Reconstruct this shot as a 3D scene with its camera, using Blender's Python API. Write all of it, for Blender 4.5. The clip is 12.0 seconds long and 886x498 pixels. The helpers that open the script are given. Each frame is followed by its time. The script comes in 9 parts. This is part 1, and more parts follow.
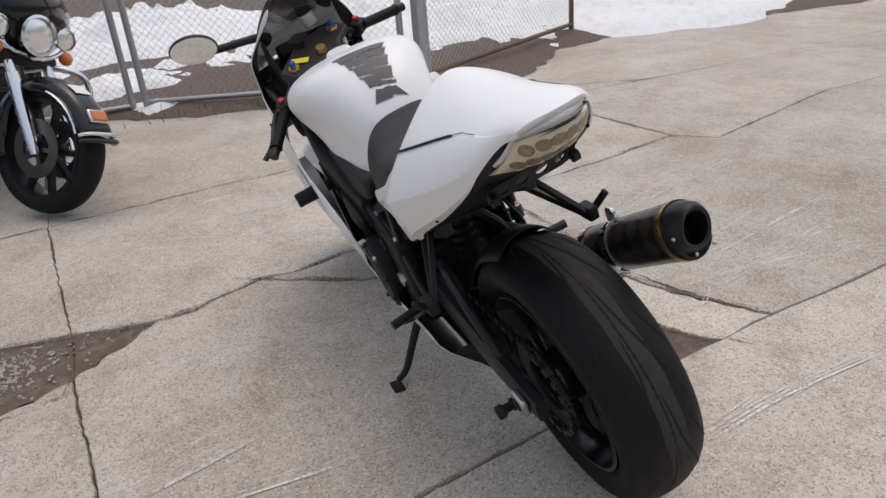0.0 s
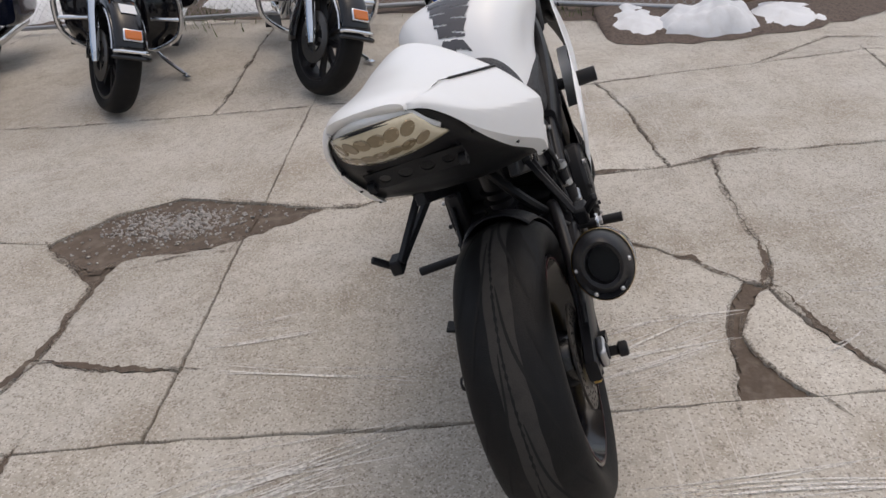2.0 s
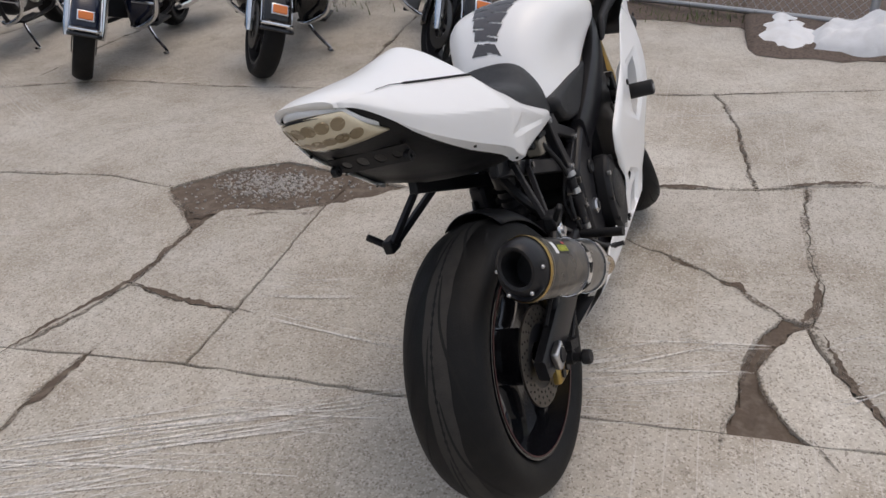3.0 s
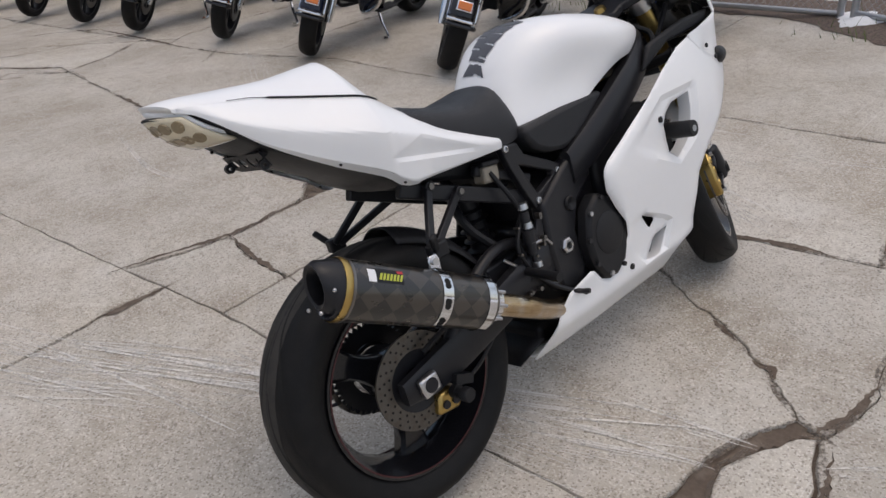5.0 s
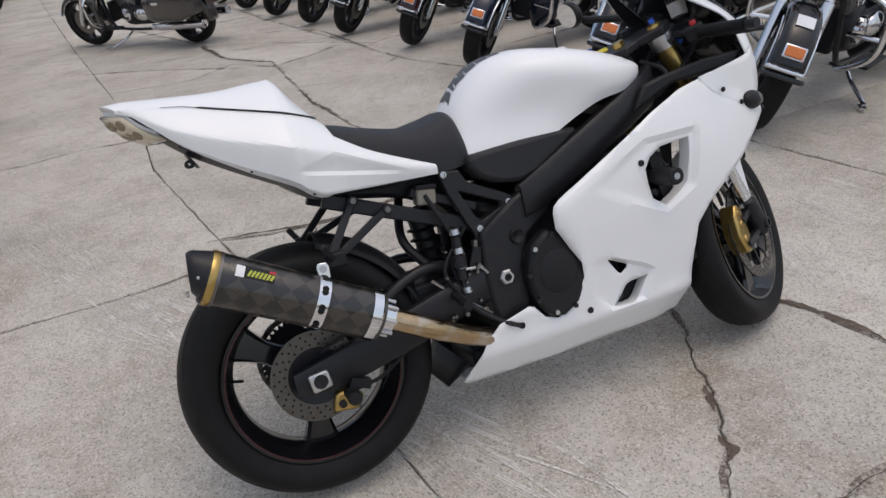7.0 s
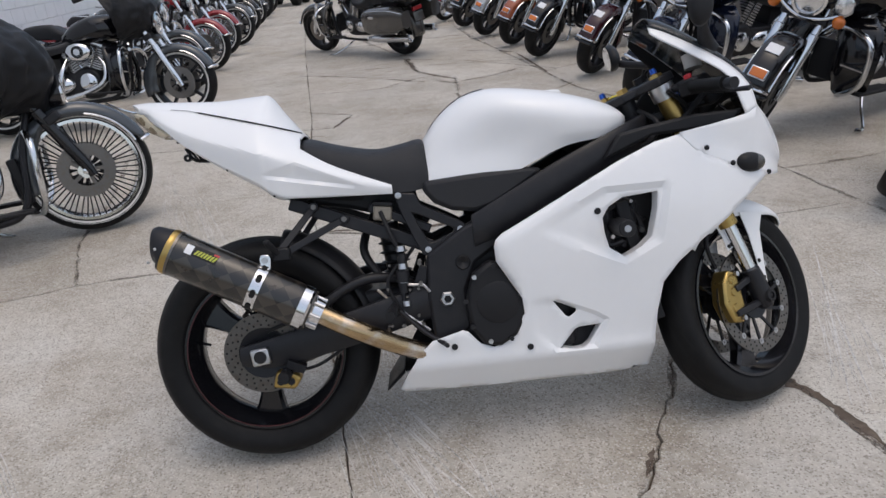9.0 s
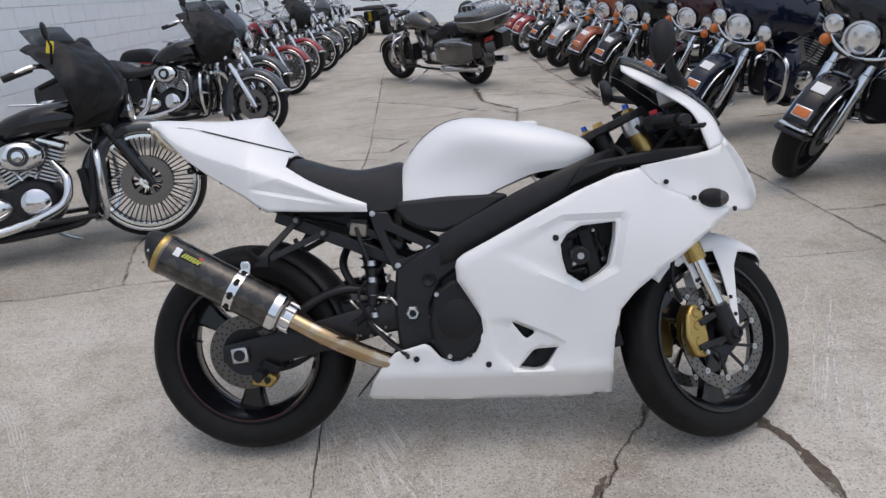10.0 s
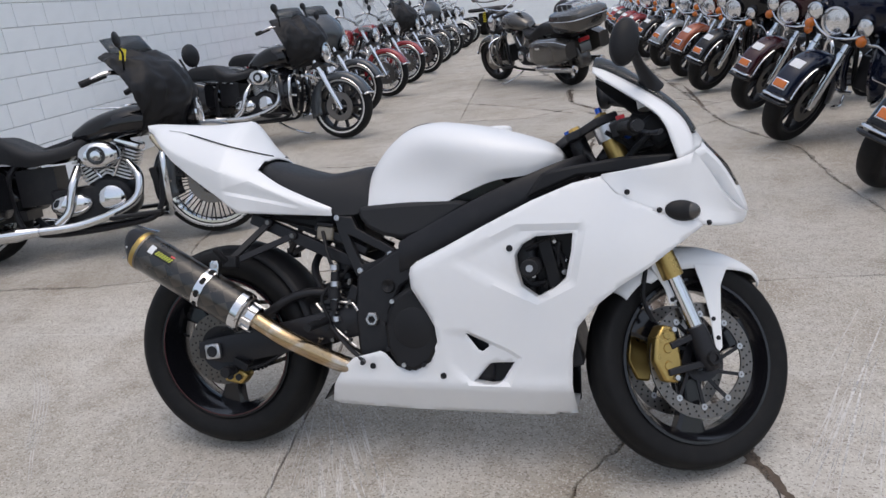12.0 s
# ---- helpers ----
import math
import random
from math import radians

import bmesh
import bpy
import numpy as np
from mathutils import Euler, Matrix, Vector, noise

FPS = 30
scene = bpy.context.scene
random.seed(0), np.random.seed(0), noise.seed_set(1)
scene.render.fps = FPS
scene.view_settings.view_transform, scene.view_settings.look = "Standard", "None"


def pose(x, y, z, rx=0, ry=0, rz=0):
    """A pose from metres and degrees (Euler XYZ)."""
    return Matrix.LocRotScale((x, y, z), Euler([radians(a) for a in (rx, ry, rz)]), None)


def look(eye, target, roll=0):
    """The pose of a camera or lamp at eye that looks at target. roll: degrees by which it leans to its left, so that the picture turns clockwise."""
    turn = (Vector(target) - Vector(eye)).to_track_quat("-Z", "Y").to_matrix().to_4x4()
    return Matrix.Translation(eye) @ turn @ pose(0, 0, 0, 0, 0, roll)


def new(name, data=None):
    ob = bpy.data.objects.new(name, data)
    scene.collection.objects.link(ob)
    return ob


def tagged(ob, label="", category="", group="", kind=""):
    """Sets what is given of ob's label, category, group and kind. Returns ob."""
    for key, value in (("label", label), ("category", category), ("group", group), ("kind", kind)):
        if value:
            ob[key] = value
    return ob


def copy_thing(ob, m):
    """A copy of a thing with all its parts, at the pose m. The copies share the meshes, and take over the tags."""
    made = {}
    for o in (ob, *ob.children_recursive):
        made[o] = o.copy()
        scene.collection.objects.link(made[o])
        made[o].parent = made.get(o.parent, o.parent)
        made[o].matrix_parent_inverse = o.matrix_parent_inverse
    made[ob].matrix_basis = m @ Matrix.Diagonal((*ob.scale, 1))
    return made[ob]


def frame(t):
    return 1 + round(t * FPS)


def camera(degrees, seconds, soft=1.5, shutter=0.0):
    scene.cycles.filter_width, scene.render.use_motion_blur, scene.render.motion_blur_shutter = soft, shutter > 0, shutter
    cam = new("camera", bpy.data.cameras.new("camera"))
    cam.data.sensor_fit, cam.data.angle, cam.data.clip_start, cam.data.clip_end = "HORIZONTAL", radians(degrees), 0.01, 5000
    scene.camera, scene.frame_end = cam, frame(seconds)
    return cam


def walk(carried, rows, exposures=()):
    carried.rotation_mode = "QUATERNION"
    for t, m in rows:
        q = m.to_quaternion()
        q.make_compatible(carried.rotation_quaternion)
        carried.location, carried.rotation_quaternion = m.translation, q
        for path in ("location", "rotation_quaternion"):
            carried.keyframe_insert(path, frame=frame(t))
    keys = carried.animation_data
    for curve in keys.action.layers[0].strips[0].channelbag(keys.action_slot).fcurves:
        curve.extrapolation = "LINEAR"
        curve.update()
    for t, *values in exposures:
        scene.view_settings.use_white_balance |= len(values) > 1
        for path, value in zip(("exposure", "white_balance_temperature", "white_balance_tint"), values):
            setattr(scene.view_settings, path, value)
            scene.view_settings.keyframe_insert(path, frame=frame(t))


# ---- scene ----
import collections
from mathutils import geometry

cam = camera(64.7, 12.0)
PATH = [
    (0, (-1.024, 0.834, 1.205), (0.616, 0.068, 0.353), -4.9),
    (0.5, (-1.051, 0.677, 1.227), (0.625, 0.146, 0.272), -4.8),
    (1, (-1.158, 0.473, 1.271), (0.565, 0.2, 0.292), -5.3),
    (1.5, (-1.195, 0.283, 1.272), (0.56, 0.268, 0.313), -5.7),
    (2, (-1.134, 0.096, 1.273), (0.578, 0.292, 0.257), -5.6),
    (2.5, (-1.132, -0.09, 1.297), (0.522, 0.319, 0.249), -5.6),
    (3, (-1.165, -0.287, 1.314), (0.44, 0.336, 0.296), -4.6),
    (3.2, (-1.143, -0.359, 1.312), (0.448, 0.332, 0.316), -4.6),
    (4.8, (-0.817, -0.895, 1.327), (0.456, 0.294, 0.342), -5.1),
    (5, (-0.767, -0.946, 1.318), (0.451, 0.301, 0.337), -5.6),
    (5.5, (-0.595, -1.04, 1.315), (0.469, 0.332, 0.323), -6.7),
    (6, (-0.482, -1.168, 1.325), (0.486, 0.29, 0.357), -6.8),
    (6.5, (-0.396, -1.338, 1.334), (0.452, 0.214, 0.399), -6.3),
    (7, (-0.254, -1.412, 1.315), (0.478, 0.215, 0.411), -6.4),
    (7.2, (-0.179, -1.446, 1.307), (0.498, 0.217, 0.426), -6.9),
    (8.8, (0.305, -1.726, 1.302), (0.516, 0.093, 0.498), -5.7),
    (9, (0.365, -1.731, 1.311), (0.527, 0.095, 0.511), -5.2),
    (9.5, (0.519, -1.777, 1.308), (0.554, 0.073, 0.549), -5.2),
    (10, (0.677, -1.863, 1.305), (0.608, 0.006, 0.597), -4.6),
    (10.5, (0.799, -1.814, 1.298), (0.634, 0.049, 0.59), -5.7),
    (11, (0.909, -1.77, 1.304), (0.69, 0.091, 0.605), -6.3),
    (11.5, (1.034, -1.789, 1.293), (0.694, 0.063, 0.616), -6.1),
    (12, (1.118, -1.777, 1.268), (0.705, 0.06, 0.593), -6.3),
]
walk(cam, [(t, look(eye, target, roll)) for t, eye, target, roll in PATH],
     exposures=[(0, 0.03, 6900, 9), (1.5, -0.04, 6900, 9), (5, -0.10, 6750, 9), (9, -0.09, 6480, 8), (12, -0.02, 6400, 8)])

# ---- world and light: bright overcast day ----
world = bpy.data.worlds.new("sky")
scene.world = world
world.use_nodes = True
wn = world.node_tree
sky = wn.nodes.new("ShaderNodeTexSky")
sky.sky_type = 'NISHITA'
sky.sun_disc = False
sky.sun_elevation = radians(78)
sky.sun_rotation = radians(140)
sky.air_density, sky.dust_density, sky.ozone_density = 1.0, 4.0, 1.0
wn.links.new(sky.outputs[0], wn.nodes["Background"].inputs[0])
wn.nodes["Background"].inputs[1].default_value = 0.15
sun_data = bpy.data.lights.new("sun", 'SUN')
sun_data.energy, sun_data.angle, sun_data.color = 0.85, radians(150), (1.0, 0.96, 0.92)
sun = new("sun", sun_data)
sun.matrix_world = look((1.5, -1.7, 9.0), (0, 0, 0))


# ---- materials ----
def mat(name, col, rough=0.5, metal=0.0, var=0.12, scale=6.0, bump=0.0, bscale=150.0, coat=0.0, rvar=0.1, spec=0.5, dirt=None, dirt_amount=0.3):
    m = bpy.data.materials.new(name)
    m.use_nodes = True
    nt = m.node_tree
    N, L = nt.nodes, nt.links
    b = N["Principled BSDF"]
    tc = N.new("ShaderNodeTexCoord")
    big = N.new("ShaderNodeTexNoise")
    big.inputs["Scale"].default_value, big.inputs["Detail"].default_value = scale, 5
    fine = N.new("ShaderNodeTexNoise")
    fine.inputs["Scale"].default_value, fine.inputs["Detail"].default_value = bscale, 3
    L.new(tc.outputs["Object"], big.inputs["Vector"])
    L.new(tc.outputs["Object"], fine.inputs["Vector"])
    mix = N.new("ShaderNodeMix")
    mix.data_type = 'RGBA'
    lo = [max(0, c * (1 - var)) for c in col]
    hi = [min(1, c * (1 + var)) for c in col]
    mix.inputs[6].default_value, mix.inputs[7].default_value = (*lo, 1), (*hi, 1)
    add = N.new("ShaderNodeMath")
    add.operation = 'MULTIPLY_ADD'
    L.new(fine.outputs[0], add.inputs[0])
    add.inputs[1].default_value = 0.5
    half = N.new("ShaderNodeMath")
    half.operation = 'MULTIPLY'
    L.new(big.outputs[0], half.inputs[0])
    half.inputs[1].default_value = 0.5
    L.new(half.outputs[0], add.inputs[2])
    L.new(add.outputs[0], mix.inputs[0])
    out = mix.outputs[2]
    if dirt:
        grime = N.new("ShaderNodeTexNoise")
        grime.inputs["Scale"].default_value, grime.inputs["Detail"].default_value = scale * 2.3, 8
        L.new(tc.outputs["Object"], grime.inputs["Vector"])
        ramp = N.new("ShaderNodeMapRange")
        ramp.inputs[1].default_value, ramp.inputs[2].default_value = 0.48, 0.72
        ramp.inputs[3].default_value, ramp.inputs[4].default_value = 0.0, dirt_amount
        L.new(grime.outputs[0], ramp.inputs[0])
        mx = N.new("ShaderNodeMix")
        mx.data_type = 'RGBA'
        L.new(ramp.outputs[0], mx.inputs[0])
        L.new(out, mx.inputs[6])
        mx.inputs[7].default_value = (*dirt, 1)
        out = mx.outputs[2]
    L.new(out, b.inputs["Base Color"])
    rr = N.new("ShaderNodeMapRange")
    rr.inputs[3].default_value, rr.inputs[4].default_value = max(0.02, rough - rvar), min(1, rough + rvar)
    L.new(big.outputs[0], rr.inputs[0])
    L.new(rr.outputs[0], b.inputs["Roughness"])
    b.inputs["Metallic"].default_value = metal
    b.inputs["Specular IOR Level"].default_value = spec
    b.inputs["Coat Weight"].default_value = coat
    b.inputs["Coat Roughness"].default_value = 0.06
    if bump:
        bp = N.new("ShaderNodeBump")
        bp.inputs["Strength"].default_value, bp.inputs["Distance"].default_value = bump, 0.002
        L.new(fine.outputs[0], bp.inputs["Height"])
        L.new(bp.outputs[0], b.inputs["Normal"])
    return m


def glass_mat(name, col, rough=0.05, alpha=0.35):
    m = mat(name, col, rough, 0, 0.05)
    m.node_tree.nodes["Principled BSDF"].inputs["Alpha"].default_value = alpha
    return m


def concrete_mat(name, col, slab=True):
    """Old exposed-aggregate concrete: stains, speckle, pale tyre scuffs."""
    m = bpy.data.materials.new(name)
    m.use_nodes = True
    nt = m.node_tree
    N, L = nt.nodes, nt.links
    b = N["Principled BSDF"]
    tc = N.new("ShaderNodeTexCoord")
    info = N.new("ShaderNodeObjectInfo")

    def noise(scale, detail, rough=0.55):
        n = N.new("ShaderNodeTexNoise")
        n.inputs["Scale"].default_value, n.inputs["Detail"].default_value, n.inputs["Roughness"].default_value = scale, detail, rough
        L.new(tc.outputs["Object"], n.inputs["Vector"])
        return n.outputs[0]

    def rng(sock, a, c, lo, hi):
        r = N.new("ShaderNodeMapRange")
        for i, v in enumerate((a, c, lo, hi)):
            r.inputs[i + 1].default_value = v
        L.new(sock, r.inputs[0])
        return r.outputs[0]

    def blend(fac, a, c, mode='MIX'):
        x = N.new("ShaderNodeMix")
        x.data_type, x.blend_type = 'RGBA', mode
        for s, v in ((0, fac), (6, a), (7, c)):
            if isinstance(v, (tuple, float)):
                x.inputs[s].default_value = v
            else:
                L.new(v, x.inputs[s])
        return x.outputs[2]

    c = blend(rng(noise(0.9, 6), 0.35, 0.68, 0, 1), tuple(v * q for v, q in zip(col, (0.82, 0.80, 0.76))) + (1,), tuple(v * 1.13 for v in col) + (1,))
    c = blend(rng(noise(5, 8, 0.65), 0.48, 0.72, 0, 0.60), c, (0.30, 0.25, 0.20, 1))
    c = blend(rng(noise(1.3, 7, 0.62), 0.50, 0.68, 0, 0.55), c, (0.31, 0.26, 0.20, 1))
    c = blend(rng(noise(2.2, 5, 0.6), 0.50, 0.70, 0, 0.5), c, (0.60, 0.58, 0.54, 1))
    c = blend(rng(noise(9, 6, 0.7), 0.53, 0.70, 0, 0.42), c, (0.60, 0.58, 0.54, 1))
    peb = N.new("ShaderNodeTexVoronoi")
    peb.inputs["Scale"].default_value = 215
    L.new(tc.outputs["Object"], peb.inputs["Vector"])
    sep = N.new("ShaderNodeSeparateColor")
    L.new(peb.outputs["Color"], sep.inputs[0])
    c = blend(rng(sep.outputs[0], 0.80, 0.88, 0, 0.60), c, (0.17, 0.14, 0.115, 1))
    c = blend(rng(sep.outputs[1], 0.78, 0.86, 0, 0.50), c, (0.74, 0.71, 0.66, 1))
    c = blend(rng(noise(24, 6, 0.7), 0.5, 0.72, 0, 0.46), c, (0.27, 0.235, 0.20, 1))
    c = blend(rng(noise(420, 2), 0.45, 0.75, 0, 0.3), c, (0.20, 0.18, 0.16, 1))
    # pale scuffs dragged in a few directions
    for k, (ang, s, lim) in enumerate(((62, 9, 0.66), (84, 7, 0.67), (18, 8, 0.68), (-70, 6, 0.69))):
        mp = N.new("ShaderNodeMapping")
        mp.inputs["Rotation"].default_value = (0, 0, radians(ang))
        mp.inputs["Scale"].default_value = (0.55, s * 9, 1)
        mp.inputs["Location"].default_value = (3.7 * k, 1.3 * k, 0)
        L.new(tc.outputs["Object"], mp.inputs["Vector"])
        n = N.new("ShaderNodeTexNoise")
        n.inputs["Scale"].default_value, n.inputs["Detail"].default_value = 1.6, 2
        L.new(mp.outputs[0], n.inputs["Vector"])
        area = rng(noise(0.55 + 0.2 * k, 2), 0.5, 0.62, 0, 1)
        line = rng(n.outputs[0], lim, lim + 0.05, 0, 0.45)
        mul = N.new("ShaderNodeMath")
        mul.operation = 'MULTIPLY'
        L.new(area, mul.inputs[0])
        L.new(line, mul.inputs[1])
        c = blend(mul.outputs[0], c, (0.66, 0.64, 0.62, 1))
    if slab:
        hs = N.new("ShaderNodeHueSaturation")
        L.new(rng(info.outputs["Random"], 0, 1, 0.90, 1.08), hs.inputs["Value"])
        L.new(c, hs.inputs["Color"])
        c = hs.outputs[0]
    L.new(c, b.inputs["Base Color"])
    b.inputs["Roughness"].default_value = 0.88
    b.inputs["Specular IOR Level"].default_value = 0.25
    bp = N.new("ShaderNodeBump")
    bp.inputs["Strength"].default_value, bp.inputs["Distance"].default_value = 0.6, 0.004
    L.new(blend(0.4, sep.outputs[2], noise(60, 5)), bp.inputs["Height"])
    L.new(bp.outputs[0], b.inputs["Normal"])
    return m


CONCRETE = concrete_mat("concrete", (0.515, 0.485, 0.435))
DIRT = mat("dirt", (0.105, 0.079, 0.060), 0.95, 0, 0.55, 9, 1.0, 90, dirt=(0.22, 0.18, 0.145), dirt_amount=0.6)
GRAVEL = mat("gravel", (0.36, 0.34, 0.32), 0.9, 0, 0.4, 30, 0.6, 200)
LEAF = mat("leaf_litter", (0.13, 0.098, 0.08), 0.95, 0, 0.6, 25, 1.0, 60, dirt=(0.05, 0.035, 0.028), dirt_amount=0.9)
GRASS = mat("grass", (0.10, 0.13, 0.045), 0.9, 0, 0.4, 20, 0.5, 90)
SNOW = mat("snow", (0.80, 0.81, 0.83), 0.7, 0, 0.06, 4, 1.0, 30, dirt=(0.46, 0.43, 0.40), dirt_amount=0.25)
WALL = mat("white_block_paint", (0.86, 0.895, 0.925), 0.75, 0, 0.05, 2, 0.25, 160, dirt=(0.74, 0.78, 0.81), dirt_amount=0.4)
MORTAR = mat("mortar", (0.72, 0.75, 0.77), 0.9, 0, 0.15, 8)
GALV = mat("galvanised_steel", (0.42, 0.43, 0.45), 0.45, 0.8, 0.15, 25)
RUST = mat("rusty_rail", (0.18, 0.12, 0.08), 0.75, 0.3, 0.4, 25, 0.4)
WHITE = mat("white_bodywork", (0.845, 0.85, 0.86), 0.34, 0, 0.02, 3, 0.05, 40, coat=0.3, rvar=0.05)
BLACK = mat("black_plastic", (0.0125, 0.0125, 0.0142), 0.48, 0, 0.25, 14, 0.3, 400, spec=0.26)
SATIN = mat("satin_black_metal", (0.0145, 0.0145, 0.0172), 0.38, 0.0, 0.25, 10, 0.1, 300, dirt=(0.05, 0.047, 0.044), dirt_amount=0.15, spec=0.3)
GLOSS = mat("gloss_black", (0.007, 0.007, 0.009), 0.17, 0, 0.2, 8, coat=0.3, rvar=0.05, spec=0.4)
SEATM = mat("black_vinyl", (0.0175, 0.0182, 0.0212), 0.5, 0, 0.15, 30, 0.7, 550, spec=0.35)
RUBBER = mat("tyre_rubber", (0.0062, 0.0062, 0.0068), 0.58, 0, 0.3, 12, 0.3, 300, dirt=(0.030, 0.028, 0.026), dirt_amount=0.14, spec=0.22)
GROOVE = mat("tread_groove", (0.006, 0.006, 0.006), 0.9, 0, 0.1)
DUST = mat("worn_tread", (0.030, 0.0275, 0.025), 0.85, 0, 0.3, 14, 0.3, 300, dirt=(0.018, 0.017, 0.016), dirt_amount=0.9)
CHROME = mat("chrome", (0.72, 0.73, 0.75), 0.10, 1.0, 0.08, 12, rvar=0.05)
ALU = mat("brushed_aluminium", (0.55, 0.55, 0.56), 0.32, 1.0, 0.15, 40)
DISCM = mat("dull_disc_steel", (0.13, 0.12, 0.11), 0.42, 1.0, 0.25, 30, dirt=(0.09, 0.065, 0.045), dirt_amount=0.4)
STEEL = mat("disc_steel", (0.19, 0.18, 0.17), 0.38, 1.0, 0.2, 30, dirt=(0.18, 0.13, 0.09), dirt_amount=0.35)
GOLD = mat("gold_anodised", (0.46, 0.32, 0.11), 0.30, 0.9, 0.15, 20)
BRONZE = mat("heat_tinted_steel", (0.46, 0.34, 0.20), 0.24, 1.0, 0.35, 7, dirt=(0.62, 0.60, 0.58), dirt_amount=0.8)
BLUE = mat("blue_anodised", (0.03, 0.10, 0.45), 0.3, 0.7, 0.15, 20)
PINSTRIPE = mat("dark_red_line", (0.05, 0.006, 0.008), 0.4, 0, 0.1)
RED = mat("red_plastic", (0.45, 0.02, 0.03), 0.35, 0, 0.1)
YELLOW = mat("yellow_tag", (0.75, 0.62, 0.04), 0.5, 0, 0.05)
PAPER = mat("white_tag", (0.75, 0.76, 0.78), 0.6, 0, 0.04)
DECALM = mat("grey_pad_vinyl", (0.075, 0.075, 0.085), 0.45, 0, 0.15, 40)
LENS = mat("clear_smoked_lens", (0.60, 0.53, 0.39), 0.16, 0, 0.15, 25, coat=0.6)
CUP = mat("lamp_reflector_cup", (0.26, 0.205, 0.13), 0.25, 0.2, 0.3, 60)
AMBER = mat("amber_lens", (0.62, 0.16, 0.02), 0.2, 0, 0.12, 40, coat=0.5)
REDLENS = mat("red_lens", (0.32, 0.01, 0.015), 0.2, 0, 0.1, coat=0.5)
HEADGLASS = mat("headlamp_reflector", (0.88, 0.89, 0.90), 0.18, 0.82, 0.20, 35, bump=0.4, bscale=90, rvar=0.04)
SMOKE = glass_mat("smoked_screen", (0.02, 0.025, 0.03), 0.05, 0.72)
TINT = mat("smoked_lamp_lens", (0.055, 0.05, 0.045), 0.12, 0, 0.1, coat=0.6)
MIRROR = mat("mirror_glass", (0.75, 0.78, 0.80), 0.03, 1.0, 0.02, rvar=0.01)
BEIGE = mat("fluid_reservoir", (0.23, 0.205, 0.165), 0.4, 0, 0.15, 20)
MILKY = mat("translucent_reservoir", (0.60, 0.58, 0.56), 0.35, 0, 0.1, 20)
PEWTER = mat("pewter_paint", (0.066, 0.062, 0.058), 0.16, 0.35, 0.15, 6, coat=0.9, rvar=0.05)
SILVER = mat("silver_paint", (0.42, 0.43, 0.44), 0.2, 0.4, 0.08, 6, coat=0.8, rvar=0.05)
REDPAINT = mat("red_paint", (0.25, 0.014, 0.02), 0.15, 0.1, 0.15, 6, coat=0.8, rvar=0.05)
MAROON = mat("maroon_paint", (0.035, 0.006, 0.010), 0.15, 0.1, 0.15, 6, coat=0.4, rvar=0.05)
ORANGEP = mat("copper_paint", (0.32, 0.085, 0.035), 0.18, 0.2, 0.12, 6, coat=0.8, rvar=0.05)
BLUEPAINT = mat("dark_blue_paint", (0.007, 0.011, 0.028), 0.12, 0.1, 0.2, 6, coat=0.3, rvar=0.04, spec=0.4)
# true charcoal on w3; on w1, w2 fenders the grey imitates reflected sky
GREYPAINT_SHEEN = mat("charcoal_paint", (0.05, 0.057, 0.065), 0.22, 0.2, 0.12, 6, coat=0.6, rvar=0.05)
CREAMP = mat("white_paint_cruiser", (0.70, 0.70, 0.68), 0.18, 0, 0.04, 6, coat=0.8)
BLACKPAINT = mat("black_paint", (0.007, 0.007, 0.009), 0.12, 0, 0.2, 6, coat=0.25, rvar=0.04, spec=0.4)
WHITEWALL = mat("whitewall_rubber", (0.62, 0.61, 0.59), 0.6, 0, 0.08, 20)


def carbon_mat():
    """Twill carbon sleeve with a broad diamond weave."""
    m = mat("carbon_sleeve", (0.055, 0.046, 0.038), 0.30, 0.0, 0.25, 30, coat=0.5)
    nt = m.node_tree
    N, L = nt.nodes, nt.links
    tc = N.new("ShaderNodeTexCoord")
    mp = N.new("ShaderNodeMapping")
    mp.inputs["Rotation"].default_value = (0, 0, radians(45))
    mp.inputs["Scale"].default_value = (26, 26, 26)
    ch = N.new("ShaderNodeTexChecker")
    ch.inputs["Scale"].default_value = 1.0
    ch.inputs["Color1"].default_value, ch.inputs["Color2"].default_value = (0.010, 0.009, 0.008, 1), (0.040, 0.033, 0.026, 1)
    L.new(tc.outputs["UV"], mp.inputs["Vector"])
    L.new(mp.outputs[0], ch.inputs["Vector"])
    b = N["Principled BSDF"]
    L.new(ch.outputs["Color"], b.inputs["Base Color"])
    return m


def scuff_mat():
    """Chalky scratch, broken by the grain of the concrete."""
    m = mat("chalky_scuff", (0.70, 0.68, 0.65), 0.9, 0, 0.1, 20)
    N, L = m.node_tree.nodes, m.node_tree.links
    tc = N.new("ShaderNodeTexCoord")
    n = N.new("ShaderNodeTexNoise")
    n.inputs["Scale"].default_value, n.inputs["Detail"].default_value = 95, 4
    L.new(tc.outputs["Object"], n.inputs["Vector"])
    big = N.new("ShaderNodeTexNoise")
    big.inputs["Scale"].default_value, big.inputs["Detail"].default_value = 7, 2
    L.new(tc.outputs["Object"], big.inputs["Vector"])
    add = N.new("ShaderNodeMath")
    L.new(n.outputs[0], add.inputs[0])
    L.new(big.outputs[0], add.inputs[1])
    r = N.new("ShaderNodeMapRange")
    r.inputs[1].default_value, r.inputs[2].default_value, r.inputs[4].default_value = 0.62, 1.08, 0.88
    L.new(add.outputs[0], r.inputs[0])
    L.new(r.outputs[0], N["Principled BSDF"].inputs["Alpha"])
    return m


SCUFF = scuff_mat()


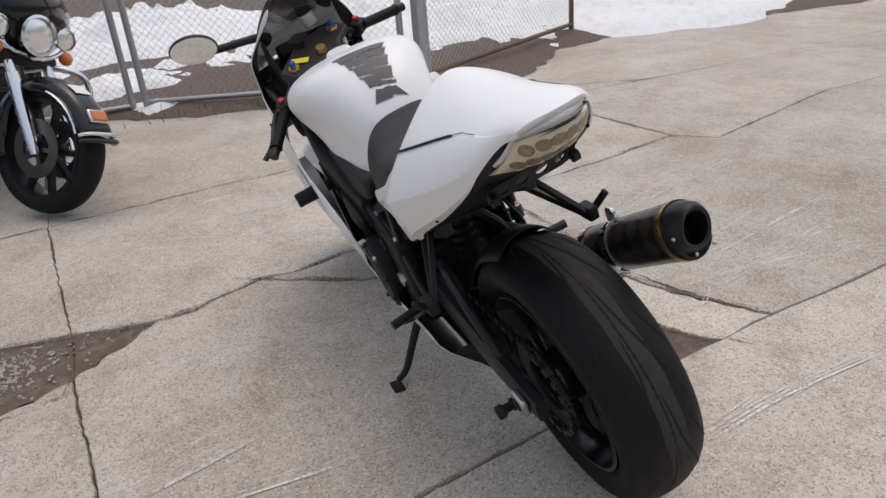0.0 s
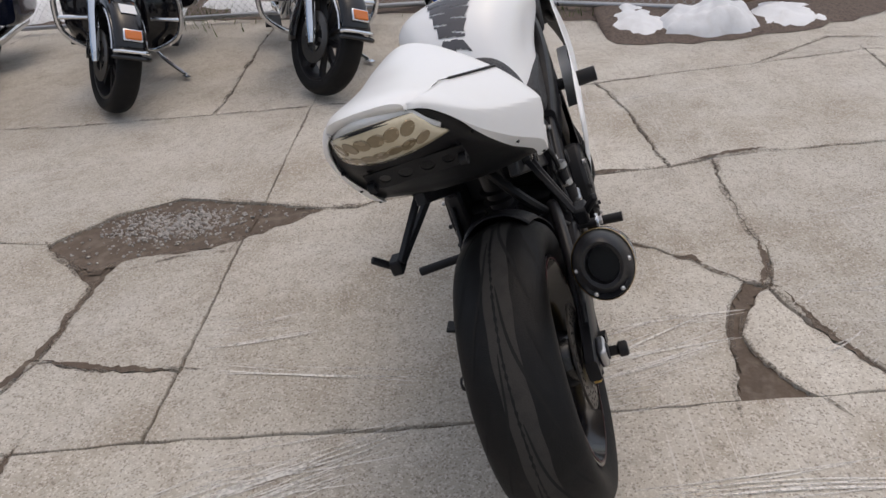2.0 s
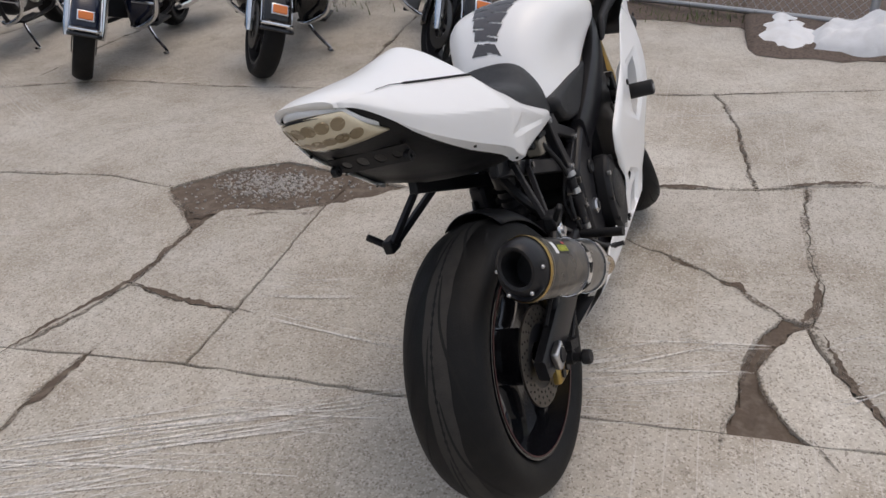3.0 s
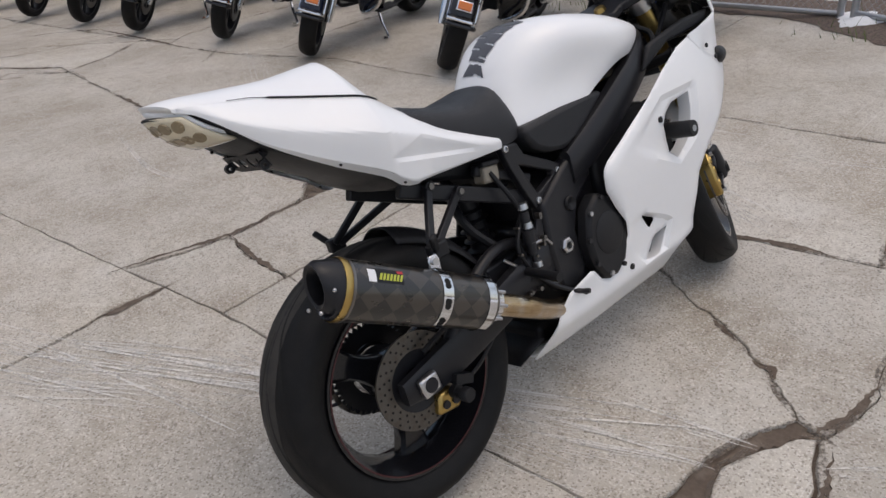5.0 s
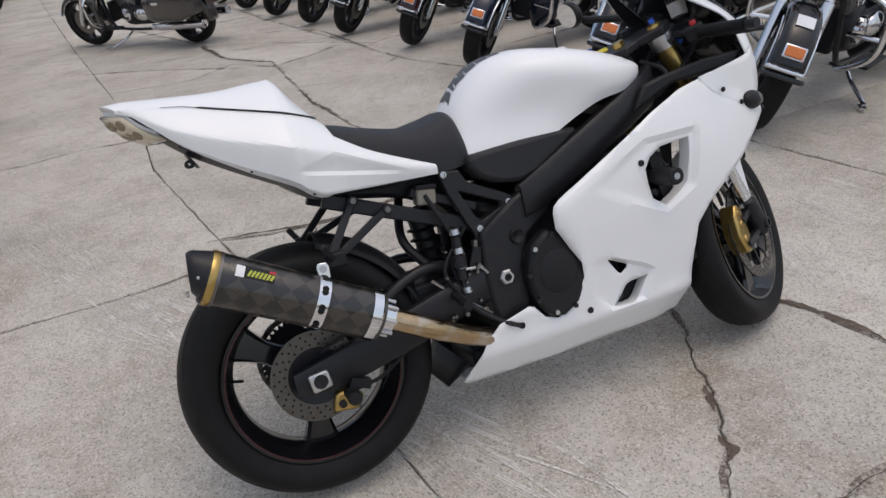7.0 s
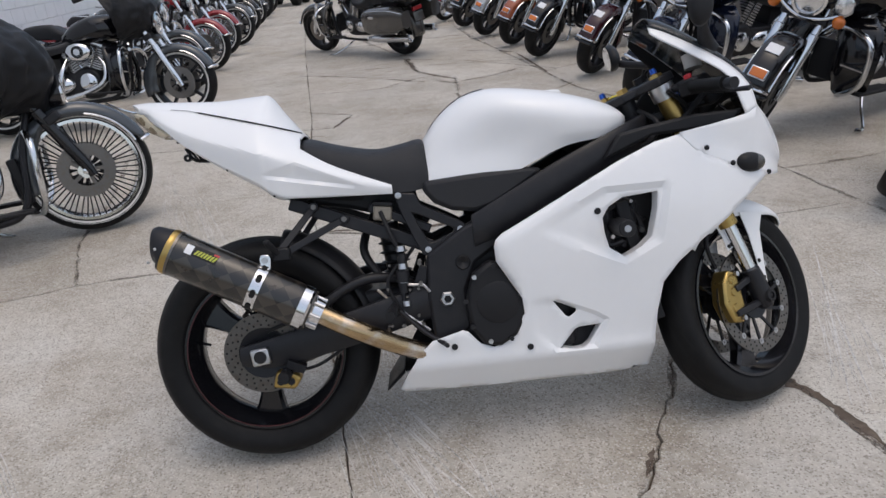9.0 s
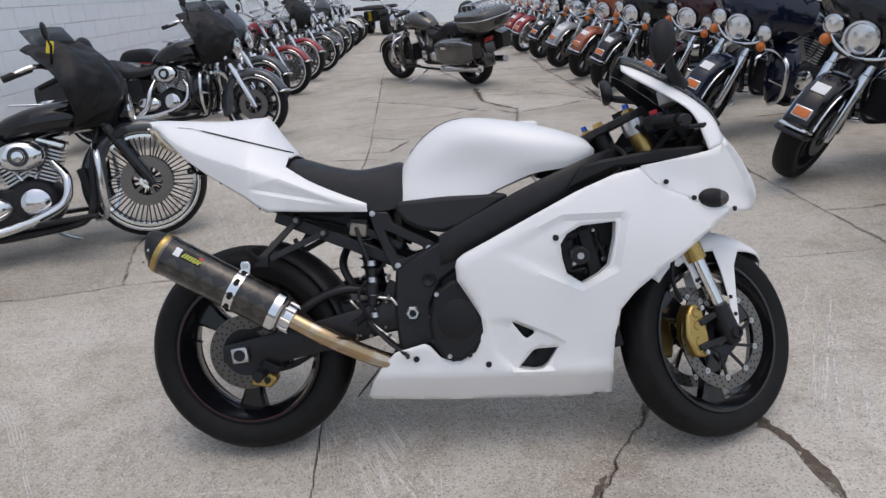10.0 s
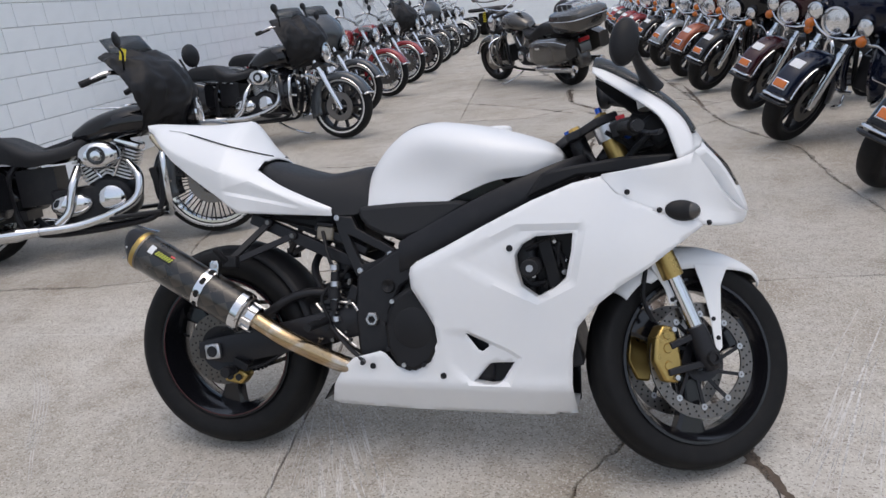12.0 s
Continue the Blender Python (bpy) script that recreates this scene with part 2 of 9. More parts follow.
def stain_mat():
    """Damp grime that fades out unevenly beside a crack."""
    m = scuff_mat()
    m.name = "crack_grime"
    N = m.node_tree.nodes
    for n in N:
        if n.bl_idname == "ShaderNodeMix":
            n.inputs[6].default_value, n.inputs[7].default_value = (0.12, 0.095, 0.075, 1), (0.20, 0.165, 0.135, 1)
        if n.bl_idname == "ShaderNodeMapRange" and abs(n.inputs[2].default_value - 1.08) < 1e-3:
            n.inputs[1].default_value, n.inputs[2].default_value, n.inputs[4].default_value = 0.92, 1.25, 0.75
    return m


GRIME = stain_mat()
CARBON = carbon_mat()


# ---- mesh helpers ----
def V(*a):
    return Vector(a)


def part(name, bm, material, parent=None, label="", xf=None, smooth=38, bevel=0.0, solid=0.0, kind="", face=None, inner=None):
    """Links a bmesh as one mesh object under a thing or a part."""
    if xf is not None:
        bmesh.ops.transform(bm, matrix=xf, verts=bm.verts)
    me = bpy.data.meshes.new(name)
    bmesh.ops.recalc_face_normals(bm, faces=bm.faces) if not solid else None
    if face is not None:
        bm.normal_update()
        if sum((f.normal * f.calc_area() for f in bm.faces), Vector()).dot(Vector(face)) < 0:
            bmesh.ops.reverse_faces(bm, faces=bm.faces)
    bm.to_mesh(me)
    bm.free()
    me.materials.append(material)
    if smooth:
        me.polygons.foreach_set("use_smooth", [True] * len(me.polygons))
        me.set_sharp_from_angle(angle=radians(smooth))
    ob = new(name, me)
    if solid:
        md = ob.modifiers.new("thickness", 'SOLIDIFY')
        md.thickness, md.offset = abs(solid), (-1 if solid > 0 else 1)
        if inner is not None:
            me.materials.append(inner)
            md.material_offset = 1
            md.material_offset_rim = 0
    if bevel:
        md = ob.modifiers.new("edge", 'BEVEL')
        md.width, md.segments, md.limit_method, md.angle_limit = bevel, 2, 'ANGLE', radians(40)
    if parent is not None:
        ob.parent = parent
    return tagged(ob, label, "", "", kind)


def thing(name, m, label, category, group="", kind=""):
    ob = new(name)
    ob.empty_display_size = 0.1
    ob.matrix_world = m
    return tagged(ob, label, category, group, kind)


def cr(pts, n):
    """Catmull-Rom through tuples of any size, n samples."""
    P = [np.array(p, float) for p in pts]
    if len(P) == 1:
        return [P[0]] * n
    out = []
    for i in range(n):
        s = i / (n - 1) * (len(P) - 1)
        k = min(int(s), len(P) - 2)
        f = s - k
        p1, p2 = P[k], P[k + 1]
        p0 = P[k - 1] if k else 2 * p1 - p2
        p3 = P[k + 2] if k + 2 < len(P) else 2 * p2 - p1
        out.append(0.5 * (2 * p1 + (p2 - p0) * f + (2 * p0 - 5 * p1 + 4 * p2 - p3) * f * f + (3 * p1 - p0 - 3 * p2 + p3) * f ** 3))
    return out


def grid(bm, P, wrap_u=False, wrap_v=False):
    """Quads over a table of points P[u][v]."""
    vs = [[bm.verts.new(tuple(map(float, p))) for p in row] for row in P]
    nu, nv = len(vs), len(vs[0])
    for i in range(nu if wrap_u else nu - 1):
        for j in range(nv if wrap_v else nv - 1):
            q = [vs[i][j], vs[i][(j + 1) % nv], vs[(i + 1) % nu][(j + 1) % nv], vs[(i + 1) % nu][j]]
            q = [v for k, v in enumerate(q) if v is not q[k - 1]]
            if len(q) > 2:
                bm.faces.new(q)
    return vs


def cap(bm, ring):
    try:
        bm.faces.new(ring)
    except ValueError:
        pass


def tube(bm, pts, r, seg=8, smooth=0, caps=True, flat=1.0):
    """A pipe along points; r a number or one per point."""
    rs = list(r) if isinstance(r, (list, tuple)) else [r] * len(pts)
    if smooth:
        both = cr([(*p, q) for p, q in zip(pts, rs)], smooth)
        pts, rs = [p[:3] for p in both], [p[3] for p in both]
    P = [Vector(tuple(map(float, p))) for p in pts]
    t = (P[1] - P[0]).normalized()
    a = t.orthogonal().normalized()
    rings = []
    for i, p in enumerate(P):
        d = (P[min(i + 1, len(P) - 1)] - P[max(i - 1, 0)]).normalized()
        a = (a - d * a.dot(d)).normalized()
        b = d.cross(a)
        rings.append([p + (a * math.cos(2 * math.pi * k / seg) + b * flat * math.sin(2 * math.pi * k / seg)) * rs[i] for k in range(seg)])
    vs = grid(bm, rings, False, True)
    if caps:
        cap(bm, vs[0][::-1])
        cap(bm, vs[-1])
    return vs


def cyl(bm, p0, p1, r0, r1=None, seg=14):
    return tube(bm, [p0, p1], [r0, r0 if r1 is None else r1], seg)


def lathe(bm, prof, c=(0, 0, 0), seg=48, closed=True, axis='Y'):
    """Turns (radius, along) points about an axis through c."""
    rows = []
    for k in range(seg):
        a = 2 * math.pi * k / seg
        ca, sa = math.cos(a), math.sin(a)
        if axis == 'Y':
            rows.append([(c[0] + r * ca, c[1] + h, c[2] + r * sa) for r, h in prof])
        elif axis == 'X':
            rows.append([(c[0] + h, c[1] + r * ca, c[2] + r * sa) for r, h in prof])
        else:
            rows.append([(c[0] + r * ca, c[1] + r * sa, c[2] + h) for r, h in prof])
    return grid(bm, rows, True, closed)


def prism(bm, poly, y0, y1, plane='XZ'):
    """A flat outline given thickness."""
    def at(p, h):
        return (p[0], h, p[1]) if plane == 'XZ' else ((p[0], p[1], h) if plane == 'XY' else (h, p[0], p[1]))
    a = [bm.verts.new(at(p, y0)) for p in poly]
    b = [bm.verts.new(at(p, y1)) for p in poly]
    n = len(poly)
    for i in range(n):
        bm.faces.new((a[i], a[(i + 1) % n], b[(i + 1) % n], b[i]))
    bm.faces.new(a[::-1])
    bm.faces.new(b)


def box(bm, c, s, m=None):
    """A box of size s about c, turned by m about its own centre."""
    vs = []
    for dx in (-0.5, 0.5):
        for dy in (-0.5, 0.5):
            for dz in (-0.5, 0.5):
                v = Vector((dx * s[0], dy * s[1], dz * s[2]))
                if m is not None:
                    v = m.to_3x3() @ v
                vs.append(bm.verts.new(v + Vector(c)))
    for f in ((0, 1, 3, 2), (4, 6, 7, 5), (0, 4, 5, 1), (2, 3, 7, 6), (0, 2, 6, 4), (1, 5, 7, 3)):
        bm.faces.new([vs[i] for i in f])


def bar(bm, p0, p1, w, h, up=(0, 1, 0)):
    """A straight bar of section w (along up) by h."""
    p0, p1 = Vector(p0), Vector(p1)
    d = (p1 - p0).normalized()
    u = Vector(up)
    u = (u - d * u.dot(d)).normalized()
    s = d.cross(u)
    r = [[p + u * a * w / 2 + s * b * h / 2 for a, b in ((-1, -1), (1, -1), (1, 1), (-1, 1))] for p in (p0, p1)]
    vs = grid(bm, r, False, True)
    cap(bm, vs[0][::-1])
    cap(bm, vs[1])


def ball(bm, c, r, seg=16, rings=10, m=None):
    rx, ry, rz = r if isinstance(r, (tuple, list)) else (r, r, r)
    P = []
    for i in range(rings + 1):
        a = math.pi * i / rings
        row = []
        for k in range(seg):
            b = 2 * math.pi * k / seg
            v = Vector((rx * math.sin(a) * math.cos(b), ry * math.sin(a) * math.sin(b), rz * math.cos(a)))
            row.append((m.to_3x3() @ v if m is not None else v) + Vector(c))
        P.append(row)
    grid(bm, P, False, True)
    bmesh.ops.remove_doubles(bm, verts=bm.verts, dist=1e-6)




def B():
    return bmesh.new()


def surface(sections, nu, nv):
    """Smooth table of points through cross-sections [(x, [(y, z), ...]), ...]."""
    rows = [[(x, *p) for p in cr(prof, nv)] for x, prof in sections]
    cols = [cr([r[j] for r in rows], nu) for j in range(nv)]
    return [[cols[j][i] for j in range(nv)] for i in range(nu)]


def half_ring(prof):
    """A half profile from the centre line outward made whole, right to left."""
    left = [(abs(y), z) for y, z in prof]
    return [(-y, z) for y, z in reversed(left[1:] if left[0][0] < 1e-6 else left)] + left


def panel(bm, outline, holes, depth, step=0.02, creases=()):
    """A curved sheet: an outline in x, z with holes, bulged to y = depth(x, z)."""
    def dense(poly):
        out = []
        for i, p in enumerate(poly):
            q = poly[(i + 1) % len(poly)]
            n = max(1, int(math.hypot(q[0] - p[0], q[1] - p[1]) / step))
            out += [(p[0] + (q[0] - p[0]) * k / n, p[1] + (q[1] - p[1]) * k / n) for k in range(n)]
        return out

    def inside(p, poly):
        r = False
        for i in range(len(poly)):
            a, b = poly[i], poly[i - 1]
            if (a[1] > p[1]) != (b[1] > p[1]) and p[0] < (b[0] - a[0]) * (p[1] - a[1]) / (b[1] - a[1]) + a[0]:
                r = not r
        return r

    loops = [dense(outline)] + [dense(h) for h in holes]
    pts, edges = [], []
    for lp in loops:
        s = len(pts)
        pts += lp
        edges += [(s + i, s + (i + 1) % len(lp)) for i in range(len(lp))]
    for line in creases:
        fine = [q for a, b in zip(line, line[1:]) for q in dense([a, b])[:max(1, int(math.hypot(b[0] - a[0], b[1] - a[1]) / step))]] + [line[-1]]
        s = len(pts)
        pts += fine
        edges += [(s + i, s + i + 1) for i in range(len(fine) - 1)]
    xs, zs = [p[0] for p in outline], [p[1] for p in outline]
    rim = np.array(pts)
    x = min(xs)
    row = 0
    while x < max(xs):
        z = min(zs) + (step / 2 if row % 2 else 0)
        while z < max(zs):
            if inside((x, z), outline) and not any(inside((x, z), h) for h in holes) and np.min(np.hypot(rim[:, 0] - x, rim[:, 1] - z)) > step * 0.82:
                pts.append((x, z))
            z += step
        x += step * 0.87
        row += 1
    vo, _, fo, *_ = geometry.delaunay_2d_cdt([Vector(p) for p in pts], edges, [], 0, 1e-5)
    vs = [bm.verts.new((v.x, depth(v.x, v.y), v.y)) for v in vo]
    for f in fo:
        cx, cz = sum(vo[i].x for i in f) / len(f), sum(vo[i].y for i in f) / len(f)
        if inside((cx, cz), outline) and not any(inside((cx, cz), h) for h in holes):
            bm.faces.new([vs[i] for i in f])
    for v in [v for v in bm.verts if not v.link_faces]:
        bm.verts.remove(v)



# ---- the yard: ground, slabs, dirt ----
def jag(pts, amp, step=0.05, seed=1):
    rnd = random.Random(seed)
    out = []
    for a, b in zip(pts, pts[1:]):
        n = max(1, int(math.hypot(b[0] - a[0], b[1] - a[1]) / step))
        n = min(n, 60)
        nx, ny = a[1] - b[1], b[0] - a[0]
        l = math.hypot(nx, ny)
        for k in range(n):
            f = k / n
            o = rnd.uniform(-amp, amp) if k else rnd.uniform(-amp, amp) * 0.4
            out.append((a[0] + (b[0] - a[0]) * f + nx / l * o, a[1] + (b[1] - a[1]) * f + ny / l * o))
    return out + [pts[-1]]


def in_poly(p, poly):
    r = False
    for i in range(len(poly)):
        a, b = poly[i], poly[i - 1]
        if (a[1] > p[1]) != (b[1] > p[1]) and p[0] < (b[0] - a[0]) * (p[1] - a[1]) / (b[1] - a[1]) + a[0]:
            r = not r
    return r


def area_of(p):
    return sum(p[i - 1][0] * p[i][1] - p[i][0] * p[i - 1][1] for i in range(len(p))) / 2


JOINTS_LONG = [
    ([(0.40, -10), (0.24, -0.81), (0.14, 0.36), (0.10, 1.07), (0.02, 1.72), (-0.12, 3.0), (-0.10, 3.7), (-0.13, 4.4), (-0.44, 9.0), (-1.5, 28)], 0.004),
    ([(1.90, -10), (1.95, -3.4), (1.66, -2.15), (1.85, -2.0), (1.81, -1.7), (1.75, -1.38), (1.73, -0.98), (1.69, -0.78), (1.61, -0.58), (1.59, -0.39), (1.55, -0.12), (1.46, 0.33), (1.48, 0.45), (1.44, 0.59), (1.38, 0.72), (1.38, 0.86), (1.46, 1.14), (1.54, 1.53), (1.39, 1.77), (1.17, 1.93), (1.23, 2.33), (1.15, 2.98), (1.13, 3.77), (1.18, 4.34), (1.31, 5.63), (0.95, 6.4), (0.89, 7.76), (0.16, 10.8), (0.2, 28)], 0.010),
]
CRACKS_NEAR = [
    ([(3.0, -10), (3.0, -3.3), (3.1, -2.0), (2.95, -1.32), (2.88, -0.88), (2.74, -0.26), (2.72, 0.6), (2.67, 1.2), (2.62, 1.9), (2.57, 2.6), (2.60, 3.5), (2.3, 4.5), (2.24, 5.2), (2.2, 6.1), (2.0, 9.0), (2.0, 28)], 0.008),
    ([(0.05, 1.06), (0.64, 1.09), (1.15, 1.13), (1.48, 1.13), (2.04, 1.17), (2.67, 1.21), (3.5, 1.23), (5.9, 1.28)], 0.004),
    ([(1.55, -0.58), (1.93, -0.54), (2.32, -0.51), (2.67, -0.44), (2.80, -0.40)], 0.008),
    ([(1.75, -0.77), (1.3, -0.73), (1.05, -0.73), (0.92, -0.75), (0.70, -0.68), (0.49, -0.75), (0.36, -0.82), (0.15, -0.93)], 0.010),
    ([(1.55, 0.55), (1.24, 0.12), (1.18, -0.03), (1.09, -0.15), (1.02, -0.30), (0.89, -0.48), (0.74, -0.62), (0.69, -0.75)], 0.008),
]
CRACKS_MIDDLE = [
    ([(0.74, -0.62), (0.62, -0.55), (0.51, -0.51), (0.33, -0.48), (0.12, -0.44)], 0.008),
    ([(0.74, -0.72), (0.68, -0.64), (0.57, -0.575), (0.48, -0.535), (0.39, -0.55), (0.30, -0.59), (0.15, -0.70)], 0.006),
    ([(1.42, 0.83), (1.28, 0.95), (1.18, 1.09), (1.09, 1.24), (1.05, 1.45), (1.0, 1.57), (0.94, 1.64), (1.08, 1.86), (1.20, 1.97)], 0.012),
    ([(1.03, 1.56), (0.80, 1.58), (0.44, 1.55), (0.25, 1.59), (0.09, 1.65), (-0.08, 1.71)], 0.009),
    ([(0.44, 1.60), (0.43, 1.5), (0.39, 1.37), (0.38, 1.22), (0.38, 1.0)], 0.008),
    ([(0.15, 1.40), (-0.13, 1.42), (-0.37, 1.39), (-0.73, 1.39), (-1.05, 1.37), (-1.5, 1.26), (-4.6, 1.2)], 0.006),
]
CRACKS_FAR = [
    ([(-1.05, 1.32), (-1.15, 1.6), (-1.26, 1.95), (-1.3, 2.6), (-1.5, 3.83), (-1.5, 3.9)], 0.008),
    ([(0.0, 3.73), (-0.5, 3.83), (-0.85, 3.74), (-1.5, 3.83), (-4.6, 3.9)], 0.008),
    ([(-0.3, 4.05), (0.07, 3.98), (0.22, 4.41), (-0.25, 4.75)], 0.010),
    ([(1.75, -2.0), (2.2, -1.97), (2.59, -1.94), (3.2, -2.0)], 0.008),
    ([(-0.3, 5.6), (0.5, 5.5), (0.98, 5.9), (1.25, 5.4), (1.7, 5.6), (2.3, 6.07)], 0.010),
    ([(-0.8, 9.3), (0.5, 9.1), (1.3, 9.2), (5.9, 9.6)], 0.006),
    ([(-4.6, 8.9), (-0.3, 8.9)], 0.004),
    ([(2.5, 4.2), (3.6, 4.4), (5.9, 4.5)], 0.006),
    ([(2.4, 5.6), (1.5, 6.9), (0.8, 7.4)], 0.010),
    ([(0.3, 6.85), (0.91, 6.78), (1.46, 6.59), (2.3, 6.4)], 0.008),
]
CRACKS_EAST = [
    ([(0.90, 8.2), (0.93, 7.6), (0.99, 6.18), (1.38, 5.66)], 0.010),
    ([(2.2, 5.44), (2.51, 5.69), (2.9, 5.80), (5.9, 5.9)], 0.010),
    ([(-0.4, 6.9), (0.38, 6.27), (0.99, 5.62)], 0.010),
    ([(-4.6, 14), (0.3, 14), (5.9, 14.3)], 0.004),
    ([(-4.6, 19), (5.9, 19.2)], 0.004),
    ([(2.62, 1.78), (2.81, 1.78), (3.10, 1.81), (3.42, 1.86), (3.8, 1.90), (4.16, 1.96), (5.9, 2.1)], 0.008),
    ([(2.0, 4.50), (2.06, 4.53), (2.29, 4.76), (2.40, 4.86)], 0.008),
    ([(1.70, 7.55), (1.94, 7.43), (2.25, 7.05)], 0.008),
    ([(2.95, -1.32), (3.4, -1.9), (3.2, -2.6), (2.9, -3.0)], 0.006),
    ([(1.10, 1.70), (1.02, 1.77), (0.95, 1.70), (0.86, 1.60), (0.78, 1.57)], 0.008),
]
CRACKS_SMALL = [
    ([(1.17, 1.13), (1.06, 1.15), (1.03, 1.34), (0.94, 1.52)], 0.008),
]
JOINTS = JOINTS_LONG + CRACKS_NEAR + CRACKS_MIDDLE + CRACKS_FAR + CRACKS_EAST + CRACKS_SMALL   # straight joints, then cracks
bm = B()
lines = [-200, -60, -20, -9, -5, -3] + [-2 + 0.5 * k for k in range(13)] + [5, 7, 10, 15, 22, 30, 60, 200]
grid(bm, [[(x, y, -0.016) for x in lines] for y in lines])
ground = part("ground", bm, DIRT, None, "dark earth and grit showing in the joints of the yard", smooth=0, face=(0, 0, 1))
tagged(ground, "", "ground", "", "structure")

pavement = thing("pavement", Matrix.Identity(4), "old cracked concrete slabs with worn aggregate surface", "pavement", "", "structure")
RECT = [(-4.2, -9.6), (5.6, -9.6), (5.6, 27), (-4.2, 27)]


def pieces_of(rect, joints):
    """All pieces into which the joints and cracks part the yard."""
    pts, edges = [Vector(p) for p in rect], [(0, 1), (1, 2), (2, 3), (3, 0)]
    for k, (line, amp) in enumerate(joints):
        if amp == 0.0:
            continue
        near = max(abs(p[1]) for p in line) < 7
        wig = jag(line, amp, 0.028 if near else 0.06, 11 + k)
        wig = [(min(5.59, max(-4.19, x)), min(26.9, max(-9.59, y))) if not (x < -4.2 or x > 5.6 or y < -9.6 or y > 27) else (x, y) for x, y in wig]
        s = len(pts)
        pts += [Vector(p) for p in wig]
        edges += [(s + i, s + i + 1) for i in range(len(wig) - 1)]
    vo, eo, fo, _, oe, _ = geometry.delaunay_2d_cdt(pts, edges, [], 0, 1e-4)
    walls = {tuple(sorted(e)) for e, o in zip(eo, oe) if o}
    side = {}
    faces = []
    for f in fo:
        f = list(f)
        if area_of([tuple(vo[i]) for i in f]) < 0:
            f.reverse()
        faces.append(f)
        for a, b in zip(f, f[1:] + f[:1]):
            side[a, b] = len(faces) - 1
    region = [-1] * len(faces)
    count = 0
    for i in range(len(faces)):
        if region[i] >= 0:
            continue
        region[i] = count
        todo = [i]
        while todo:
            f = faces[todo.pop()]
            for a, b in zip(f, f[1:] + f[:1]):
                j = side.get((b, a))
                if j is not None and region[j] < 0 and tuple(sorted((a, b))) not in walls:
                    region[j] = count
                    todo.append(j)
        count += 1
    out = []
    for r in range(count):
        follow = collections.defaultdict(list)
        for i, f in enumerate(faces):
            if region[i] == r:
                for a, b in zip(f, f[1:] + f[:1]):
                    j = side.get((b, a))
                    if j is None or region[j] != r:
                        follow[a].append(b)
        best = []
        while follow:
            a = next(iter(follow))
            loop = [a]
            while follow.get(loop[-1]):
                nxt = follow[loop[-1]].pop()
                if not follow[loop[-1]]:
                    del follow[loop[-1]]
                if nxt == a:
                    break
                loop.append(nxt)
            poly = [tuple(vo[v]) for v in loop]
            if len(poly) > 2 and (not best or abs(area_of(poly)) > abs(area_of(best))):
                best = poly
        c = Vector((sum(p[0] for p in best) / len(best), sum(p[1] for p in best) / len(best)))
        if len(best) > 2 and -4.3 < c.x < 5.7 and -9.7 < c.y < 27.1:
            out.append(best)
    return out


slabs = pieces_of(RECT, JOINTS)
HOLES = ((1.25, 1.45), (1.33, 1.04), (1.2, 1.75), (0.30, -0.52), (0.62, -0.58), (0.45, -0.52))
gap_rnd = random.Random(5)


def shrink(poly, g, wob):
    """The outline drawn in by about g, unevenly, with worn corners."""
    n = len(poly)
    out = []
    for i in range(n):
        a, p, b = Vector(poly[i - 1]), Vector(poly[i]), Vector(poly[(i + 1) % n])
        d1, d2 = (p - a), (b - p)
        if d1.length < 1e-9 or d2.length < 1e-9:
            continue
        n1, n2 = Vector((-d1.y, d1.x)).normalized(), Vector((-d2.y, d2.x)).normalized()
        m = n1 + n2
        m = m.normalized() if m.length > 0.3 else n1
        w = g * (1 + wob * (noise.noise((p.x * 2.3, p.y * 2.3, 4.2)) * 2.2 + 0.9 * noise.noise((p.x * 23, p.y * 23, 1.0))))
        out.append(p + m * max(0.0015, w))
    return out


def slab_object(poly):
    if area_of(poly) < 0:
        poly = poly[::-1]
    if abs(area_of(poly)) < 0.006:
        return
    if area_of(shrink(poly, 0.0095, 0.65)) < 0.6 * abs(area_of(poly)) and abs(area_of(poly)) < 0.05:
        return
    bm = B()
    cx, cy = sum(p[0] for p in poly) / len(poly), sum(p[1] for p in poly) / len(poly)
    lift = 0.0015 * noise.noise((cx, cy, 7.0))
    levels = []
    for g, z in ((0.0030, -0.03), (0.0030, -0.008), (0.0046, -0.002), (0.0072, 0.0)):
        ring = shrink(poly, g, 0.85)
        levels.append([bm.verts.new((p.x, p.y, z + (lift if z > -0.01 else 0))) for p in ring])
    for lo, hi in zip(levels, levels[1:]):
        for i in range(len(lo)):
            bm.faces.new((lo[i], lo[(i + 1) % len(lo)], hi[(i + 1) % len(lo)], hi[i]))
    ring = [v.co for v in levels[-1]]
    vo, _, fo, *_ = geometry.delaunay_2d_cdt([Vector((p.x, p.y)) for p in ring], [], [list(range(len(ring)))], 1, 1e-5)
    vs = [bm.verts.new((v.x, v.y, lift)) for v in vo]
    for t in fo:
        bm.faces.new([vs[i] for i in t])
    bmesh.ops.remove_doubles(bm, verts=bm.verts, dist=1e-5)
    part("slab", bm, CONCRETE, pavement, smooth=30, face=(0, 0, 1))


patches = []
for poly in slabs:
    if any(in_poly(h, poly) for h in HOLES) and abs(area_of(poly)) < 1.2:
        patches.append(poly)
    else:
        slab_object(poly)


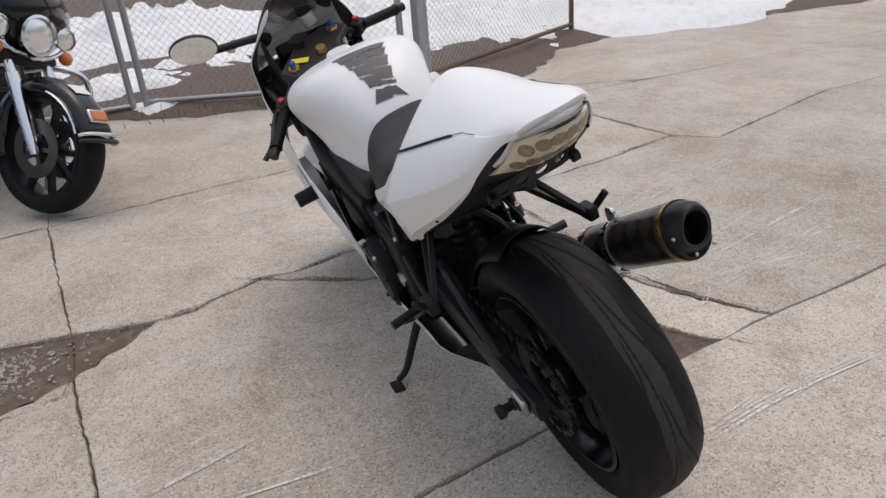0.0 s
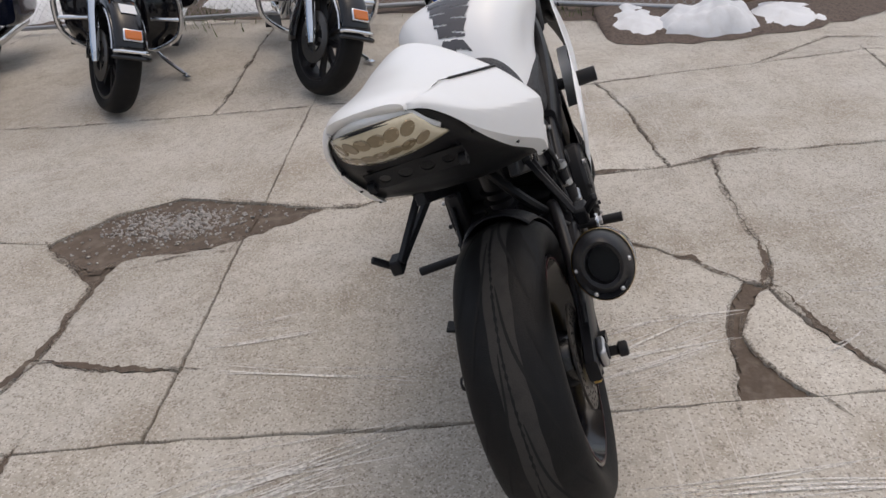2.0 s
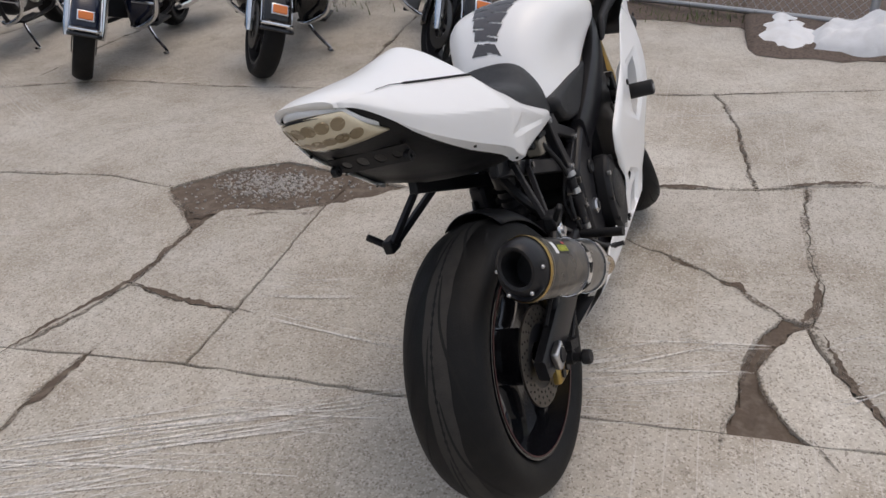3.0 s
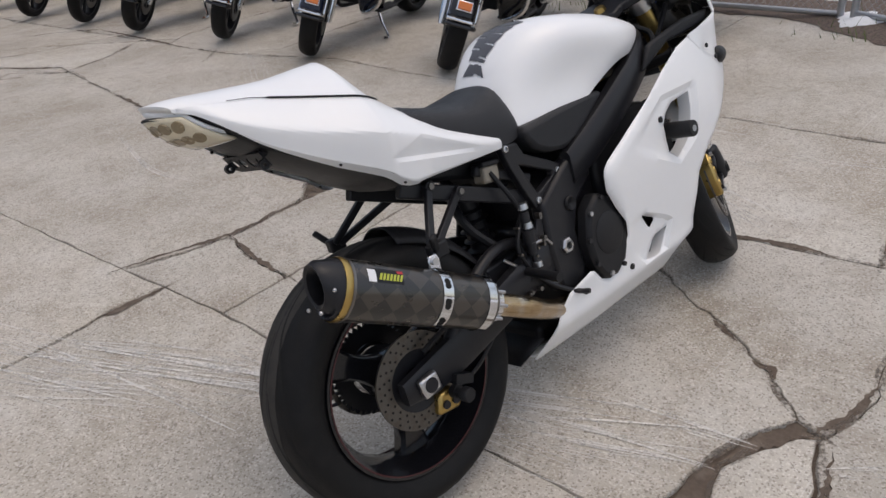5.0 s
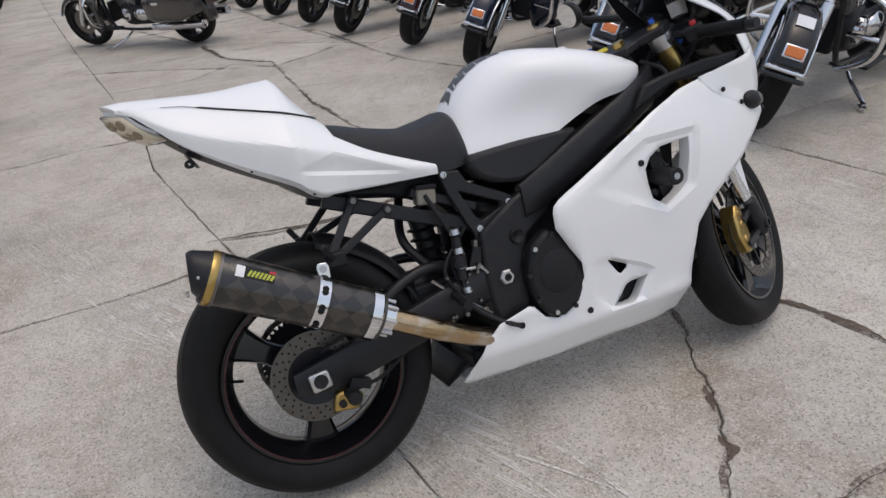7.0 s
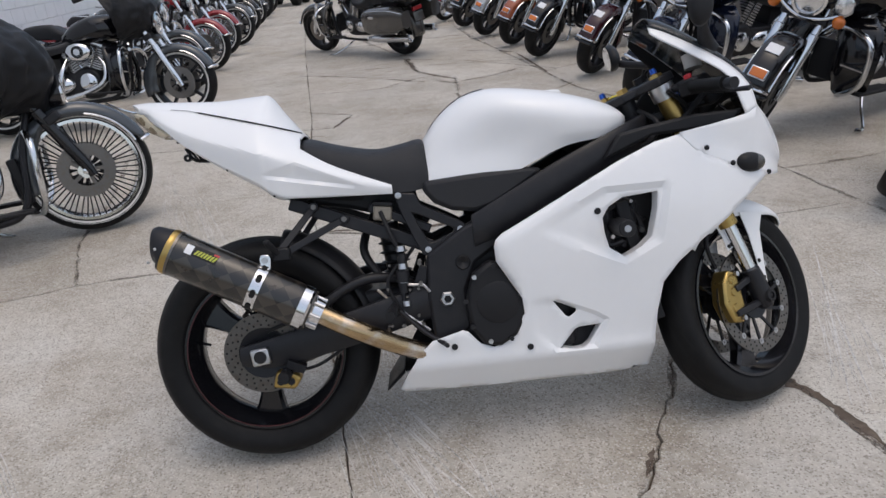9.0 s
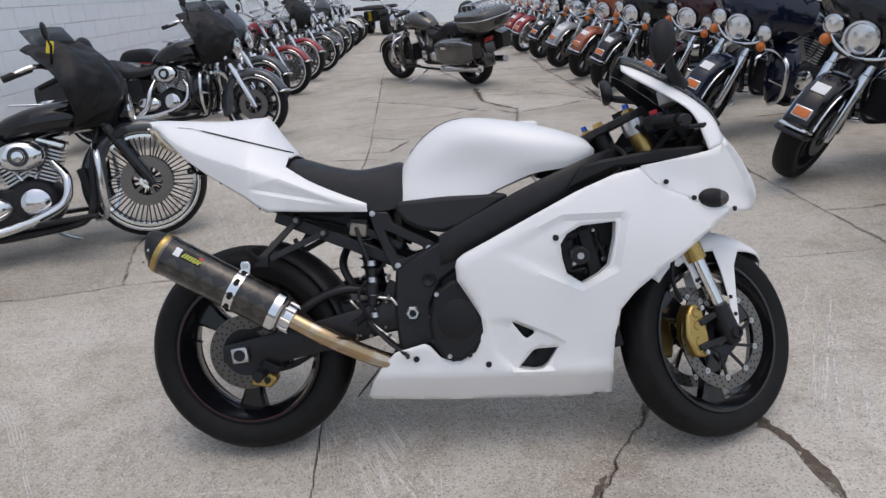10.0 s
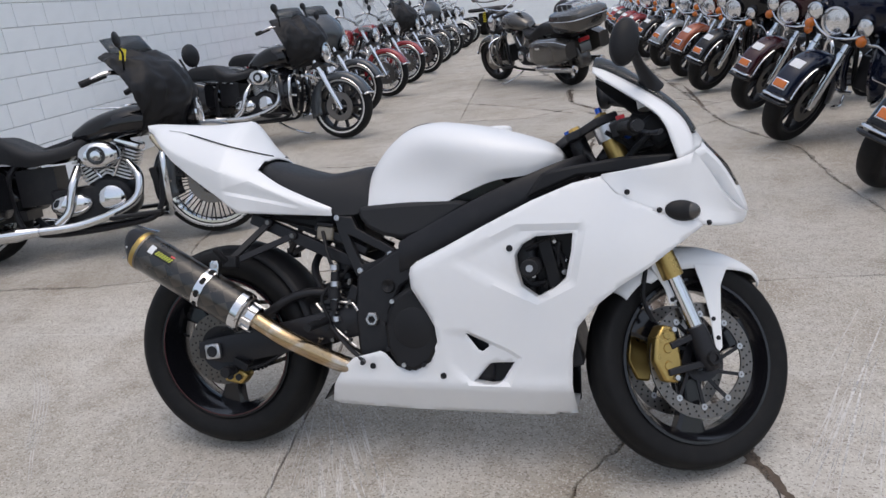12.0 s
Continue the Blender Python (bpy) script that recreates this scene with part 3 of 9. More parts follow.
def dirt_patch(name, label, polys, top, seed):
    """Uneven earth that fills a broken-out hole."""
    bm = B()
    for poly in polys:
        xs, ys = [p[0] for p in poly], [p[1] for p in poly]
        step = 0.022
        cells = {}
        for i in range(int((max(xs) - min(xs)) / step) + 3):
            for j in range(int((max(ys) - min(ys)) / step) + 3):
                x, y = min(xs) - step + i * step, min(ys) - step + j * step
                cells[i, j] = bm.verts.new((x, y, top + 0.007 * noise.noise((x * 9, y * 9, seed)) + 0.004 * noise.noise((x * 40, y * 40, seed))))
        for (i, j), v in cells.items():
            q = [cells.get(k) for k in ((i, j), (i + 1, j), (i + 1, j + 1), (i, j + 1))]
            if all(q):
                c = q[0].co + Vector((step / 2, step / 2, 0))
                if in_poly((c.x, c.y), poly):
                    bm.faces.new(q)
    for v in [v for v in bm.verts if not v.link_faces]:
        bm.verts.remove(v)
    return tagged(part(name, bm, DIRT, None, label, smooth=80, face=(0, 0, 1)), "", "dirt", "", "stuff")


dirt_patch("dirt_patch", "packed brown earth in broken-out holes of the concrete", patches, -0.009, 3.0)
bm = B()
rnd = random.Random(8)
for k in range(1100):
    if k < 850:
        x, y = rnd.gauss(1.31, 0.07), rnd.gauss(1.46, 0.15)
    else:
        x, y = rnd.gauss(1.2, 0.16), rnd.gauss(1.45, 0.3)
    if not any(in_poly((x, y), p) for p in patches):
        continue
    s = rnd.uniform(0.003, 0.010)
    bmesh.ops.create_icosphere(bm, subdivisions=1, radius=s, matrix=pose(x, y, -0.007, rnd.uniform(0, 90), 0, rnd.uniform(0, 360)) @ Matrix.Diagonal((1, rnd.uniform(0.6, 1), 0.55, 1)))
tagged(part("gravel", bm, GRAVEL, None, "grey loose gravel lying in the pothole", smooth=0), "", "gravel", "", "stuff")

# verge with leaf litter, grass and snow behind the parked row and by the gate
bm = B()
edge = [(4.35, -9.6), (4.2, -7), (4.75, -4.2), (4.6, -3.2), (3.85, -2.4), (3.55, -1.7), (3.42, -1.1), (3.55, -0.65), (4.25, -0.55), (4.45, 0.2), (4.95, 0.9), (5.05, 1.9), (5.2, 2.6), (5.4, 3.6), (5.5, 8), (5.5, 27)]
edge = jag(edge, 0.04, 0.12, 77)
rows = []
for k in range(14):
    f = k / 13
    rows.append([(x + (12 - x) * f ** 1.5, y, 0.004 + (0.02 + 0.05 * noise.noise((x * 2 + f * 20, y * 1.7, 3))) * min(1, f * 6) + 0.25 * f) for x, y in edge])
grid(bm, rows)
tagged(part("verge", bm, LEAF, None, "brown wet leaf litter and soil beside the fence", smooth=60, face=(0, 0, 1)), "", "verge", "", "structure")


def snow_bank(cx, cy, rx, ry, h, seed, z=0.0):
    bm = B()
    P = []
    nr, na = 14, 44
    for i in range(nr + 1):
        f = i / nr
        row = []
        for k in range(na):
            a = 2 * math.pi * k / na
            w = 1 + 0.28 * noise.noise((math.cos(a) * 1.7, math.sin(a) * 1.7, seed)) + 0.12 * noise.noise((math.cos(a) * 6, math.sin(a) * 6, seed))
            x, y = cx + rx * f * w * math.cos(a), cy + ry * f * w * math.sin(a)
            hh = h * (1 - f ** 2.2) ** 0.8 * (0.75 + 0.5 * noise.noise((x * 3, y * 3, seed)) + 0.22 * noise.noise((x * 11, y * 11, seed)))
            row.append((x, y, z + max(0.0, hh)))
        P.append(row)
    grid(bm, P, False, True)
    bmesh.ops.remove_doubles(bm, verts=bm.verts, dist=1e-5)
    return tagged(part("snow_bank", bm, SNOW, None, "melting dirty white snow heap", smooth=70, face=(0, 0, 1)), "", "snow", "snow by the fence")


snow_bank(3.78, -1.28, 0.24, 0.34, 0.30, 1.0)
snow_bank(4.05, -0.85, 0.45, 0.22, 0.12, 2.0)
snow_bank(3.95, -1.8, 0.34, 0.28, 0.10, 3.0)
snow_bank(5.0, 0.42, 0.28, 0.25, 0.10, 4.0)
snow_bank(5.85, 0.5, 0.5, 0.6, 0.20, 5.0, 0.03)
snow_bank(6.0, 2.2, 0.7, 0.9, 0.30, 6.0, 0.03)
snow_bank(6.3, 4.8, 0.8, 1.3, 0.30, 7.0, 0.03)
snow_bank(6.6, -2.2, 1.6, 1.5, 0.45, 8.0, 0.05)
snow_bank(6.2, -5.6, 1.9, 2.4, 0.55, 9.0)
snow_bank(5.6, -9.0, 1.8, 2.2, 0.5, 10.0)
snow_bank(8.3, 0.2, 1.6, 2.0, 0.5, 11.0, 0.08)
snow_bank(5.55, -3.05, 0.85, 0.65, 0.16, 14.0, 0.01)
snow_bank(6.55, -0.35, 0.9, 0.7, 0.22, 15.0, 0.02)
snow_bank(5.5, -1.9, 0.7, 0.6, 0.14, 16.0, 0.01)
snow_bank(7.4, 1.6, 0.9, 1.0, 0.25, 17.0, 0.04)
snow_bank(8.6, -4.6, 2.0, 2.6, 0.7, 12.0, 0.08)
snow_bank(9.2, 4.0, 2.2, 2.2, 0.5, 13.0, 0.1)
bm = B()
rnd = random.Random(3)
for k in range(2600):
    u = rnd.random()
    cx, cy = ((5.6, -0.55), (7.0, 1.1), (4.3, -0.25), (5.5, 3.0))[k % 4]
    x, y = rnd.gauss(cx, 0.45), rnd.gauss(cy, 0.4)
    if x < 4.3:
        continue
    h, a, w = rnd.uniform(0.03, 0.10), rnd.uniform(0, 6.28), rnd.uniform(0.002, 0.005)
    z = 0.02 + 0.02 * max(0, x - 5)
    p = [bm.verts.new(c) for c in ((x - w * math.sin(a), y + w * math.cos(a), z), (x + w * math.sin(a), y - w * math.cos(a), z), (x + h * 0.6 * math.cos(a), y + h * 0.6 * math.sin(a), z + h))]
    bm.faces.new(p)
tagged(part("grass_tufts", bm, GRASS, None, "short green and straw winter grass by the fence", smooth=0), "", "grass", "", "stuff")


# ---- chain-link fence and gate ----
def mesh_wire(bm, p0, p1, z0, z1, pitch=0.06):
    p0, p1 = Vector(p0), Vector(p1)
    length = (p1 - p0).length
    d = (p1 - p0) / length
    hgt = z1 - z0
    nrm = Vector((-d.y, d.x, 0)) * 0.0013
    k = -int(hgt / pitch) - 1
    while k * pitch < length:
        for s in (1, -1):
            a0, a1 = k * pitch, k * pitch + hgt
            b0, b1 = max(0, a0), min(length, a1)
            if b0 < b1:
                za, zb = z0 + (b0 - a0), z0 + (b1 - a0)
                if s < 0:
                    za, zb = z1 - (b0 - a0), z1 - (b1 - a0)
                A, C = p0 + d * b0 + Vector((0, 0, za)) + nrm * s, p0 + d * b1 + Vector((0, 0, zb)) + nrm * s
                tube(bm, [A, C], 0.0014, 3, caps=False)
        k += 1


def fence(name, p0, p1, h, posts, label, low=0.05, rail=GALV):
    f = thing(name, Matrix.Identity(4), label, "fence", "", "")
    bm = B()
    mesh_wire(bm, (*p0, 0), (*p1, 0), low, h)
    part("wire_mesh", bm, GALV, f, "grey chain-link wire mesh", smooth=0, kind="stuff")
    bm = B()
    cyl(bm, (*p0, h), (*p1, h), 0.02, seg=10)
    part("top_rail", bm, GALV, f)
    bm = B()
    cyl(bm, (*p0, low), (*p1, low), 0.02, seg=10)
    part("bottom_rail", bm, rail, f, "brown weathered bottom rail")
    for k in range(posts):
        q = Vector(p0).lerp(Vector(p1), k / max(1, posts - 1))
        bm = B()
        cyl(bm, (q.x, q.y, -0.02), (q.x, q.y, h + 0.05), 0.026, seg=12)
        ball(bm, (q.x, q.y, h + 0.05), 0.03, 10, 6)
        part("post", bm, GALV if k != posts - 1 or rail is GALV else RUST, f)
    return f


fence("chain_link_fence", (5.55, 12.0), (5.0, 0.6), 1.6, 5, "tall galvanised chain-link fence behind the parked motorcycles", 0.06)
fence("chain_link_fence", (4.97, 0.5), (4.02, -1.32), 1.6, 2, "galvanised chain-link fence panel above dirty snow", 0.08)
fence("fence_gate", (4.0, -1.52), (5.1, -3.7), 1.6, 2, "open chain-link gate leaf with a brown bottom rail", 0.12, RUST)
gp = thing("gate_post", Matrix.Identity(4), "square galvanised steel gate post standing in snow", "post")
bm = B()
box(bm, (3.9, -1.42, 0.95), (0.07, 0.07, 1.92), pose(0, 0, 0, 0, 0, 25))
part("post", bm, GALV, gp, bevel=0.006)
for z in (0.35, 1.3):
    bm = B()
    lathe(bm, [(0.05, -0.02), (0.058, -0.02), (0.058, 0.02), (0.05, 0.02)], (3.9, -1.42, z), 20, True, 'Z')
    cyl(bm, (3.9, -1.42, z), (4.0, -1.52, z), 0.012)
    part("hinge_band", bm, GALV, gp)

# ---- painted block walls ----


def block_wall(name, origin, ang, length, height, label, courses_from=0):
    w = thing(name, pose(*origin, 0, 0, ang), label, "wall", "", "structure")
    bm = B()
    box(bm, (length / 2, 0.16, height / 2 - 0.02), (length, 0.30, height + 0.04))
    part("wall_core", bm, MORTAR, w, smooth=0)
    me = None
    bl, bh = 0.40, 0.20
    near = B()
    count = 0
    for r in range(int(height / bh)):
        off = (r % 2) * bl / 2
        for c in range(int(length / bl)):
            x = off + c * bl + bl / 2
            if x + bl / 2 > length:
                continue
            if x < 8.4 and 2 <= r < 11 and count < 300:
                if me is None:
                    b = B()
                    box(b, (0, 0, 0), (bl - 0.004, 0.03, bh - 0.005))
                    bmesh.ops.bevel(b, geom=b.edges[:], offset=0.003, segments=1, affect='EDGES')
                    o = part("block", b, WALL, w, smooth=30)
                    me = o.data
                else:
                    o = new("block", me)
                    o.parent = w
                count += 1
                o.location = (x, 0.003 + 0.0015 * noise.noise((x * 3, r * 2.2, 0)), r * bh + bh / 2)
            else:
                box(near, (x, 0.004, r * bh + bh / 2), (bl - 0.006, 0.03, bh - 0.006))
    part("block_courses", near, WALL, w, "white painted concrete blocks", smooth=0, kind="stuff")
    return w


wall_w = block_wall("wall_west", (-3.42, -2.0, 0), 92.6, 26.0, 4.0, "white painted concrete block wall with shallow joints")
bm = B()
box(bm, (18.6, -0.02, 1.9), (1.1, 0.05, 1.3))
win = part("window_1", bm, ALU, wall_w, "grey steel-framed window", bevel=0.004)
for i in range(2):
    for j in range(2):
        bm = B()
        box(bm, (18.34 + 0.52 * i, -0.05, 1.6 + 0.6 * j), (0.46, 0.012, 0.54))
        part("pane", bm, TINT, win)
block_wall("wall_north", (-5.0, 24.6, 0), 0, 17.0, 4.0, "pale painted block wall closing the far end of the yard")


# ---- chalky scuffs left by stands and dragged tyres ----
SCUFFS_NEAR = [
    ((-0.56, 1.61), (-0.07, 0.77)), ((-0.60, 1.41), (-0.14, 0.62)), ((-0.39, 1.46), (-0.17, 0.52)), ((-0.58, 1.26), (-0.29, 0.94)), ((0.19, 0.12), (0.28, -0.30)),
    ((0.26, 0.16), (0.49, -0.29)), ((0.35, 0.12), (0.57, -0.29)), ((2.17, 0.80), (1.63, -0.22)), ((2.0, 0.46), (1.69, -0.22)), ((1.98, 0.26), (1.75, -0.22)),
    ((-0.32, 1.35), (0.06, 0.60)), ((-0.41, 1.25), (0.01, 0.51)), ((-0.19, 0.89), (0.09, 0.37)), ((-1.19, 3.18), (-0.77, 2.32)), ((-1.14, 3.47), (-0.80, 1.95)),
    ((0.34, -0.03), (0.50, -0.50)), ((0.51, -0.16), (0.58, -0.58)), ((0.67, -0.80), (0.71, -1.17)), ((1.14, -0.97), (1.27, -1.52)), ((-0.12, -0.19), (-0.04, -0.71)),
    ((0.69, -0.82), (0.93, -1.81)),
]
SCUFFS_FAR = [
    ((0.53, -0.81), (0.39, -1.62)), ((2.1, 1.9), (1.7, 2.9)), ((2.3, 0.2), (2.6, -1.2)), ((0.81, -1.95), (0.66, -1.02)), ((0.61, -1.88), (0.46, -0.91)),
    ((1.43, -2.44), (1.27, -1.4)), ((0.35, -0.10), (0.56, -0.48)), ((0.29, -0.11), (0.45, -0.47)), ((0.38, -0.72), (0.48, -0.85)), ((0.61, -0.72), (0.70, -0.88)),
    ((-0.92, 2.4), (-0.28, 0.77)), ((-0.77, 2.52), (-0.24, 0.91)), ((-0.96, 3.17), (-0.27, 1.11)), ((0.53, 1.09), (0.58, 0.77)), ((0.47, 1.04), (0.55, 0.70)),
    ((0.37, 0.95), (0.32, 0.37)), ((-0.22, 1.15), (0.08, 0.47)), ((-0.05, 0.86), (0.04, 0.38)), ((2.25, 0.6), (2.20, 0.0)), ((2.5, 0.65), (2.52, 0.2)),
    ((3.03, 5.46), (1.45, 2.77)), ((1.87, 0.25), (1.70, -0.10)),
]
LONG = [((-0.07, -0.95), (-0.06, -0.57), (-0.09, -0.22)), ((-0.33, 1.33), (-0.14, 0.93), (0.13, 0.36)), ((-0.38, 1.28), (-0.2, 0.9), (-0.01, 0.5)), ((0.66, 2.2), (0.60, 2.6), (0.75, 3.3))]
rnd = random.Random(21)
bm = B()


def scratch(path, w, z):
    rows = []
    n = len(path)
    for i, p in enumerate(path):
        a, b = Vector(path[max(0, i - 1)]), Vector(path[min(n - 1, i + 1)])
        d = (b - a).normalized()
        hw = w / 2 * (0.35 + 0.65 * math.sin(math.pi * (i + 0.5) / n)) * rnd.uniform(0.85, 1.12)
        rows.append([(p[0] - d.y * hw * s, p[1] + d.x * hw * s, z) for s in (-1, 1)])
    grid(bm, rows)


for k, (a, b) in enumerate(SCUFFS_NEAR + SCUFFS_FAR):
    a, b = Vector(a), Vector(b)
    d = b - a
    nrm = Vector((-d.y, d.x)).normalized()
    for j in range(10):
        off = rnd.gauss(0, 0.045) if j else 0.0
        f0, f1 = (0.0, 1.0) if j == 0 else sorted((rnd.uniform(-0.1, 0.7), rnd.uniform(0.25, 1.08)))
        bow, turn = rnd.uniform(-0.008, 0.008), rnd.gauss(0, 0.022)
        path = [tuple(a + d * f + nrm * (off + turn * f + bow * math.sin(math.pi * f))) for f in np.linspace(f0, f1, 16)]
        scratch(path, rnd.uniform(0.0018, 0.0046) * (1.5 if j == 0 else 0.85), 0.0024 + 0.000004 * (k * 10 + j))
for k, line in enumerate(LONG):
    for j in range(3):
        arc = cr([(x + 0.012 * j, y + 0.01 * j) for x, y in line], 24)
        scratch([tuple(p) for p in arc], 0.0075 if j == 0 else 0.004, 0.0040 + 0.00001 * (3 * k + j))
for j in range(5):
    arc = cr([(-1.31 + 0.012 * j, 0.56), (-0.98 + 0.015 * j, 0.20), (-0.73 + 0.01 * j, -0.14), (-0.57 + 0.012 * j, -0.35)], 30)
    scratch([tuple(p) for p in arc][rnd.randint(0, 8):rnd.randint(18, 30)], 0.003, 0.0036)
tagged(part("scuff_marks", bm, SCUFF, None, "pale chalky scratches scraped over the concrete", smooth=0, face=(0, 0, 1)), "", "scuffs", "", "stuff")

# damp grime beside the cracks
rnd = random.Random(31)
bm = B()
z = 0.0019
for k, (line, amp) in enumerate(JOINTS):
    if amp < 0.006:
        continue
    path = [p for p in jag(line, 0.012, 0.09, 300 + k) if -3.5 < p[1] < 11 and -4.1 < p[0] < 5.5]
    wide = [0.5 + 0.9 * max(0.0, noise.noise((p[0] * 1.9, p[1] * 1.9, 8.0)) + 0.25) for p in path]
    if len(path) < 3:
        continue
    rows = []
    for i, p in enumerate(path):
        d = (Vector(path[min(i + 1, len(path) - 1)]) - Vector(path[max(i - 1, 0)])).normalized()
        hw = 0.016 * wide[i] * (1.0 + 0.22 * max(0, p[1] - 2.5)) * (0.2 if i in (0, len(path) - 1) else 1)
        rows.append([(p[0] - d.y * hw * s, p[1] + d.x * hw * s, z) for s in (-1, 1)])
    grid(bm, rows)
    z += 0.000006
tagged(part("crack_grime", bm, GRIME, None, "dark damp grime beside the cracks", smooth=0, face=(0, 0, 1)), "", "grime", "", "stuff")

# packed dirt where the cracks have crumbled wide
WIDE = [
    ([(1.50, 0.05), (1.54, -0.10), (1.58, -0.19), (1.60, -0.29), (1.60, -0.43)], 0.030), ([(1.02, -0.27), (0.96, -0.37)], 0.016), ([(0.90, -0.44), (0.89, -0.49), (0.86, -0.52)], 0.028),
    ([(-0.02, 1.70), (0.17, 1.65), (0.32, 1.60), (0.47, 1.56), (0.75, 1.57), (1.00, 1.58)], 0.020), ([(0.44, 1.54), (0.40, 1.37), (0.39, 1.26), (0.38, 1.10)], 0.018),
    ([(0.08, 1.40), (-0.04, 1.40), (-0.20, 1.41)], 0.024), ([(1.66, -0.66), (1.69, -0.74), (1.73, -0.85), (1.76, -1.01)], 0.020),
    ([(0.68, -0.72), (0.52, -0.75), (0.35, -0.82), (0.24, -0.87)], 0.014), ([(1.0, -0.74), (0.80, -0.71), (0.71, -0.66)], 0.018),
    ([(1.16, 3.2), (1.13, 3.8), (1.18, 4.3)], 0.022), ([(1.31, 5.6), (1.0, 6.2)], 0.03), ([(2.24, 5.2), (2.25, 6.1), (2.25, 7.0)], 0.03), ([(0.07, 3.98), (0.2, 4.35)], 0.02)]
bm = B()
for k, (line, hw) in enumerate(WIDE):
    hw *= 0.72
    path = jag(line, 0.006, 0.014, 500 + k)
    rows = []
    n = len(path)
    for i, p in enumerate(path):
        d = (Vector(path[min(i + 2, n - 1)]) - Vector(path[max(i - 2, 0)])).normalized()
        fade = min(1.0, 4.0 * (i + 0.3) / n, 4.0 * (n - i - 0.7) / n)
        row = []
        for s in (-1, -0.5, 0, 0.5, 1):
            w = hw * fade * max(0.1, 0.72 + 1.1 * noise.noise((p[0] * 11, p[1] * 11, s * 3)) + 0.75 * noise.noise((p[0] * 48, p[1] * 48, s * 5)))
            row.append((p[0] - d.y * w * s, p[1] + d.x * w * s, 0.0022 + 0.00002 * k - 0.0012 * (1 - abs(s))))
        rows.append(row)
    grid(bm, rows)
tagged(part("dirt_fill", bm, DIRT, None, "packed brown dirt filling crumbled cracks", smooth=70, face=(0, 0, 1)), "", "dirt", "", "stuff")

# ---- the white sport motorcycle ----
bike = thing("sport_motorcycle", pose(0, -0.016, 0, -17, 0, -3), "white unbadged sport motorcycle leaning on its side stand on cracked concrete", "motorcycle")
RC = (0, 0, 0.316)            # rear axle
FC = (1.36, 0, 0.303)         # front axle before steering
RAKE = radians(22.6)
axis_dir = Vector((-math.sin(RAKE), 0, math.cos(RAKE)))
axis_at = Vector((1.33, 0, 0.30))
STEER = Matrix.Translation(axis_at) @ Matrix.Rotation(radians(30.5), 4, axis_dir) @ Matrix.Translation(-axis_at)


REAR_SHIFT = Matrix.Translation((0.005, -0.030, -0.007))
FOOT_SHIFT = Matrix.Translation((0.0, -0.008, -0.016))
ARM_SHIFT = Matrix.Translation((0.003, -0.016, -0.003))
FRONT_SHIFT = Matrix.Translation((0.000, -0.016, -0.022))


def at(c, prof):
    return [(c[0] + x, y, c[2] + z) for x, y, z in prof]


def tyre_profile(R, w, rim_r, n=18):
    """Round sport-tyre section, bead to bead."""
    side = cr([(rim_r, -w * 0.36), (rim_r + 0.012, -w * 0.44), (R - 0.058 * w / 0.18, -w * 0.5), (R - 0.033 * w / 0.18, -w * 0.475), (R - 0.015 * w / 0.18, -w * 0.35), (R - 0.004 * w / 0.18, -w * 0.18), (R, 0)], n)
    side = [tuple(p) for p in side]
    return side + [(r, -y) for r, y in side[-2::-1]]


def tyre_mesh(bm, c, R, w, rim_r, seg=96):
    lathe(bm, tyre_profile(R, w, rim_r) + [(rim_r - 0.004, w * 0.3), (rim_r - 0.004, -w * 0.3)], c, seg)


def tyre_grooves(bm, c, R, w, rim_r, count, width):
    """Swept tread grooves on the crown."""
    crown = [p for p in tyre_profile(R, w, rim_r, 40) if p[0] > R - 0.045 * w / 0.18]

    def on(v):
        s = (v + 1) / 2 * (len(crown) - 1)
        k = min(int(s), len(crown) - 2)
        f = s - k
        return crown[k][0] * (1 - f) + crown[k + 1][0] * f + 0.0006, crown[k][1] * (1 - f) + crown[k + 1][1] * f

    def across(y):
        return float(np.interp(y, [p[1] for p in crown], [p[0] for p in crown])) + 0.0009

    def strip(a0, pts, wd):
        rows = []
        n = 22
        path = cr(pts, n)
        for i, (a, v) in enumerate(path):
            t = math.sin(math.pi * min(1, max(0.0, i / (n - 1)))) ** 0.5
            hw = wd * (0.25 + 0.75 * t)
            y = on(v)[1]
            da = hw / R
            rows.append([(c[0] + across(y + q * hw * 0.9) * math.cos(a0 + a + q * da * 0.4), y + q * hw * 0.9, c[2] + across(y + q * hw * 0.9) * math.sin(a0 + a + q * da * 0.4)) for q in (-1, 0, 1)])
        grid(bm, rows)
    for k in range(count):
        a0 = 2 * math.pi * k / count
        d = 2 * math.pi / count
        strip(a0, [(0, 0.06), (d * 0.45, 0.16), (d * 0.85, 0.42), (d * 1.15, 0.60)], width)
        strip(a0 + d / 2, [(0, -0.06), (d * 0.45, -0.16), (d * 0.85, -0.42), (d * 1.15, -0.60)], width)
        strip(a0 + d * 0.3, [(0, 0.45), (d * 0.25, 0.62), (d * 0.45, 0.80)], width * 0.8)
        strip(a0 + d * 0.8, [(0, -0.45), (d * 0.25, -0.62), (d * 0.45, -0.80)], width * 0.8)


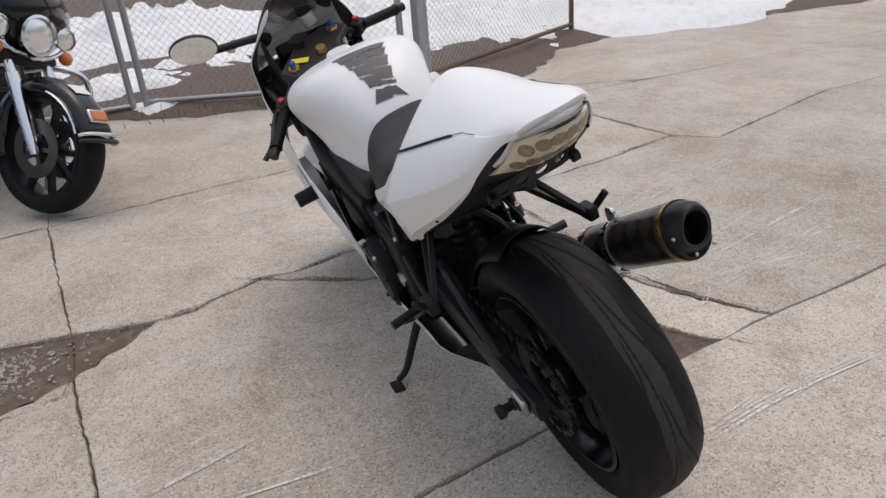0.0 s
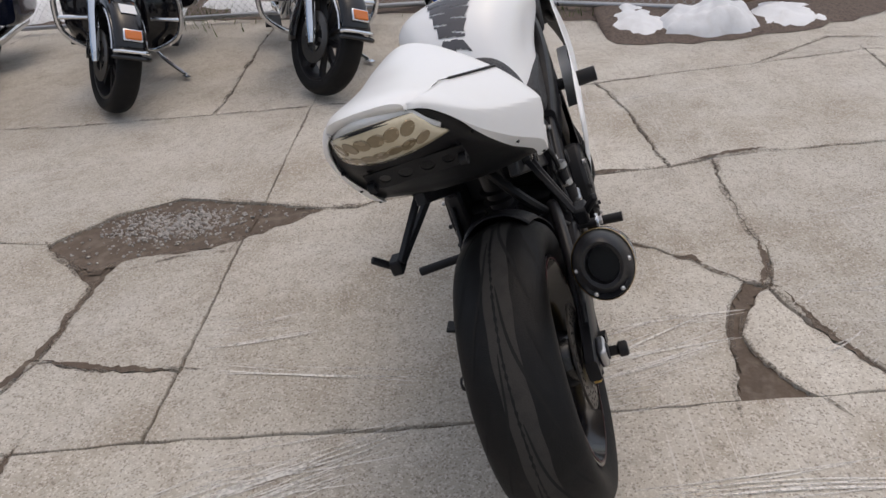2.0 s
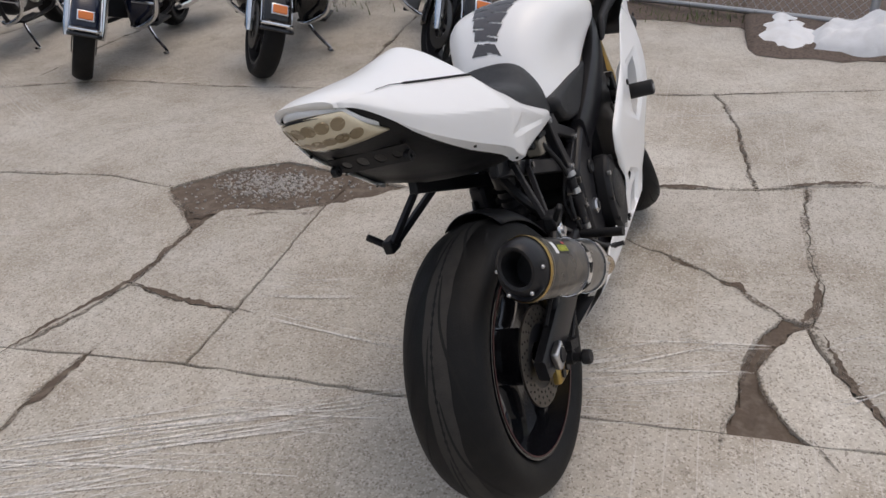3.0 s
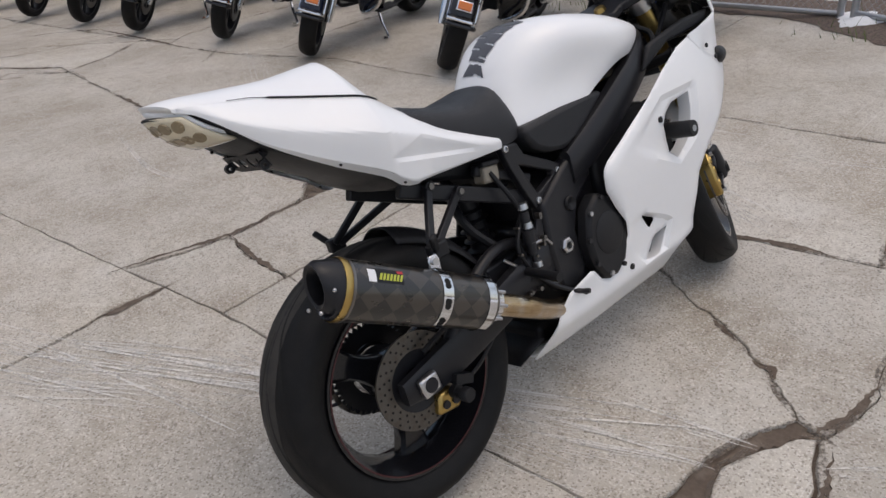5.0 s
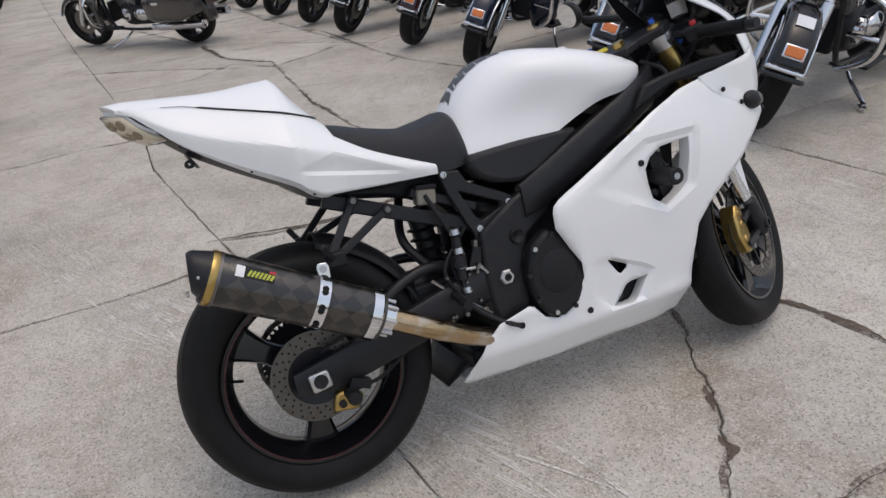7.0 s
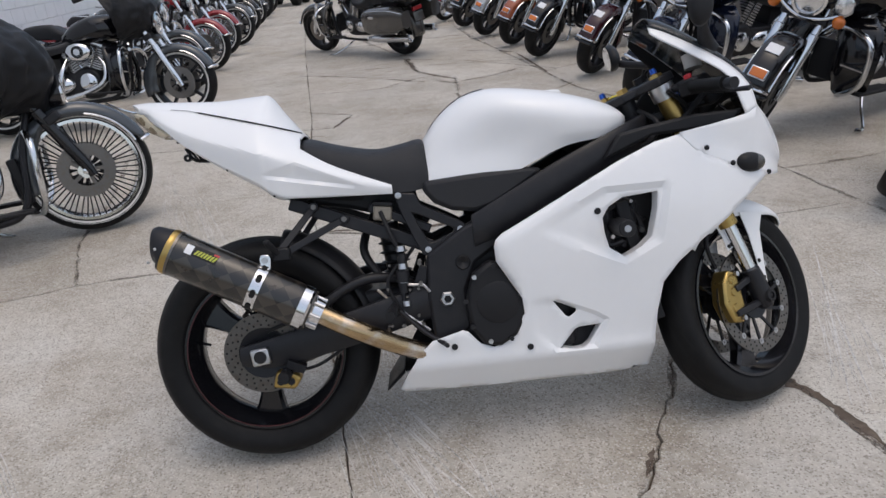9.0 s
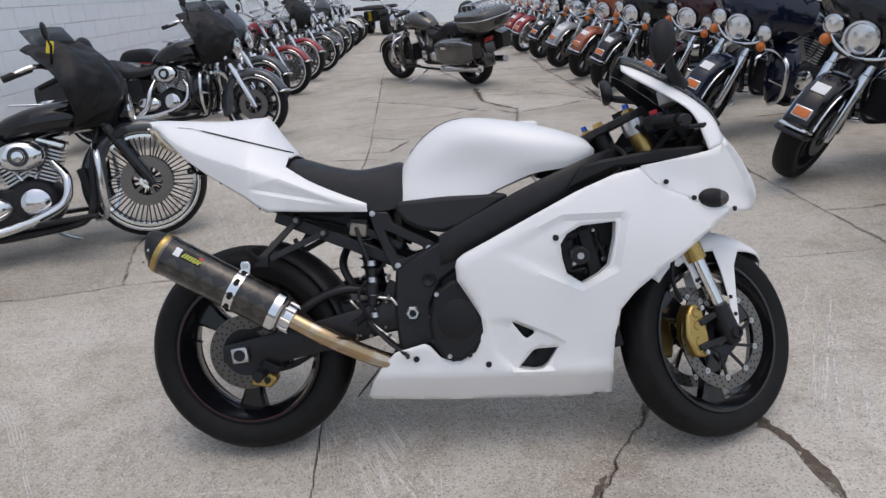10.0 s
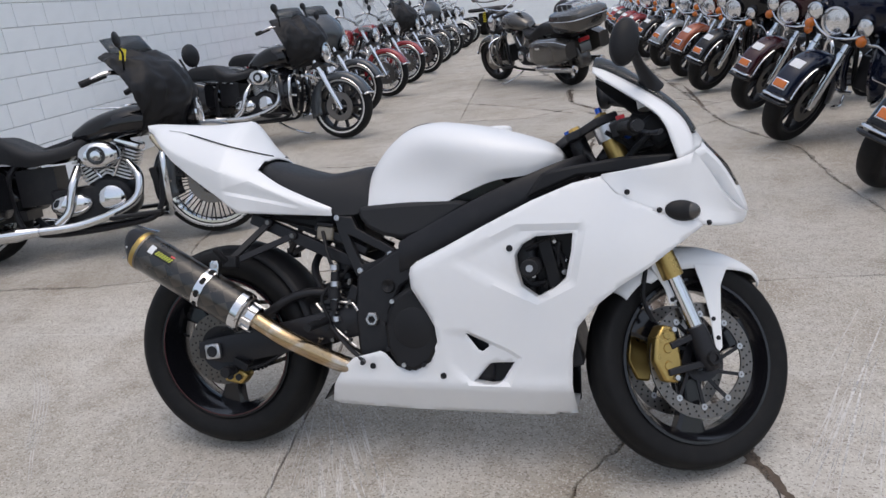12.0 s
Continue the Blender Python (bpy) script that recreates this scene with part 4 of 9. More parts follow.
def worn_band(bm, c, R, w, rim_r, v0, v1, seg=120):
    crown = [p for p in tyre_profile(R, w, rim_r, 40) if p[0] > R - 0.045 * w / 0.18]
    rows = []
    for k in range(seg):
        a = 2 * math.pi * k / seg
        row = []
        for j in range(5):
            e0 = v0 + 0.10 * ((a * 4 / math.pi) % 1.0 - 0.5) ** 2 + 0.008 * math.sin(a * 23)
            e1 = v1 - 0.10 * ((a * 4 / math.pi + 0.5) % 1.0 - 0.5) ** 2 + 0.008 * math.sin(a * 19)
            v = e0 + (e1 - e0) * j / 4
            s = (v + 1) / 2 * (len(crown) - 1)
            i = min(int(s), len(crown) - 2)
            f = s - i
            r, y = crown[i][0] * (1 - f) + crown[i + 1][0] * f + 0.0004, crown[i][1] * (1 - f) + crown[i + 1][1] * f
            row.append((c[0] + r * math.cos(a), c[1] + y, c[2] + r * math.sin(a)))
        rows.append(row)
    grid(bm, rows, True)


def sport_rim(bm, c, r, w):
    lathe(bm, [(r + 0.003, -w), (r + 0.004, -w + 0.006), (r - 0.006, -w + 0.014), (r - 0.010, -w * 0.5), (r - 0.020, -w * 0.25), (r - 0.020, w * 0.25), (r - 0.010, w * 0.5), (r - 0.006, w - 0.014), (r + 0.004, w - 0.006), (r + 0.003, w), (r - 0.005, w), (r - 0.014, w * 0.6), (r - 0.028, w * 0.3), (r - 0.028, -w * 0.3), (r - 0.014, -w * 0.6), (r - 0.005, -w)], c, 72)


def sport_wheel(name, c, r, w, spokes, hub_r, hub_w, phase, label, xf):
    bm = B()
    sport_rim(bm, c, r, w)
    wheel = part(name, bm, GLOSS, bike, label, xf=xf)
    bm = B()
    lathe(bm, [(0.012, -hub_w), (hub_r, -hub_w), (hub_r * 1.15, -hub_w * 0.5), (hub_r * 1.15, hub_w * 0.5), (hub_r, hub_w), (0.012, hub_w)], c, 32)
    part("hub", bm, GLOSS, wheel, xf=xf)
    for k in range(spokes):
        a = phase + 2 * math.pi * k / spokes
        d, s = Vector((math.cos(a), 0, math.sin(a))), Vector((-math.sin(a), 0, math.cos(a)))
        rows = []
        for f in np.linspace(0, 1, 8):
            rr = hub_r * 0.8 + (r - 0.025 - hub_r * 0.8) * f
            hw = 0.040 - 0.016 * math.sin(f * math.pi) + 0.006 * f
            th = 0.026 - 0.006 * f
            rows.append([Vector(c) + d * rr + s * x * hw + Vector((0, y * th, 0)) for x, y in ((-1, -0.6), (-0.75, -1), (0.75, -1), (1, -0.6), (1, 0.6), (0.75, 1), (-0.75, 1), (-1, 0.6))])
        bm = B()
        grid(bm, rows, False, True)
        part("spoke", bm, GLOSS, wheel, xf=xf)
    return wheel


def disc(bm, c, y, r0, r1, t=0.0025):
    lathe(bm, [(r0, y - t), (r1, y - t), (r1, y + t), (r0, y + t)], c, 64)


def disc_holes(bm, c, y, r0, r1, t=0.0032, n=30, hr=0.0030):
    for k in range(n):
        for j in range(3):
            a = 2 * math.pi * (k + j * 0.33) / n
            r = r0 + (r1 - r0) * (0.2 + 0.3 * j)
            cyl(bm, (c[0] + r * math.cos(a), y - t, c[2] + r * math.sin(a)), (c[0] + r * math.cos(a), y + t, c[2] + r * math.sin(a)), hr, seg=7)


# rear wheel
rear_wheel = sport_wheel("rear_wheel", RC, 0.216, 0.078, 3, 0.055, 0.075, radians(-96), "gloss black three-spoke alloy wheel", REAR_SHIFT)
bm = B()
tyre_mesh(bm, RC, 0.312, 0.178, 0.216)
tyre = part("tyre", bm, RUBBER, rear_wheel, "wide black sport tyre with dusty tread", xf=REAR_SHIFT)
bm = B()
worn_band(bm, RC, 0.312, 0.178, 0.216, -0.30, 0.18)
part("worn_tread", bm, DUST, rear_wheel, "greyish scuffed strip of tread", xf=REAR_SHIFT)
bm = B()
tyre_grooves(bm, RC, 0.312, 0.178, 0.216, 8, 0.0032)
part("tread_groove", bm, GROOVE, rear_wheel, xf=REAR_SHIFT, kind="stuff")
bm = B()
for s in (-1, 1):
    lathe(bm, [(0.2095, s * 0.0795), (0.2125, s * 0.0795), (0.2125, s * 0.0785), (0.2095, s * 0.0785)], RC, 64)
part("pinstripe", bm, PINSTRIPE, rear_wheel, "thin dark red rim line", xf=REAR_SHIFT)
bm = B()
disc(bm, RC, -0.088, 0.070, 0.110)
part("brake_disc", bm, DISCM, rear_wheel, "drilled steel brake disc", xf=REAR_SHIFT)
bm = B()
disc_holes(bm, RC, -0.088, 0.070, 0.110, n=24)
part("disc_hole", bm, GROOVE, rear_wheel, xf=REAR_SHIFT, kind="stuff")
bm = B()
lathe(bm, [(0.03, -0.082), (0.074, -0.090), (0.074, -0.084), (0.03, -0.070)], RC, 32)
part("disc_carrier", bm, SATIN, rear_wheel, xf=REAR_SHIFT)
bm = B()
n = 45
ring = []
for k in range(n * 4):
    a = 2 * math.pi * k / (n * 4)
    r = 0.111 if k % 4 in (0, 1) else 0.103
    ring.append([(r * math.cos(a), 0.083, RC[2] + r * math.sin(a)), (r * math.cos(a), 0.090, RC[2] + r * math.sin(a)), (0.062 * math.cos(a), 0.090, RC[2] + 0.062 * math.sin(a)), (0.062 * math.cos(a), 0.083, RC[2] + 0.062 * math.sin(a))])
grid(bm, ring, True, True)
part("sprocket", bm, SATIN, rear_wheel, xf=REAR_SHIFT)
bm = B()
a = radians(172)
cyl(bm, (0.205 * math.cos(a), 0.0, RC[2] + 0.205 * math.sin(a)), (0.165 * math.cos(a), -0.02, RC[2] + 0.165 * math.sin(a)), 0.004, seg=8)
part("valve", bm, BLACK, rear_wheel, xf=REAR_SHIFT)

# hugger over the front of the rear tyre
bm = B()
rows = []
for t in np.linspace(radians(15), radians(76), 20):
    wd = 0.062 + 0.03 * math.cos(t)
    rows.append([(RC[0] + (0.334 - 0.035 * abs(v) ** 2.5) * math.cos(t), wd * v, RC[2] + (0.334 - 0.035 * abs(v) ** 2.5) * math.sin(t)) for v in np.linspace(-1, 1, 11)])
grid(bm, rows)
part("tyre_hugger", bm, BLACK, bike, "matt black tyre hugger", smooth=60, solid=0.003, xf=REAR_SHIFT)
# chain
bm = B()
pts = [(0.02, RC[2] + 0.11), (0.52, 0.415 + 0.036)]
path = [(-0.111 * math.cos(t) * 1.0, RC[2] + 0.111 * math.sin(t)) for t in np.linspace(math.pi / 2, -math.pi / 2, 24)]
path = [(0.52, 0.451)] + path + [(0.52, 0.379)]
dist = [0]
for a, b in zip(path, path[1:]):
    dist.append(dist[-1] + math.hypot(b[0] - a[0], b[1] - a[1]))
k = 0
s = 0.0
while s < dist[-1]:
    i = max(j for j in range(len(dist)) if dist[j] <= s)
    i = min(i, len(path) - 2)
    f = (s - dist[i]) / max(1e-9, dist[i + 1] - dist[i])
    p = Vector(path[i]).lerp(Vector(path[i + 1]), f)
    ang = math.atan2(path[i + 1][1] - path[i][1], path[i + 1][0] - path[i][0])
    box(bm, (p.x, 0.0865 + (0.006 if k % 2 else 0), p.y), (0.017, 0.004, 0.013), pose(0, 0, 0, 0, -math.degrees(ang), 0))
    box(bm, (p.x, 0.0865 - (0.006 if k % 2 else 0), p.y), (0.017, 0.004, 0.013), pose(0, 0, 0, 0, -math.degrees(ang), 0))
    s += 0.0159
    k += 1
part("drive_chain", bm, mat("chain_steel", (0.11, 0.10, 0.09), 0.4, 0.9, 0.4, 90), bike, "dull steel roller chain", smooth=0, xf=ARM_SHIFT)

# swingarm
for s, nm in ((-1, "right"), (1, "left")):
    bm = B()
    rows = []
    for x, z, h, y, w in ((-0.055, 0.312, 0.050, 0.122, 0.026), (0.02, 0.314, 0.078, 0.122, 0.028), (0.12, 0.330, 0.088, 0.122, 0.030), (0.30, 0.370, 0.094, 0.120, 0.034), (0.44, 0.405, 0.090, 0.112, 0.050), (0.53, 0.412, 0.080, 0.105, 0.06)):
        rows.append([(x, s * (y + a * w / 2), z + b * h / 2) for a, b in ((-1, -0.8), (-0.7, -1), (0.7, -1), (1, -0.8), (1, 0.8), (0.7, 1), (-0.7, 1), (-1, 0.8))])
    vs = grid(bm, rows, False, True)
    cap(bm, vs[0])
    cap(bm, vs[-1])
    arm = part("swingarm", bm, SATIN, bike, "black box-section swingarm", xf=ARM_SHIFT)
    bm = B()
    tube(bm, [(0.10, s * 0.120, 0.36), (0.17, s * 0.120, 0.42), (0.24, s * 0.116, 0.465), (0.31, s * 0.108, 0.485), (0.38, s * 0.095, 0.475), (0.44, s * 0.09, 0.44)], 0.014, 10, 24)
    part("swingarm_brace", bm, SATIN, arm, xf=ARM_SHIFT)
    bm = B()
    box(bm, (0.0, s * 0.145, 0.312), (0.050, 0.018, 0.046), pose(0, 0, 0, 0, -7, 0))
    block = part("axle_block", bm, ALU, arm, "polished axle block", bevel=0.006, xf=ARM_SHIFT)
    bm = B()
    lathe(bm, [(0.0, -0.157), (0.015, -0.157), (0.017, -0.155), (0.017, -0.150), (0.0, -0.150)], (0, 0, 0.312), 6 if s > 0 else 28)
    part("axle_nut", bm, SATIN, arm, xf=ARM_SHIFT @ Matrix.Diagonal((1, -s, 1, 1)))
    bm = B()
    lathe(bm, [(0.0, -0.190), (0.014, -0.190), (0.017, -0.186), (0.017, -0.172), (0.011, -0.168), (0.011, -0.150), (0.016, -0.150), (0.016, -0.135), (0.0, -0.135)], (0.062, 0, 0.258), 20)
    part("stand_bobbin", bm, BLACK, arm, "black paddock-stand bobbin", xf=ARM_SHIFT @ Matrix.Diagonal((1, -s, 1, 1)))
bm = B()
box(bm, (0.34, 0, 0.40), (0.14, 0.2, 0.09))
part("swingarm_bridge", bm, SATIN, bike, bevel=0.012)
bm = B()
tube(bm, [(0.02, -0.128, 0.375), (0.08, -0.126, 0.392), (0.2, -0.124, 0.42)], 0.006, 6)
box(bm, (0.09, -0.135, 0.275), (0.05, 0.03, 0.022), pose(0, 0, 0, 0, 25, 0))
tube(bm, [(0.06, -0.135, 0.26), (0.15, -0.13, 0.27), (0.26, -0.125, 0.33), (0.36, -0.12, 0.36)], 0.005, 6, 14)
part("brake_torque_arm", bm, BLACK, bike, xf=ARM_SHIFT)
bm = B()
prism(bm, [(0.015, 0.215), (0.075, 0.205), (0.098, 0.235), (0.070, 0.262), (0.03, 0.262)], -0.122, -0.075)
cal = part("rear_caliper", bm, GOLD, bike, "gold rear brake caliper", bevel=0.008, xf=ARM_SHIFT)
for x, z in ((0.04, 0.232), (0.068, 0.230)):
    bm = B()
    cyl(bm, (x, -0.127, z), (x, -0.12, z), 0.010, seg=12)
    part("caliper_piston", bm, SATIN, cal, xf=ARM_SHIFT)
# exhaust
E0, E1 = Vector((-0.171, -0.233, 0.622)), Vector((0.161, -0.222, 0.430))
ed = (E1 - E0).normalized()
eu = (Vector((0, -1, 0)) - ed * Vector((0, -1, 0)).dot(ed)).normalized()
ev = ed.cross(eu)
CAN_H, CAN_W = 1.0, 0.85   # height and width of the oval against its nominal radius


def can_ring(s, r, k=CAN_H, n=32):
    p = E0 + ed * s
    return [p + (ev * math.cos(2 * math.pi * i / n) * k + eu * math.sin(2 * math.pi * i / n) * CAN_W) * r for i in range(n)]


L0 = (E1 - E0).length
bm = B()
vs = grid(bm, [can_ring(s, r) for s, r in ((0.0, 0.056), (0.004, 0.0575), (L0 - 0.03, 0.0575), (L0, 0.053))], False, True)
uv = bm.loops.layers.uv.new("UVMap")
for f in bm.faces:
    for lp in f.loops:
        v = lp.vert.co - E0
        u = math.atan2(v.dot(eu), v.dot(ev)) / (2 * math.pi)
        if f.calc_center_median() and u < 0 and (f.calc_center_median() - E0).dot(eu) > 0 and abs(u) > 0.3:
            u += 1
        lp[uv].uv = (u * 0.36, v.dot(ed))
can = part("exhaust_can", bm, CARBON, bike, "brown-black carbon exhaust silencer", smooth=60)
bm = B()
SLASH = -1 if ev.z > 0 else 1
rows = [can_ring(s, r) for s, r in ((0.0, 0.0565), (-0.010, 0.0545), (-0.024, 0.0480), (-0.036, 0.0405), (-0.039, 0.0375), (-0.036, 0.031), (-0.01, 0.030), (0.03, 0.030))]
for i, row in enumerate(rows):   # slash-cut end
    if i >= 2:
        for j, p in enumerate(row):
            row[j] = p + SLASH * ed * 0.42 * (p - E0).dot(ev) * (1 if i < 7 else 0)
vs = grid(bm, rows, False, True)
cap(bm, vs[-1])
tip = part("exhaust_tip", bm, SATIN, bike, "black slash-cut silencer end cap", smooth=50)
for i in range(6):
    a = 2 * math.pi * (i + 0.5) / 6
    bm = B()
    p = E0 - ed * (0.022 + SLASH * 0.42 * math.cos(a) * 0.022) + (ev * math.cos(a) * CAN_H + eu * math.sin(a) * CAN_W) * 0.0488
    ball(bm, p, 0.004, 8, 6)
    part("rivet", bm, ALU, tip)
bm = B()
grid(bm, [can_ring(s, r) for s, r in ((-0.003, 0.0580), (0.002, 0.0595), (0.007, 0.0595), (0.012, 0.0580))], False, True)
part("end_band", bm, GOLD, can, "gold band round the silencer end")
bm = B()
grid(bm, [can_ring(s, r) for s, r in ((0.012, 0.0582), (0.012, 0.0590), (0.018, 0.0590), (0.018, 0.0582))], False, True)
part("inner_band", bm, STEEL, can)
bm = B()
grid(bm, [can_ring(s, r) for s, r in ((0.222, 0.0585), (0.222, 0.0605), (0.248, 0.0605), (0.248, 0.0585))], False, True)
strap = part("clamp_strap", bm, CHROME, can, "polished slotted clamp strap")
bm = B()
for i in range(9):
    a = 2 * math.pi * i / 9
    p = E0 + ed * 0.235 + (ev * math.cos(a) * CAN_H + eu * math.sin(a) * CAN_W) * 0.0602
    q = E0 + ed * 0.235 + (ev * math.cos(a) * CAN_H + eu * math.sin(a) * CAN_W) * 0.0612
    t = (ev * -math.sin(a) + eu * math.cos(a)).normalized()
    tube(bm, [p, q], 0.0075, 10)
    tube(bm, [p + t * 0.008, q + t * 0.008], 0.0075, 10)
part("strap_slot", bm, GROOVE, strap, kind="stuff")
bm = B()
p = E0 + ed * 0.235 + ev * 0.059 * (1 if ev.z > 0 else -1)
prism(bm, [(p.x - 0.013, p.z - 0.006), (p.x + 0.013, p.z - 0.006), (p.x + 0.015, p.z + 0.020), (p.x + 0.010, p.z + 0.030), (p.x - 0.008, p.z + 0.031), (p.x - 0.014, p.z + 0.022)], p.y - 0.004, p.y + 0.003)
part("hanger_tab", bm, CHROME, strap, bevel=0.002)
bm = B()
cyl(bm, (p.x, p.y - 0.010, p.z + 0.017), (p.x, p.y - 0.002, p.z + 0.017), 0.008, 0.008, 12)
part("hanger_screw", bm, ALU, strap)
bm = B()
grid(bm, [can_ring(s, r, k) for s, r, k in ((L0 - 0.034, 0.0585, CAN_H), (L0 - 0.034, 0.060, CAN_H), (L0 - 0.012, 0.060, CAN_H), (L0 - 0.004, 0.052, 1.0), (L0 + 0.004, 0.040, 1.0), (L0 + 0.028, 0.038, 1.0), (L0 + 0.028, 0.030, 1.0))], False, True)
part("inlet_collar", bm, CHROME, can, "polished inlet collar")
for i in range(8):
    a = 2 * math.pi * i / 8
    bm = B()
    p = E0 + ed * (L0 + 0.012) + (ev * math.cos(a) + eu * math.sin(a)) * 0.040
    tube(bm, [p - ed * 0.016, p + ed * 0.016], 0.004, 6)
    part("spring_bolt", bm, ALU, can)
bm = B()
P1 = E1 + ed * 0.02
tube(bm, [P1, P1 + ed * 0.12, (0.385, -0.172, 0.298), (0.47, -0.14, 0.262), (0.60, -0.09, 0.235), (0.85, -0.04, 0.215)], [0.026, 0.026, 0.025, 0.025, 0.025, 0.025], 18, 40)
part("exhaust_pipe", bm, BRONZE, bike, "gold-brown heat-tinted exhaust link pipe", smooth=60)
# maker's label on the silencer as plain shapes
for nm, s0, s1, a0, a1, m_, lb in (("label_plate", 0.052, 0.125, 112, 142, BLACK, "dark label patch"), ("label_square", 0.044, 0.062, 112, 138, PAPER, "white label square"), ("label_line", 0.112, 0.126, 134, 140, RED, "thin red label line")):
    bm = B()
    rows = []
    for s in np.linspace(s0, s1, 4):
        off = {"label_plate": 0.0582, "label_square": 0.0587, "label_line": 0.0587}[nm]
        rows.append([E0 + ed * s + (ev * math.cos(radians(a)) * CAN_H + eu * math.sin(radians(a)) * CAN_W) * off for a in np.linspace(a0, a1, 7)])
    grid(bm, rows)
    part(nm, bm, m_, can, lb, face=eu)

for k in range(7):
    s0 = 0.067 + 0.0078 * k
    a0, a1 = 117, 131
    bm = B()
    grid(bm, [[E0 + ed * (s0 + w + 0.006 * (a - 116) / 15) + (ev * math.cos(radians(a)) * CAN_H + eu * math.sin(radians(a)) * CAN_W) * 0.0589 for a in np.linspace(a0, a1, 5)] for w in (0.0, 0.0052)])
    part("label_bar", bm, mat("yellow_green_print", (0.42, 0.46, 0.05), 0.5, 0, 0.1), can, "slanted yellow-green print bar", face=eu)

# engine, frame
bm = B()
for x0, x1, z0, z1, w in ((0.50, 0.86, 0.24, 0.46, 0.15), (0.70, 0.98, 0.40, 0.66, 0.16), (0.56, 0.74, 0.40, 0.58, 0.13)):
    box(bm, ((x0 + x1) / 2, 0, (z0 + z1) / 2), (x1 - x0, 2 * w, z1 - z0))
engine = part("engine", bm, SATIN, bike, "black engine block", bevel=0.02)
bm = B()
box(bm, (1.04, 0, 0.46), (0.035, 0.34, 0.34), pose(0, 0, 0, 0, -14, 0))
part("radiator", bm, BLACK, bike, bevel=0.004)
for s in (-1, 1):
    bm = B()
    prism(bm, [(0.585, 0.475), (0.634, 0.508), (0.69, 0.475), (0.722, 0.42), (0.722, 0.355), (0.690, 0.300), (0.645, 0.275), (0.600, 0.282), (0.568, 0.33), (0.560, 0.40)], -0.15, -0.198)
    cover = part("clutch_cover", bm, BLACK, bike, "black clutch cover" if s < 0 else "black alternator cover", xf=Matrix.Diagonal((1, -s, 1, 1)), bevel=0.012)
    bm = B()
    lathe(bm, [(0.0, -0.2015), (0.050, -0.2015), (0.056, -0.199), (0.058, -0.19), (0, -0.19)], (0.645, 0, 0.395), 36)
    part("cover_boss", bm, BLACK, cover, xf=Matrix.Diagonal((1, -s, 1, 1)))
    for k in range(9):
        a = 2 * math.pi * k / 9 + 0.2
        if 0.082 * math.cos(a) > 0.042:
            continue
        bm = B()
        cyl(bm, (0.642 + 0.082 * math.cos(a), -0.196, 0.390 + 0.105 * math.sin(a) * 0.98), (0.642 + 0.082 * math.cos(a), -0.204, 0.390 + 0.105 * math.sin(a) * 0.98), 0.0065, seg=8)
        part("cover_bolt", bm, ALU if k % 3 == 0 else SATIN, cover, xf=Matrix.Diagonal((1, -s, 1, 1)))
    # main spar and pivot plate
    bm = B()
    prism(bm, [(0.470, 0.535), (0.462, 0.420), (0.470, 0.300), (0.535, 0.290), (0.575, 0.33), (0.568, 0.43), (0.60, 0.50), (0.67, 0.545), (0.69, 0.60), (0.625, 0.622), (0.575, 0.60)], -0.160, -0.115)
    part("pivot_plate", bm, SATIN, bike, "black cast frame pivot plate", xf=Matrix.Diagonal((1, -s, 1, 1)), bevel=0.010)
    bm = B()
    rows = []
    for x, z, h, y, w in ((0.60, 0.585, 0.085, 0.150, 0.035), (0.70, 0.628, 0.10, 0.158, 0.040), (0.85, 0.702, 0.10, 0.160, 0.045), (0.98, 0.758, 0.095, 0.140, 0.05), (1.07, 0.790, 0.10, 0.095, 0.05), (1.12, 0.80, 0.11, 0.04, 0.06)):
        rows.append([(x, s * (y + a * w / 2), z + b * h / 2) for a, b in ((-1, -0.75), (-0.6, -1), (0.6, -1), (1, -0.75), (1, 0.75), (0.6, 1), (-0.6, 1), (-1, 0.75))])
    rows = [[tuple(q) for q in r] for r in zip(*[cr([rows[i][j] for i in range(len(rows))], 18) for j in range(8)])]
    vs = grid(bm, rows, False, True)
    cap(bm, vs[0])
    cap(bm, vs[-1])
    part("frame_spar", bm, SATIN, bike, "black aluminium frame spar", smooth=50)
    # black inner fairing infill between spar and screen
    bm = B()
    prism(bm, [(0.955, 0.735), (1.09, 0.787), (1.18, 0.79), (1.30, 0.80), (1.335, 0.835), (1.20, 0.832), (1.06, 0.812), (1.00, 0.80)], -0.185, -0.165)
    part("inner_fairing", bm, BLACK, bike, "black inner fairing duct", xf=Matrix.Diagonal((1, -s, 1, 1)), bevel=0.008)
    # knee panel
    bm = B()
    prism(bm, [(0.482, 0.728), (0.478, 0.702), (0.505, 0.668), (0.55, 0.645), (0.61, 0.635), (0.66, 0.646), (0.72, 0.677), (0.785, 0.715), (0.80, 0.733), (0.76, 0.740), (0.60, 0.735)], -0.158, -0.09)
    part("knee_panel", bm, SEATM, bike, "matt black knee panel under the tank", xf=Matrix.Diagonal((1, -s, 1, 1)), bevel=0.016)
    # triangular subframe bracket
    bm = B()
    rim_ = [(0.400, 0.706), (0.455, 0.701), (0.470, 0.668), (0.548, 0.627), (0.583, 0.606), (0.585, 0.582), (0.490, 0.536), (0.464, 0.531), (0.447, 0.568), (0.415, 0.650)]
    hole_ = [(0.444, 0.648), (0.450, 0.646), (0.458, 0.643), (0.500, 0.622), (0.550, 0.598), (0.550, 0.586), (0.490, 0.564), (0.481, 0.566), (0.474, 0.580), (0.455, 0.622)]
